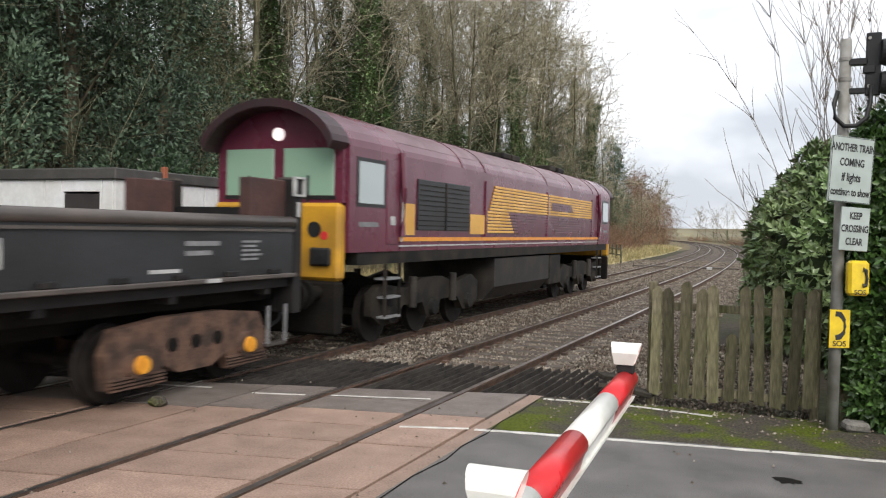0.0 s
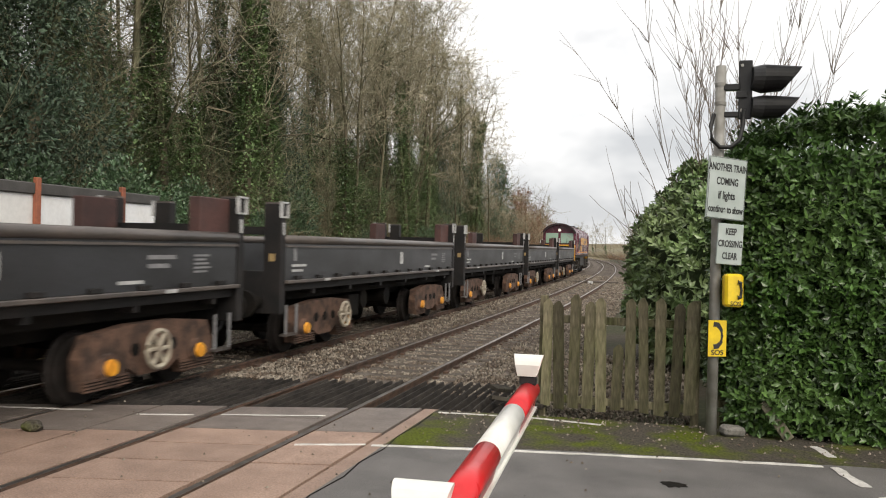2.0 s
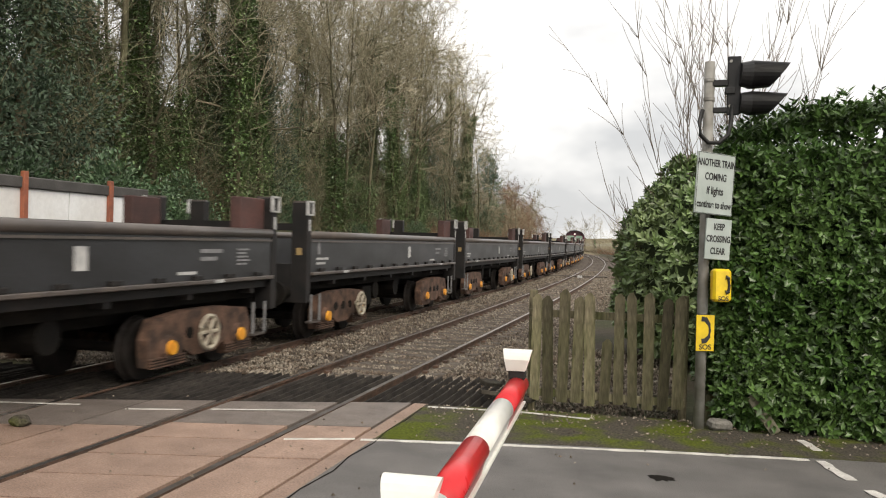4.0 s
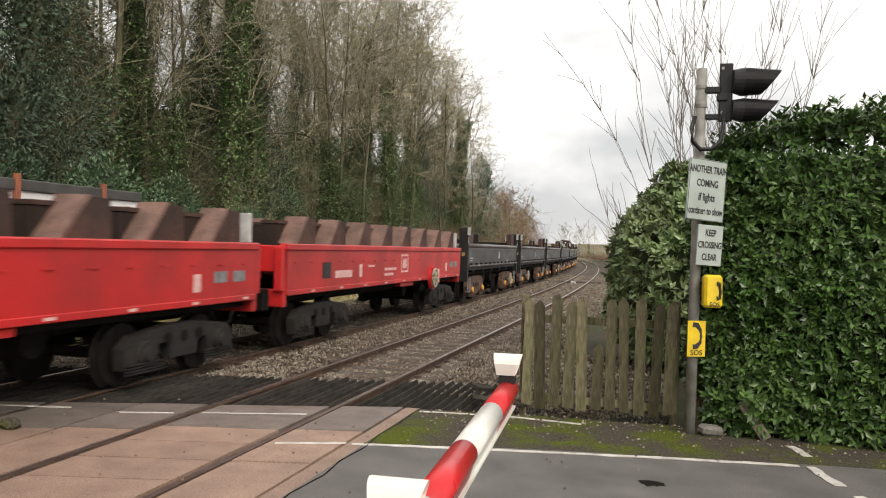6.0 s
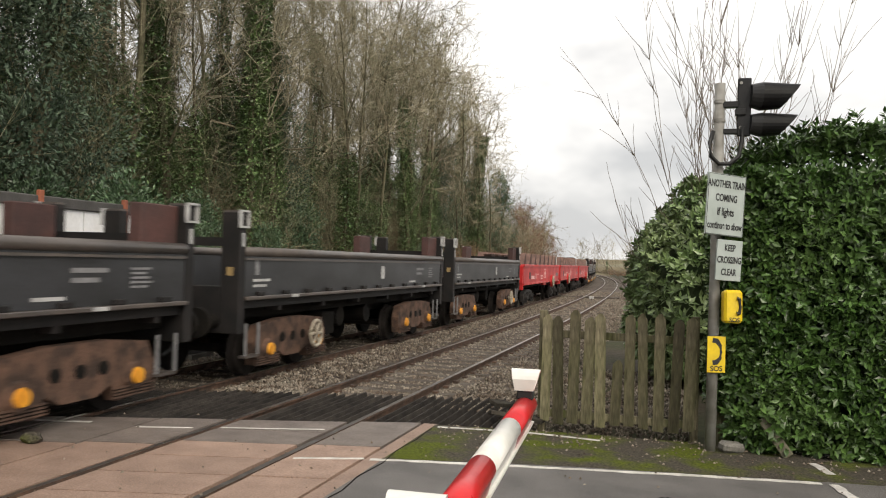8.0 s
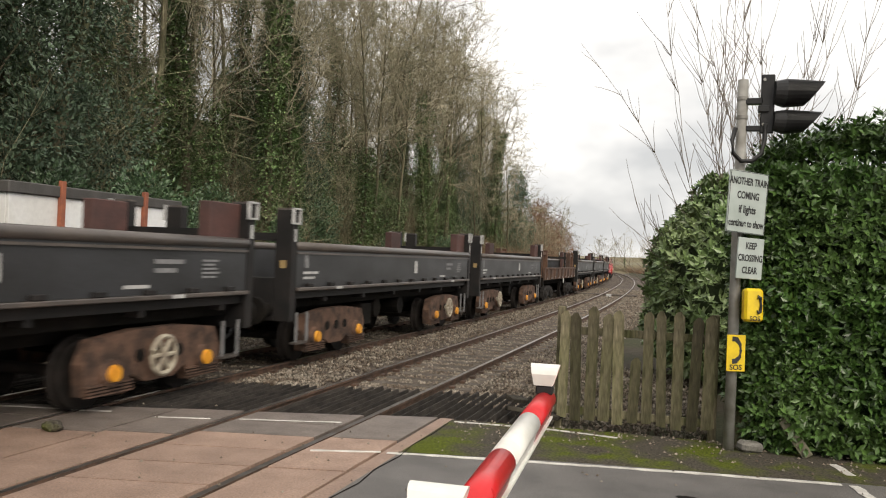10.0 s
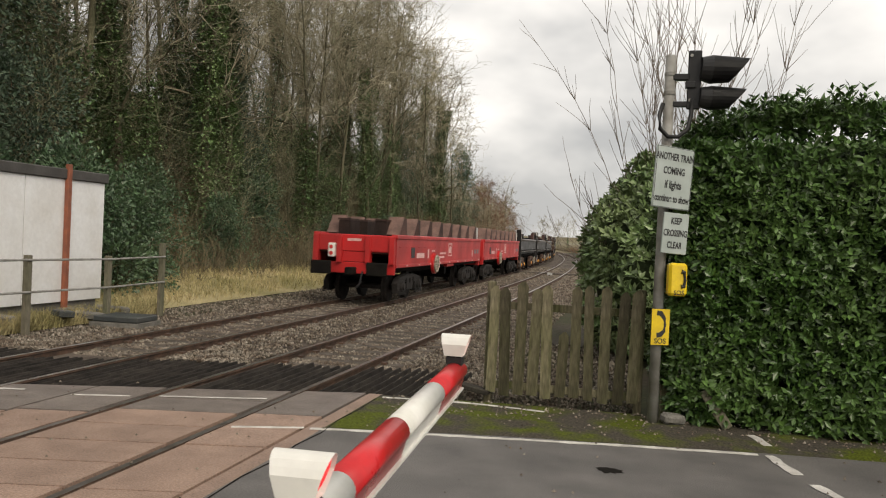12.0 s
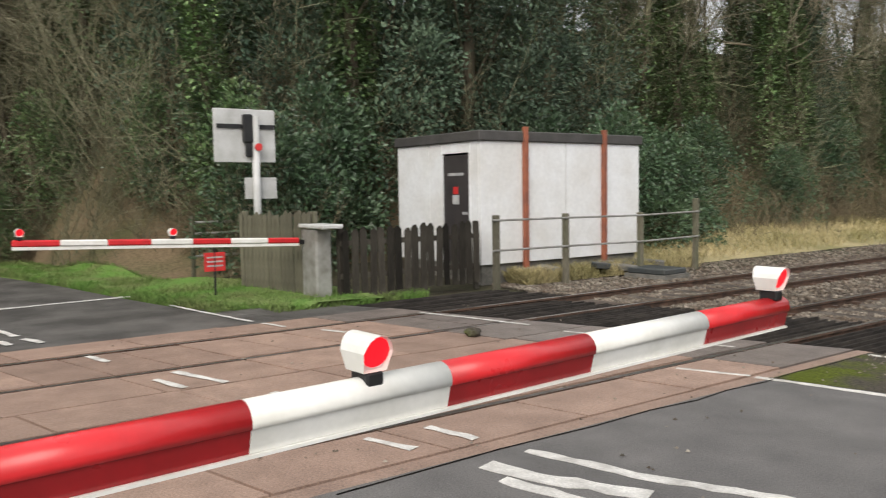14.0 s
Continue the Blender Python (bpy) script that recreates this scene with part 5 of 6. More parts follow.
def locomotive():
    w = empty("locomotive", pose(0, 0, 0), "maroon and gold diesel freight locomotive with yellow ends", "locomotive")
    L, HW, Z0, ZE, ZT = 10.05, 1.3, 1.72, 3.5, 4.22

    def roof(x):
        return ZE + (ZT - ZE) * math.sqrt(max(0.0, 1 - (x / HW) ** 2)) ** 1.15

    arc = [(HW * math.cos(a), ZE + (ZT - ZE) * math.sin(a) ** 1.25) for a in (math.pi * k / 14 for k in range(15))]
    part("body", extrude([(HW, Z0), (HW, ZE)] + arc[1:-1] + [(-HW, ZE), (-HW, Z0)], "y", -8.0, 8.0), LOCO_MAROON, w, "maroon body side")
    part("roof_panel", extrude([(x * 1.003, z + 0.004) for x, z in arc[2:-2]] + [(x * 0.98, z - 0.06) for x, z in arc[2:-2]][::-1], "y", -8.1, 8.1), LOCO_ROOF_SHEEN, w, "maroon roof with sky sheen in its colour")
    for y in (-5.0, -3.6, 1.5, 4.4, 7.2):
        part("roof_seam", extrude([(x * 1.006, z + 0.02) for x, z in arc] + [(x * 0.98, z - 0.05) for x, z in arc][::-1], "y", y - 0.03, y + 0.03), LOCO_ROOF_SHEEN, w)
    for y in (0.2, 1.0, 4.8, 5.8):
        part("roof_hatch", B(-0.5, 0.5, y - 0.35, y + 0.35, ZT - 0.05, ZT + 0.12, 0.03), LOCO_FRAME, w, "dark roof hatch")
    part("sole_beam", B(-HW, HW, -9.6, 9.6, 1.5, Z0 - 0.004), LOCO_FRAME, w, "dark sole beam")
    for sx in (-1, 1):
        x = sx * HW
        part("stripe", B(min(x, x + sx * 0.012), max(x, x + sx * 0.012), -9.3, 9.3, 1.9, 1.98), LOCO_ORANGE, w, "orange waist stripe")
        part("stripe", B(min(x, x + sx * 0.011), max(x, x + sx * 0.011), -9.3, 9.3, 1.8, 1.83), LABEL, w, "thin white stripe")
        g = part("grille", B(min(x, x + sx * 0.03), max(x, x + sx * 0.03), -7.3, -4.6, 2.12, 3.12, 0.01), GRILLE, w, "black radiator grille")
        part("mullion", B(min(x, x + sx * 0.045), max(x, x + sx * 0.045), -5.98, -5.92, 2.12, 3.12), LOCO_FRAME, g)
        for k in range(9):
            part("slat", B(min(x + sx * .03, x + sx * 0.04), max(x + sx * .03, x + sx * 0.04), -7.25, -4.65, 2.2 + k * 0.1, 2.22 + k * 0.1), LOCO_FRAME, g)
        part("gold_panel", B(min(x, x + sx * 0.01), max(x, x + sx * 0.01), -4.5, -3.6, 2.05, 2.5), LOCO_GOLD, w, "gold panel")
        part("gold_panel", B(min(x, x + sx * 0.01), max(x, x + sx * 0.01), -7.95, -7.4, 2.02, 2.62), LOCO_GOLD, w, "gold panel")
        # corrugated side in gold above and maroon below
        for k in range(15):
            z = 2.08 + k * 0.078
            split = -1.5 - 0.07 * k if k < 7 else None
            runs = [(-3.45, split, LOCO_GOLD), (split, 7.0, LOCO_MAROON)] if k < 7 else [(-3.3 + 0.05 * (k - 7), 1.9, LOCO_GOLD), (1.9, 4.6 - 0.1 * (k - 7), LOCO_MAROON if 8 < k < 12 else LOCO_GOLD), (4.6 - 0.1 * (k - 7), 7.0, LOCO_GOLD)]
            for a, b, m in runs:
                part("corrugation", B(min(x, x + sx * 0.03), max(x, x + sx * 0.03), a, b, z, z + 0.058, 0.008), m, w)
        for y in (-3.55, 1.55, 7.05):
            part("pillar", B(min(x, x + sx * 0.035), max(x, x + sx * 0.035), y - 0.05, y + 0.05, 2.0, 3.3), LOCO_MAROON, w)
        for k in range(3):
            part("air_tank", C((sx * 1.05, -2.6 + k * 1.3, 1.3), (sx * 1.05, -1.6 + k * 1.3, 1.3), 0.15), LOCO_FRAME, w)
        for y in (-8.05, 8.05):
            bm = bmesh.new()
            tube(bm, [(x + sx * 0.06, y, 1.9), (x + sx * 0.08, y, 2.6), (x + sx * 0.06, y, 3.2)], 0.018, 6)
            part("handrail", bm, LABEL, w)
        for y in (-8.3, 8.3):
            st = part("steps", B(min(sx * 1.1, sx * 1.34), max(sx * 1.1, sx * 1.34), y - 0.3, y + 0.3, 0.5, 0.54), LABEL_DIM, w, "cab steps")
            for k in (0.86, 1.2):
                part("tread", B(min(sx * 1.1, sx * 1.34), max(sx * 1.1, sx * 1.34), y - 0.3, y + 0.3, k, k + 0.04), LABEL_DIM, st)
            for dy in (-0.3, 0.27):
                part("stringer", B(min(sx * 1.28, sx * 1.34), max(sx * 1.28, sx * 1.34), y + dy, y + dy + 0.03, 0.54, 1.5), LOCO_FRAME, st)
    tank = part("fuel_tank", extrude([(1.25, 1.45), (1.25, 0.75), (0.95, 0.42), (-0.95, 0.42), (-1.25, 0.75), (-1.25, 1.45)], "y", -2.7, 2.0), TANK, w, "grey underslung fuel tank")
    part("battery_box", B(-1.25, 1.25, 2.1, 3.3, 0.55, 1.45, 0.03), LOCO_FRAME, w)
    # cabs
    for sy in (-1, 1):
        cab = part("cab", extrude([(HW + 0.02, Z0), (HW + 0.02, ZE)] + [(a * 1.015, z + 0.015) for a, z in arc[1:-1]] + [(-HW - 0.02, ZE), (-HW - 0.02, Z0)], "y", min(sy * 8.08, sy * (L - 0.12)), max(sy * 8.08, sy * (L - 0.12))), LOCO_MAROON, w, "maroon driving cab")
        y0, y1 = sorted((sy * (L - 0.12), sy * L))
        yf = sy * L
        part("cab_front", extrude([(HW - 0.03, 2.54), (HW - 0.03, ZE + 0.02)] + [(a * 0.97, z - 0.01) for a, z in arc[1:-1]] + [(-HW + 0.03, ZE + 0.02), (-HW + 0.03, 2.54)], "y", y0, y1), LOCO_MAROON, cab)
        n0, n1 = sorted((sy * (L - 0.12), sy * (L + 0.12)))
        part("nose", B(-HW + 0.02, HW - 0.02, n0, n1, 1.25, 2.54, 0.06), LOCO_YELLOW, cab, "yellow warning panel")
        fy0, fy1 = sorted((yf - sy * 0.01, yf + sy * 0.012))
        for cx_ in (-0.6, 0.6):
            part("windscreen", B(cx_ - 0.5, cx_ + 0.5, fy0, fy1, 2.66, 3.46, 0.01), GREEN_GLASS, cab, "green-tinted windscreen")
            part("window_frame", B(cx_ - 0.54, cx_ + 0.54, min(fy0, fy1), max(fy0, fy1) - 0.006 if sy > 0 else fy1, 2.6, 2.655), BLACK, cab)
            part("wiper", B(cx_ - 0.02, cx_ + 0.02, min(yf + sy * .013, yf + sy * .03), max(yf + sy * .013, yf + sy * .03), 2.5, 3.0), BLACK, cab)
            part("headlamp", C((cx_ * 1.35, yf, 2.1), (cx_ * 1.35, yf + sy * 0.14, 2.1), 0.13, n=16), BLACK, cab)
        part("roof_lamp", C((0, yf, 3.7), (0, yf + sy * 0.05, 3.7), 0.11, n=18), LAMP_WHITE, cab, "lit white headlight")
        part("visor", extrude([(a * 1.02, z + 0.03) for a, z in arc] + [(a * 0.96, z - 0.1) for a, z in arc][::-1], "y", min(sy * (L - 0.1), sy * (L + 0.45)), max(sy * (L - 0.1), sy * (L + 0.45))), LOCO_VISOR, cab, "dark roof overhang")
        part("coupler_box", B(-0.45, 0.45, min(yf, yf + sy * 0.25), max(yf, yf + sy * 0.25), 1.3, 1.78, 0.05), BLACK, cab, "black coupler box")
        for q in (-0.95, 0.95):
            part("multiple_socket", B(q - 0.2, q + 0.2, min(yf + sy * .12, yf + sy * 0.2), max(yf + sy * .12, yf + sy * 0.2), 1.5, 1.8, 0.03), BLACK, cab)
        part("skirt", B(-1.25, 1.25, n0, n1, 0.35, 1.245, 0.04), UNDER, cab, "dark buffer beam")
        buffers(w, yf + sy * 0.1, sy)
        for sx in (-1, 1):
            x = sx * (HW + 0.02)
            a, b = sorted((sy * 9.62, sy * 8.72))
            win = part("side_window", B(min(x - sx * .01, x + sx * 0.012), max(x - sx * .01, x + sx * 0.012), a, b, 2.55, 3.28, 0.01), CAB_GLASS, cab, "cab side window")
            part("surround", B(min(x - sx * .02, x + sx * 0.008), max(x - sx * .02, x + sx * 0.008), a - 0.07, b + 0.07, 2.5, 3.34), BLACK, cab)
            d0, d1 = sorted((sy * 8.6, sy * 8.12))
            part("cab_door", B(min(x, x + sx * 0.012), max(x, x + sx * 0.012), d0, d1, 1.85, 3.4, 0.008), LOCO_MAROON, cab)
            p0, p1 = sorted((sy * 9.6, sy * 8.9))
            part("number_panel", B(min(x, x + sx * 0.006), max(x, x + sx * 0.006), p0, p1, 2.16, 2.24), LABEL_DIM, cab)
            part("marking", B(min(x + sx * .013, x + sx * 0.017), max(x + sx * .013, x + sx * 0.017), sy * 8.36 - 0.1, sy * 8.36 + 0.1, 2.2, 2.36), LABEL, cab)
            bm = bmesh.new()
            tube(bm, [(x + sx * 0.05, sy * 8.04, 2.0), (x + sx * 0.07, sy * 8.04, 2.9), (x + sx * 0.02, sy * 8.04, 3.55)], 0.06, 6)
            part("mirror_post", bm, LOCO_MAROON, cab)
            part("tail_lamp", C((sx * 1.0, yf + sy * 0.1, 2.0), (sx * 1.0, yf + sy * 0.13, 2.0), 0.07), SIGN_RED, cab)
    # three-axle bogies
    for yb in (-6.2, 6.2):
        b = part("bogie", B(-0.9, 0.9, yb - 1.9, yb + 1.9, 0.6, 0.85, 0.03), UNDER, w, "three-axle loco bogie")
        for dy in (-1.95, 0, 1.95):
            for sx in (-1, 1):
                part("wheel", C((sx * 0.69, yb + dy, 0.53), (sx * 0.83, yb + dy, 0.53), 0.53, n=28), WHEEL, b)
            part("axle", C((-1.1, yb + dy, 0.53), (1.1, yb + dy, 0.53), 0.09, n=10), WHEEL, b)
        for sx in (-1, 1):
            prof = [(-2.6, 0.55), (-2.6, 0.95), (-2.2, 1.12), (-1.2, 0.98), (-0.5, 1.15), (0.5, 1.15), (1.2, 0.98), (2.2, 1.12), (2.6, 0.95), (2.6, 0.55), (2.2, 0.35), (1.7, 0.35), (1.35, 0.66), (0.45, 0.66), (0.25, 0.36), (-0.25, 0.36), (-0.45, 0.66), (-1.35, 0.66), (-1.7, 0.35), (-2.2, 0.35)]
            fr = part("side_frame", extrude([(yb + a, z) for a, z in prof], "x", min(sx * 1.0, sx * 1.16), max(sx * 1.0, sx * 1.16)), LOCO_FRAME, b, "grimy cast side frame, shade in its colour")
            for dy in (-1.95, 0, 1.95):
                part("axlebox", C((sx * 1.1, yb + dy, 0.53), (sx * 1.25, yb + dy, 0.53), 0.2, 0.16), LOCO_FRAME, fr)
            for dy in (-1.0, 1.0):
                part("damper", C((sx * 1.2, yb + dy, 0.6), (sx * 1.2, yb + dy, 1.2), 0.08), TANK, fr)
    return w


# order behind the engine: middle of each vehicle, metres up the line at the start
SPEED = 27.18
loco = locomotive()
TRAIN = [(loco, 21.65, 6.2)]
first_grey, first_red, rusty = black_wagon(), red_wagon(), rusty_wagon()


def next_of(first, used):
    return first if not used else copy_thing(first, pose(0, 0, 0))


plan = "g" * 11 + "r" * 3 + "g" * 3 + "b" + "g" * 3 + "r" * 2
pitch = {"g": 13.2, "r": 15.25, "b": 13.6}
edge = 11.0
seen_g = seen_r = 0
last = None
for k in plan:
    c = edge - pitch[k] / 2
    edge -= pitch[k]
    if k == "g":
        ob, seen_g = next_of(first_grey, seen_g), seen_g + 1
    elif k == "r":
        ob, seen_r = next_of(first_red, seen_r), seen_r + 1
    else:
        ob = rusty
    if k == "g" and seen_g in (5, 7, 9, 11, 12, 16, 17):
        for o in ob.children:
            if o.name.startswith("handwheel"):
                o.matrix_basis = pose(0, 6.7, 0)
    if k == "r":
        for o in ob.children:
            if o.name.startswith(("handwheel", "brake_disc", "lever")):
                o.matrix_basis = pose(0, 5.5 if seen_r in (1, 3) else 0, 0)
    TRAIN.append((ob, c, 4.2))
    last = ob
tagged(last, "bright red coil wagon at the tail with a white lamp")
tail = part("tail_lamp", B(-0.75, -0.55, -7.32, -7.1, 1.36, 1.78, 0.02), BOOM_WHITE, last, "white tail lamp box")
for z in (1.47, 1.66):
    part("lens", C((-0.65, -7.335, z), (-0.65, -7.32, z), 0.06), SIGN_RED, tail)


def ride(s, half):
    """The pose of a vehicle with its bogies half apart from its middle."""
    a, b = along(s - half, FAR_LINE)[0], along(s + half, FAR_LINE)[0]
    d = b - a
    return Matrix.Translation((a + b) / 2) @ Matrix.Rotation(math.atan2(-d.x, d.y), 4, "Z")

# ---- plants ----
class Mesher:
    """Collects tapered limbs and leaves as plain lists."""

    def __init__(self):
        self.v, self.f = [], []

    def limb(self, pts, radii, n):
        k0 = len(self.v)
        for i, p in enumerate(pts):
            d = (pts[min(i + 1, len(pts) - 1)] - pts[max(i - 1, 0)])
            d = d.normalized() if d.length > 1e-6 else Vector((0, 0, 1))
            u = d.orthogonal().normalized()
            w = d.cross(u)
            for j in range(n):
                a = math.tau * j / n
                self.v.append(p + (u * math.cos(a) + w * math.sin(a)) * radii[i])
        for i in range(len(pts) - 1):
            for j in range(n):
                a, b = k0 + i * n + j, k0 + i * n + (j + 1) % n
                self.f.append((a, b, b + n, a + n))

    def leaf(self, p, way, up, length, width, fold=0.25):
        """A folded leaf of four corners along way."""
        side = way.cross(up)
        if side.length < 1e-5:
            side = way.orthogonal()
        side.normalize()
        nrm = side.cross(way).normalized()
        k = len(self.v)
        self.v += [p, p + way * length * 0.5 + side * width / 2 + nrm * width * fold, p + way * length, p + way * length * 0.5 - side * width / 2 + nrm * width * fold]
        self.f += [(k, k + 1, k + 2), (k, k + 2, k + 3)]

    def done(self, name, material, parent=None, smooth=False):
        me = bpy.data.meshes.new(name)
        me.from_pydata(self.v, [], self.f)
        me.materials.append(material)
        if smooth:
            me.polygons.foreach_set("use_smooth", [True] * len(me.polygons))
        o = new(name, me)
        o.parent = parent
        return o


def any_way(rng, up=0.0):
    v = Vector((rng.gauss(0, 1), rng.gauss(0, 1), rng.gauss(0, 1) + up))
    return v.normalized()


def bent(rng, p, d, length, steps, wander, lift):
    pts = [p.copy()]
    for _ in range(steps):
        d = (d + any_way(rng) * wander + Vector((0, 0, lift))).normalized()
        p = p + d * (length / steps)
        pts.append(p.copy())
    return pts, d


def bare_tree(name, seed, h, r, label, limbs=15, spread=0.8, low=0.35, ivy=0.0, twigs=7, twig_mat=TWIG, group="bare trees", trunk_sides=7, thick=1.0):
    rng = random.Random(seed)
    t = empty(name, pose(0, 0, 0), label, "tree", group)
    wood, fine, green = Mesher(), Mesher(), Mesher()
    d = Vector((rng.uniform(-.08, .08), rng.uniform(-.08, .08), 1)).normalized()
    trunk, _ = bent(rng, Vector((0, 0, -0.6)), d, h, 9, 0.09, 0.05)
    wood.limb(trunk, [r * (1.25 if i == 0 else 1 - 0.88 * i / 9) for i in range(10)], trunk_sides)

    def on_trunk(u):
        i = min(int(u * 9), 8)
        return trunk[i].lerp(trunk[i + 1], u * 9 - i)

    for k in range(limbs):
        u = low + (0.98 - low) * (k + rng.random()) / limbs
        p = on_trunk(u)
        a = rng.uniform(0, math.tau)
        ln = h * (0.42 - 0.3 * u) * rng.uniform(0.7, 1.3) * (0.6 + spread)
        d = Vector((math.cos(a) * spread, math.sin(a) * spread, rng.uniform(0.3, 1.1))).normalized()
        pts, _ = bent(rng, p, d, ln, 8, 0.5, 0.07)
        r0 = r * (1 - 0.85 * u) * 0.5
        wood.limb(pts, [max(0.01, 0.8 * r0 * (1 - 0.88 * i / 8)) for i in range(9)], 4)
        for q in range(8):
            v = rng.uniform(0.2, 1.0)
            i = min(int(v * 8), 7)
            p2 = pts[i].lerp(pts[i + 1], v * 8 - i)
            d2 = ((pts[i + 1] - pts[i]).normalized() + any_way(rng) * 1.0 + Vector((0, 0, 0.08))).normalized()
            l2 = ln * rng.uniform(0.25, 0.5)
            pts2, _ = bent(rng, p2, d2, l2, 4, 0.5, 0.04)
            fine.limb(pts2, [q_ * thick for q_ in (0.022, 0.018, 0.014, 0.01, 0.007)], 3)
            for _ in range(twigs):
                w = rng.uniform(0.2, 1.0)
                j = min(int(w * 4), 3)
                p3 = pts2[j].lerp(pts2[j + 1], w * 4 - j)
                d3 = ((pts2[j + 1] - pts2[j]).normalized() + any_way(rng) * 1.1).normalized()
                pts3, _ = bent(rng, p3, d3, rng.uniform(0.5, 1.5), 3, 0.4, 0.05)
                fine.limb(pts3, [q_ * thick for q_ in (0.012, 0.009, 0.007, 0.004)], 3)
    wood.done("trunk", BARK, t, True)
    fine.done("crown", twig_mat, t)["kind"] = "stuff"
    if ivy:
        for _ in range(int(ivy * 330)):
            u = rng.random() ** 0.9 * min(0.85, ivy / h)
            p = on_trunk(u)
            a = rng.uniform(0, math.tau)
            rad = r * (1 - 0.8 * u) + rng.uniform(0.05, 1.05) * (1 - 0.5 * u / 0.85) * (0.6 + 0.4 * noise.noise((a, u * 9, seed)))
            out = Vector((math.cos(a), math.sin(a), rng.uniform(-.5, .3)))
            green.leaf(p + out * rad + Vector((0, 0, rng.uniform(-.3, .3))), (out + any_way(rng) * 0.8).normalized(), Vector((0, 0, 1)), rng.uniform(.12, .2), rng.uniform(.1, .16))
        g = green.done("ivy", IVY, t)
        g["label"] = "dark green ivy climbing the trunk"
    return t


def evergreen(name, seed, h, w, count, mat_, label, leaf=0.3, core=True, group=""):
    """A dense leafy mass on a short trunk, uneven in outline."""
    rng = random.Random(seed)
    t = empty(name, pose(0, 0, 0), label, "tree" if h > 5 else "bush", group)
    wood, green = Mesher(), Mesher()
    tr, _ = bent(rng, Vector((0, 0, -0.4)), Vector((0, 0, 1)), h * 0.9, 6, 0.08, 0.05)
    wood.limb(tr, [0.05 + 0.02 * h * (1 - i / 6.5) for i in range(7)], 6)
    lobes = []
    for _ in range(int(14 + h)):
        z = rng.uniform(0.08, 0.95)
        k = math.sin(min(1, z * 1.15 + 0.1) * math.pi) ** 0.6
        a = rng.uniform(0, math.tau)
        rr = w * 0.42 * k * rng.uniform(0.3, 1.0)
        lobes.append((Vector((rr * math.cos(a), rr * math.sin(a), z * h)), rng.uniform(0.16, 0.3) * w))
        wood.limb([tr[min(5, int(z * 5))], lobes[-1][0]], [0.05, 0.015], 4)
    for _ in range(count):
        c, r = rng.choice(lobes)
        o = any_way(rng, 0.25)
        p = c + o * r * rng.uniform(0.55, 1.05)
        if p.z < 0.02:
            continue
        green.leaf(p, (o + any_way(rng) * 0.7).normalized(), any_way(rng, 1.0), leaf * rng.uniform(.6, 1.2), leaf * rng.uniform(.4, .65))
    wood.done("trunk", BARK, t, True)
    green.done("crown", mat_, t)
    return t


def thicket(name, seed, w, h, count, mat_, label, r=0.024, sides=3):
    """A tangle of thin upright stems."""
    rng = random.Random(seed)
    m, twigs_ = Mesher(), Mesher()
    for _ in range(count):
        p = Vector((rng.uniform(-w, w), rng.uniform(-w, w) * 0.6, -0.3))
        ln = h * rng.uniform(0.4, 1.1)
        d = Vector((rng.gauss(0, .3), rng.gauss(0, .3), 1)).normalized()
        pts, d = bent(rng, p, d, ln, 5, 0.32, -0.02)
        m.limb(pts, [r, r * .9, r * .75, r * .6, r * .45, r * .25], 3)
        for _ in range(sides):
            i = rng.randint(1, 4)
            q, _ = bent(rng, pts[i], (d + any_way(rng) * 0.9).normalized(), ln * rng.uniform(.2, .42), 2, 0.4, 0.0)
            twigs_.limb(q, [r * .6, r * .45, r * .25], 3)
    t = empty(name, pose(0, 0, 0), label, "bush", "undergrowth")
    for o in (m.done("stem", mat_, t), twigs_.done("crown", mat_, t)):
        o["kind"] = "stuff"
    return t


def stand(ob, x, y, s=1.0, turn=None, first=False, rng=random.Random(77), lean=3):
    turn = rng.uniform(0, 360) if turn is None else turn
    m = pose(x, y, height(x, y), rng.uniform(-lean, lean), rng.uniform(-lean, lean), turn) @ Matrix.Diagonal((s, s, s * rng.uniform(.93, 1.08), 1))
    if first:
        ob.matrix_basis = m
        return ob
    made = copy_thing(ob, pose(0, 0, 0))
    made.matrix_basis = m
    return made


kinds = [
    bare_tree("ash_tree", 11, 20, 0.17, "tall bare winter tree with fine brown twigs", 22, 0.6, 0.38, ivy=6),
    bare_tree("ash_tree", 12, 22, 0.2, "tall bare winter tree with ivy on its trunk", 22, 0.55, 0.42, ivy=12),
    bare_tree("ash_tree", 13, 20, 0.16, "slender bare winter tree with ivy high up its trunk", 20, 0.6, 0.4, ivy=14),
    bare_tree("ash_tree", 14, 17, 0.13, "slender bare winter tree with grey-brown branches", 20, 0.65, 0.36, ivy=8),
    bare_tree("ash_tree", 15, 21, 0.24, "spreading bare winter tree with forked limbs", 22, 0.75, 0.4, ivy=10),
    bare_tree("ash_tree", 16, 14, 0.1, "thin bare winter tree at the edge of the wood", 18, 0.7, 0.3),
]
back_kinds = [
    bare_tree("birch_tree", 25, 19, 0.15, "bare winter tree deep in the wood", 14, 0.7, 0.2, twigs=5, thick=1.4, trunk_sides=5),
    bare_tree("birch_tree", 26, 21, 0.18, "bare winter tree deep in the wood", 12, 0.75, 0.15, ivy=6, twigs=5, thick=1.4, trunk_sides=5),
    bare_tree("birch_tree", 27, 16, 0.13, "thin bare winter tree deep in the wood", 12, 0.85, 0.1, twigs=5, thick=1.4, trunk_sides=5),
]
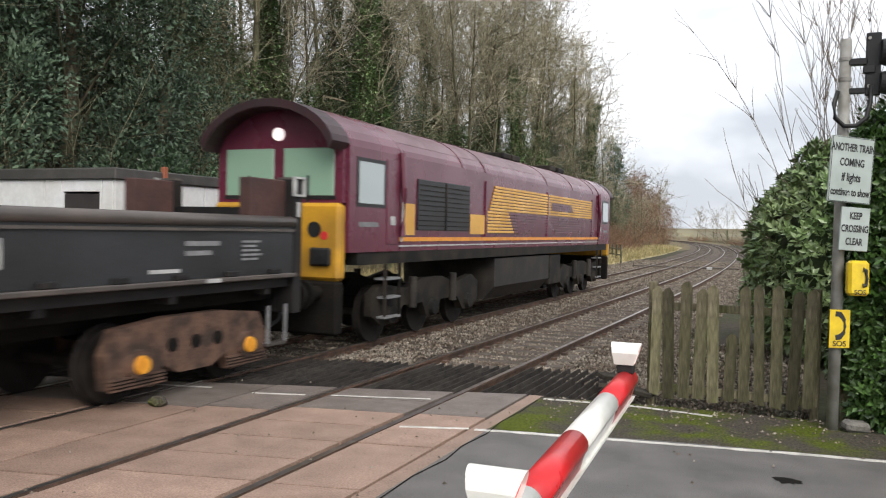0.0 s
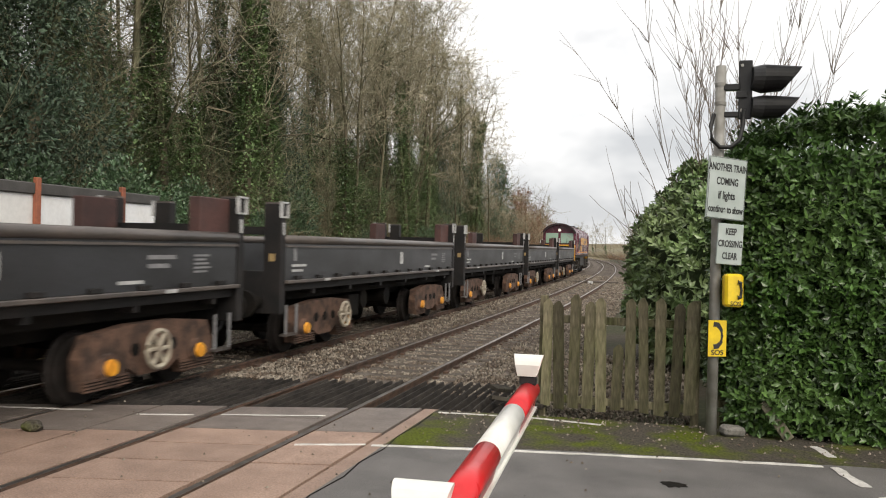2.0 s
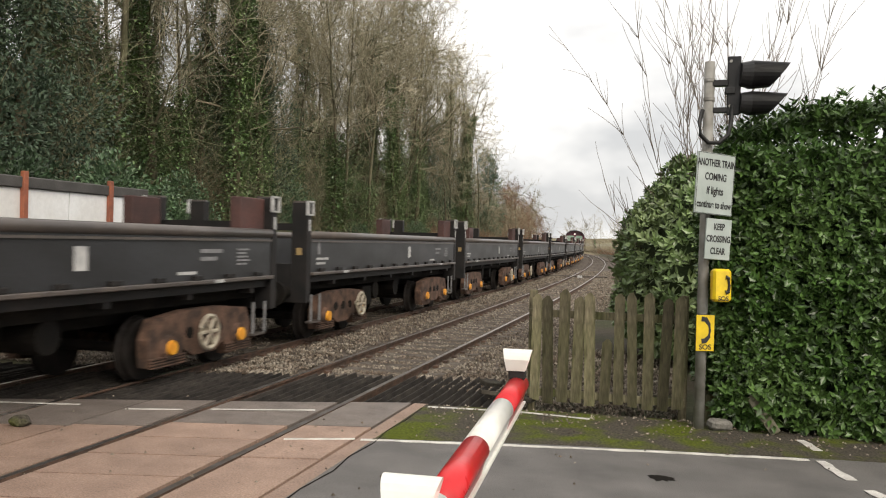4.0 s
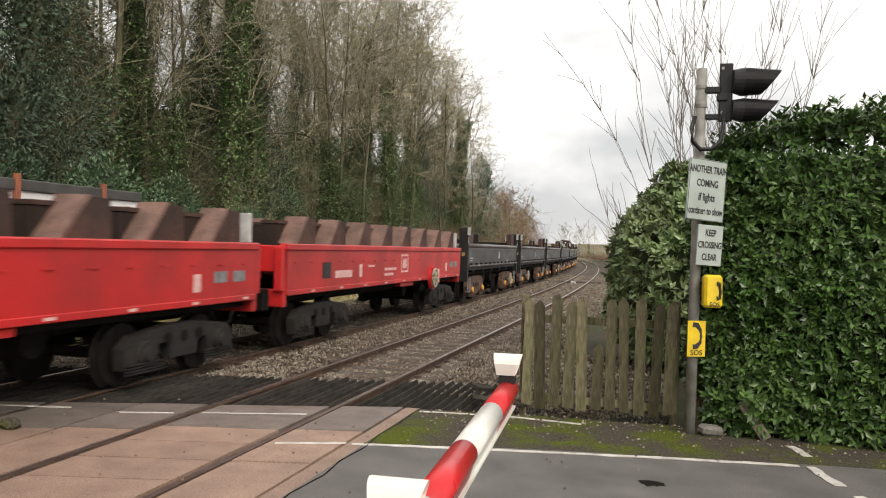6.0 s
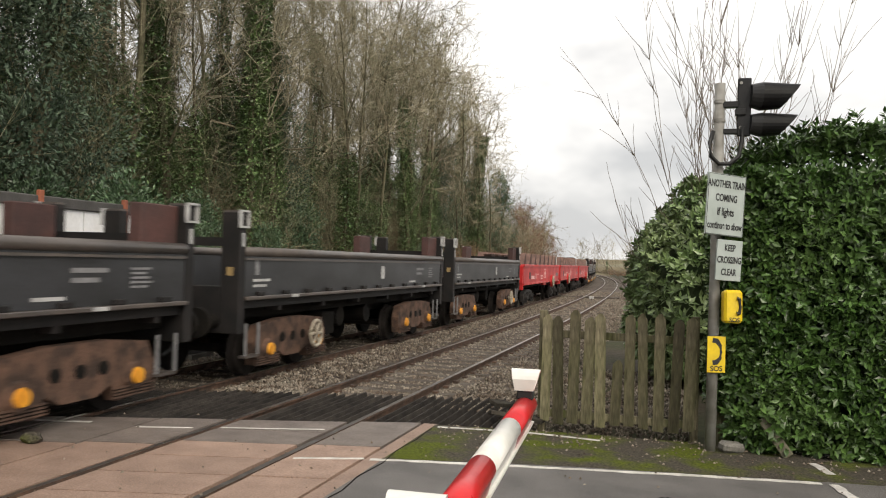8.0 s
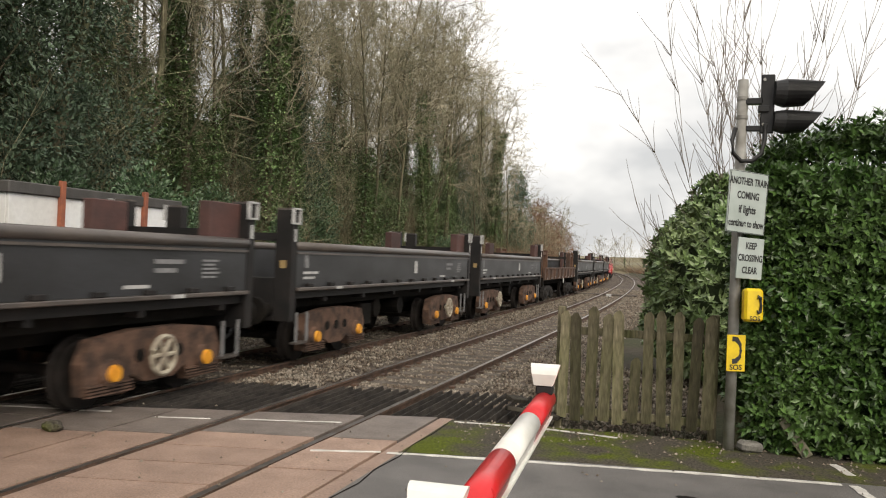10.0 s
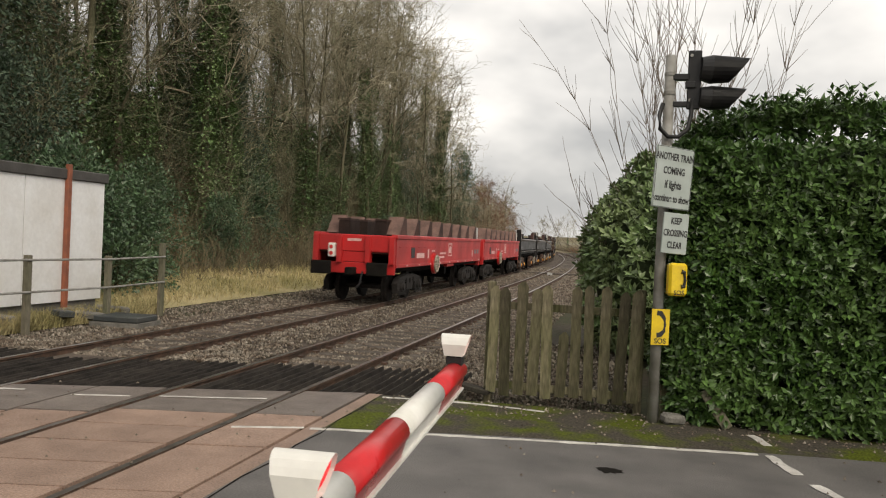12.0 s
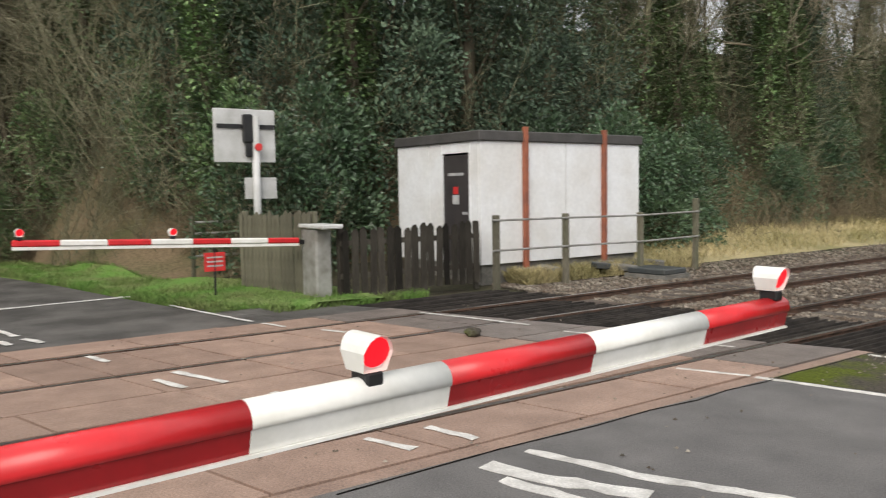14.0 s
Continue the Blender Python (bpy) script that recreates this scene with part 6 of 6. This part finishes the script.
edge_tree = bare_tree("thorn_tree", 28, 17, 0.14, "low rust-brown leafless tree beside the line", 18, 0.85, 0.08, twigs=6, thick=1.6, trunk_sides=5, twig_mat=TWIG_RED)
ivy_tree = bare_tree("ivy_tree", 21, 17, 0.22, "tall tree trunk thickly clad in dark green ivy", 14, 0.55, 0.3, ivy=20)
yew = evergreen("yew_tree", 31, 12, 6.0, 17000, CONIFER, "dark green evergreen tree before the wood", 0.17)
ivy_bush = evergreen("ivy_bush", 33, 4.5, 3.2, 3600, IVY, "ivy-grown green bush at the wood's edge", 0.15, group="evergreen bushes")
holly = evergreen("holly_bush", 32, 3.2, 3.4, 6000, HOLLY, "dark glossy evergreen bush at the foot of the wood", 0.13, group="evergreen bushes")
SCRUB = mat("scrub_twig", (0.19, 0.155, 0.1), (0.12, 0.105, 0.066), 0.9, scale=0.5, fine=5, bump=0, per_object=0.3, per_island=0.3, spec=0.2)
scrub = [thicket("bramble", 41, 1.9, 2.6, 90, SCRUB, "tangled brown leafless scrub at the wood's edge", 0.013, 6),
         thicket("bramble", 42, 1.7, 3.2, 85, TWIG_RED, "tangled rust-brown leafless scrub at the wood's edge", 0.013, 6)]
hazel = thicket("hazel", 43, 2.1, 6.5, 46, HAZEL, "tall thin leafless hazel stems under the trees", 0.011, 8)
wood_rng = random.Random(404)
used = set()


def plant(ob, x, y, s, lean=3):
    stand(ob, x, y, s, first=ob.name not in used, rng=wood_rng, lean=lean)
    used.add(ob.name)


# the wood along the far side of the line, row behind row
for row, (off, gap) in enumerate(((-13.6, 4.4), (-16.2, 4.0), (-19.5, 4.0), (-23.5, 4.4), (-28, 5.6), (-33.5, 6.0), (-38.5, 5.0))):
    s = -24 + wood_rng.uniform(0, 3)
    while s < (94 - row * 2 if row < 6 else 60):
        o = off + wood_rng.uniform(-1.3, 1.3)
        p = along(s, o)[0]
        near_hut = (-12 < o and 9 < s < 19) or (o > -21 and -8 < s < 5.5) or (o > -15.5 and -8 < s < 6.5) or (s < 23 and o > -15 and s > 17)
        k = wood_rng.random()
        size = wood_rng.uniform(0.82, 1.12) * (1.0 if s < 45 else 0.95 if s < 85 else 1.02)
        if not near_hut:
            plant(ivy_tree if k < (0.42 if row < 2 else 0.22) and row < 4 else kinds[wood_rng.randrange(6)] if row < 3 and s < 90 else back_kinds[wood_rng.randrange(3)], p.x, p.y, size)
        s += gap * wood_rng.uniform(0.6, 1.4)
# tall thin understorey between the trunks
s = -16
while s < 128:
    for o in (-15.6, -18.2, -21.5, -26):
        if not (-8 < s < 6.5 and o > -22):
            p = along(s + wood_rng.uniform(-1.4, 1.4), o + wood_rng.uniform(-.9, .9))[0]
            k = wood_rng.random()
            plant(ivy_bush if k < 0.2 else hazel, p.x, p.y, wood_rng.uniform(0.7, 1.3) if k < 0.2 else wood_rng.uniform(0.8, 1.4), 6)
    s += wood_rng.uniform(2.6, 4.2) * (1 if s < 60 else 1.4)
for k in range(14):
    plant((scrub[0], ivy_bush)[k % 3 == 0], -20.6 - 0.8 * wood_rng.random(), -2.5 + 0.75 * k, wood_rng.uniform(0.5, 0.75), 5)
for k in range(22):
    plant((scrub[0], hazel, ivy_bush, scrub[0])[k % 4], -21.6 - 2.2 * wood_rng.random(), -7.5 + 0.75 * k + wood_rng.uniform(-.4, .4), wood_rng.uniform(0.8, 1.2), 5)
# the wood closes behind the bend of the far road
for k in range(30):
    y = -7 + 0.62 * k
    plant((kinds[1], scrub[0], ivy_tree, hazel, kinds[3], ivy_bush)[k % 6], -23.5 - 4.5 * wood_rng.random(), y, wood_rng.uniform(0.75, 1.05), 4)
for k in range(16):
    x = -11.5 - 0.62 * k
    plant((scrub[0], hazel, ivy_bush, scrub[0])[k % 4], x, 7.3 + 0.4 * wood_rng.random() + max(0, x + 15) * 0.4, wood_rng.uniform(0.6, 0.95), 5)
# lower wood further up the line
s = 93
while s < 330:
    for o in (-12, -16, -21):
        p = along(s + wood_rng.uniform(-2, 2), o + wood_rng.uniform(-1.5, 1.5))[0]
        plant(edge_tree if wood_rng.random() < 0.6 else back_kinds[wood_rng.randrange(3)], p.x, p.y, wood_rng.uniform(0.42, 0.58))
    s += wood_rng.uniform(3.5, 5.5) if s < 200 else wood_rng.uniform(6, 9)
for s, o, k in ((9.5, -17.5, 1.15), (13.0, -14.5, 1.1), (16.6, -14.2, 1.1), (19.4, -13.9, 1.0), (-13, -14.5, 1.1), (40, -17, 0.95), (74, -15.5, 0.9), (104, -14.5, 0.95)):
    p = along(s, o)[0]
    plant(yew, p.x, p.y, k)
for s, o, k in ((18.8, -9.7, 1.15), (20.8, -9.6, 1.0), (19.5, -11.0, 1.15), (17.6, -11.6, 1.2), (23.0, -10.6, 0.7), (8.6, -11.2, 1.1), (10.4, -12.3, 1.3), (31, -12, 0.9), (46, -12.5, 0.8), (57, -12, 1.0), (27, -13, 1.1), (8.2, -14.2, 1.0), (38, -13.4, 1.2), (-12, -13.5, 1.2)):
    p = along(s, o)[0]
    plant(holly, p.x, p.y, k)
s = -22
while s < 170:
    for o in (-11.8, -13.8, -17.5):
        if not (8 < s < 18.5 and o > -12) and not (-8.5 < s < 6.5 and o > -18):
            p = along(s + wood_rng.uniform(-1, 1), o + wood_rng.uniform(-.8, .8))[0]
            plant(scrub[1 if wood_rng.random() < (0.1 if s < 60 else 0.6) else 0], p.x, p.y, wood_rng.uniform(0.75, 1.3))
    s += wood_rng.uniform(2.6, 4.0) * (1 if s < 70 else 1.6)
# scrub and hedges on the near side of the line, up towards the bend
s = 34
while s < 330:
    o = 6.5 + wood_rng.uniform(-.7, 1.5) + max(0, (s - 120)) * 0.01
    p = along(s, o)[0]
    plant(scrub[wood_rng.randrange(2)], p.x, p.y, wood_rng.uniform(0.5, 0.8))
    s += wood_rng.uniform(2.5, 5) * (1 if s < 120 else 1.8)
# distant trees beyond the bend
for _ in range(40):
    x, y = wood_rng.uniform(-130, 60), wood_rng.uniform(330, 470)
    plant(back_kinds[wood_rng.randrange(3)], x, y, wood_rng.uniform(0.55, 0.85))
bm = bmesh.new()
far = [(x, 560 + 30 * math.sin(x * 0.01), 4 + 3 * noise.noise((x * 0.02, 3, 0)) + 3 * noise.noise((x * 0.11, 9, 0))) for x in range(-700, 701, 5)]
lo = [bm.verts.new((x, y, -2)) for x, y, z in far]
hi = [bm.verts.new((x, y + 25, z)) for x, y, z in far]
back = [bm.verts.new((x, y + 80, -2)) for x, y, z in far]
for i in range(len(far) - 1):
    bm.faces.new((lo[i], lo[i + 1], hi[i + 1], hi[i]))
    bm.faces.new((hi[i], hi[i + 1], back[i + 1], back[i]))
tagged(part("backdrop", bm, DISTANT), "pale distant line of winter woodland", "distant trees", kind="structure")


# ---- laurel hedge by the post ----
def leafy_block(name, seed, inside, sample, count, mat_, leaf, label, core):
    """A clipped evergreen mass: leaves over a core painted dark as its inner shade."""
    rng = random.Random(seed)
    t = empty(name, pose(0, 0, 0), label, "hedge")
    m = Mesher()
    for _ in range(count):
        p, out = sample(rng)
        axis = (out * 0.7 + any_way(rng) * 0.6 + Vector((0, 0, 0.35))).normalized()
        side = axis.orthogonal().normalized()
        turn = rng.uniform(0, math.tau)
        size = leaf * rng.uniform(.75, 1.15)
        # a sprig: leaves set round a short stem
        for j in range(5):
            a = turn + 2.4 * j
            ray = side * math.cos(a) + axis.cross(side) * math.sin(a)
            w = (ray * rng.uniform(.7, 1.0) + axis * rng.uniform(.35, .8)).normalized()
            m.leaf(p + axis * 0.015 * j, w, axis, size * rng.uniform(.8, 1.15), size * rng.uniform(.38, .5), 0.12)
    o = m.done("leaves", mat_, t)
    o["kind"] = "stuff"
    part("core", core, HEDGE_SHADE, t)
    return t


def hedge_top(x):
    return min(3.3 + 0.5 * (x - 5.3), 3.76) + 0.12 * noise.noise((x * 1.7, 0, 5)) if x < 7.5 else 3.76 + 0.14 * noise.noise((x * 1.7, 0, 5))


def hedge_front(x, z):
    return 10.28 - 0.05 * (x - 5.4) - 0.12 * math.sin(min(1, z / 3.6) * math.pi) + 0.1 * noise.noise((x * 1.3, z * 1.3, 2)) + (0.25 if z > 3.3 else 0)


def hedge_sample(rng):
    k = rng.random()
    if k < 0.74:
        x = 5.36 + 7.2 * rng.random() ** 1.25
        z = rng.uniform(0.02, hedge_top(x))
        return Vector((x, hedge_front(x, z) + rng.uniform(-.06, .16) - (0.12 if z < 0.5 else 0) + max(0, 5.75 - x) * 0.5, z)), Vector((0, -1, 0.25))
    if k < 0.9:
        x = rng.uniform(5.4, 12.5)
        return Vector((x, rng.uniform(10.2, 11.8), hedge_top(x) + rng.uniform(-.12, .1) + (rng.uniform(.05, .2) if rng.random() < .15 else 0))), Vector((0, -.2, 1.6))
    z = rng.uniform(0.3, 3.3)
    return Vector((5.32 + rng.uniform(-.08, .12) + 0.15 * noise.noise((z, 1, 1)), rng.uniform(10.4, 12), z)), Vector((-1, 0, .2))


# solid core added inside the leaves to carry the hedge's inner shade
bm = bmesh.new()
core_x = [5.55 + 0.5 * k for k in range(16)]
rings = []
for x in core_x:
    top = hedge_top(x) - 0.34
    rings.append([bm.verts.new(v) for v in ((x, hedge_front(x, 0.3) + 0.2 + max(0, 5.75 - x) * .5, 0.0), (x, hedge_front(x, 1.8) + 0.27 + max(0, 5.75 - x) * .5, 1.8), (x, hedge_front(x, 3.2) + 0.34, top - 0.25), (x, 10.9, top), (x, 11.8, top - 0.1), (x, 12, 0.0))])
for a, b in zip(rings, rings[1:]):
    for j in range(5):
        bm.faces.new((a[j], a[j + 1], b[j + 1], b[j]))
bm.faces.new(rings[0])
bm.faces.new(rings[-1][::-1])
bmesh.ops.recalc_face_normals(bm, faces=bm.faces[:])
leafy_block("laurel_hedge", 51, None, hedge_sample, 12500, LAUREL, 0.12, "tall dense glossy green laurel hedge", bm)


# rounder paler laurel further along, beside the line
def bush_sample(rng):
    o = any_way(rng, 0.3)
    k = 1 + 0.18 * noise.noise(o * 2.3)
    p = Vector((5.3, 17.6, 1.45)) + Vector((o.x * 1.45 * k, o.y * 2.5 * k, o.z * 2.2 * k)) + any_way(rng) * 0.1
    p.z = max(p.z, 0.15)
    return p, o


bm = bmesh.new()
bmesh.ops.create_icosphere(bm, subdivisions=3, radius=1.0, matrix=pose(5.3, 17.6, 1.45) @ Matrix.Diagonal((1.2, 2.2, 1.9, 1)))
leafy_block("laurel_bush", 52, None, bush_sample, 3600, LAUREL_PALE, 0.17, "rounded pale green laurel bush beside the railway", bm)

# thin leafless shrub rising behind the hedge
rng = random.Random(61)
shrub = empty("bare_shrub", pose(5.9, 17.4, 0), "tall leafless shrub of thin pale upright stems", "shrub")
m = Mesher()
for k in range(50):
    low = k % 4 == 3
    if low:
        d = Vector((rng.uniform(-0.9, -0.25), rng.uniform(-.4, .4), 1)).normalized()
        ln = rng.uniform(2.6, 4.2)
    else:
        d = Vector((rng.gauss(-0.01, .075), rng.gauss(0, .1), 1)).normalized()
        ln = rng.uniform(4.8, 8.6)
    pts, d = bent(rng, Vector((rng.uniform(-.8, .8), rng.uniform(-.5, .5), 0)), d, ln, 10, 0.12, -0.02 if low else 0.03)
    stem = Mesher()
    stem.limb(pts, [0.014 * (1 - 0.66 * i / 10) for i in range(11)], 4)
    stem.done("stem", TWIG_PALE, shrub)
    for _ in range(11):
        i = rng.randint(4, 9)
        q, _ = bent(rng, pts[i], ((pts[i] - pts[i - 1]).normalized() + any_way(rng) * 0.5).normalized(), rng.uniform(0.3, 1.4), 4, 0.16, 0.05)
        m.limb(q, [0.008, 0.007, 0.006, 0.005, 0.004], 3)
o = m.done("crown", TWIG_PALE, shrub)


# ---- grasses ----
def tufts(name, count, rng, place, h, mat_, label, width=0.012):
    m = Mesher()
    for _ in range(count):
        x, y = place(rng)
        p = Vector((x, y, max(height(x, y), -0.1) + 0.02))
        ln = h * rng.uniform(0.5, 1.3) * (1 + 0.012 * max(0, y - 20))
        tip = Vector((rng.gauss(0, .45), rng.gauss(0, .45), 1)).normalized() * ln
        side = any_way(rng) * (width * (1 + 0.03 * max(0, y - 15)))
        side.z = 0
        k = len(m.v)
        m.v += [p - side, p + side, p + tip * 0.6 + side * 0.7, p + tip + Vector((rng.gauss(0, .05), rng.gauss(0, .05), -0.05 * ln)), p + tip * 0.6 - side * 0.7]
        m.f += [(k, k + 1, k + 2, k + 4), (k + 4, k + 2, k + 3)]
    return tagged(m.done(name, mat_), label, "grass", kind="stuff")


def straw_place(rng):
    s = 12.2 + 110 * rng.random() ** 2.0
    lo_, hi_ = (-12.0, -6.9) if s > 18 else (-7.0, -6.3)
    p = along(s, rng.uniform(lo_, hi_) - (0.6 * rng.random() if s > 18 else 0))[0]
    return p.x, p.y


def green_place(rng):
    while True:
        x, y = rng.uniform(-20, -5.8), rng.uniform(3.0, 8.2)
        if max(5.0 + 0.18 * (x + 9.24) + 1.7, 8.4 + 0.75 * min(0, x + 8.5)) > y > 5.0 + 0.18 * (x + 9.24) + (0.6 if x > -6.4 else 0) and not (x > -6.5 and y < 6.3):
            return x, y


tufts("dry_grass", 36000, random.Random(71), straw_place, 0.34, STRAW, "pale dry winter grass beside the far track")
tufts("green_grass", 42000, random.Random(72), green_place, 0.2, GRASS, "short green grass verge before the fence")
tufts("grass_tufts", 900, random.Random(73), lambda r: (r.uniform(-6.3, -5.9), r.uniform(7.6, 9.4)), 0.2, GRASS, "small green tufts at the foot of the dark fence")

# ---- what moves ----
def motions():
    for ob, start, half in TRAIN:
        walk(ob, [(t * 0.5, ride(start + SPEED * t * 0.5, half)) for t in range(29)])


motions()
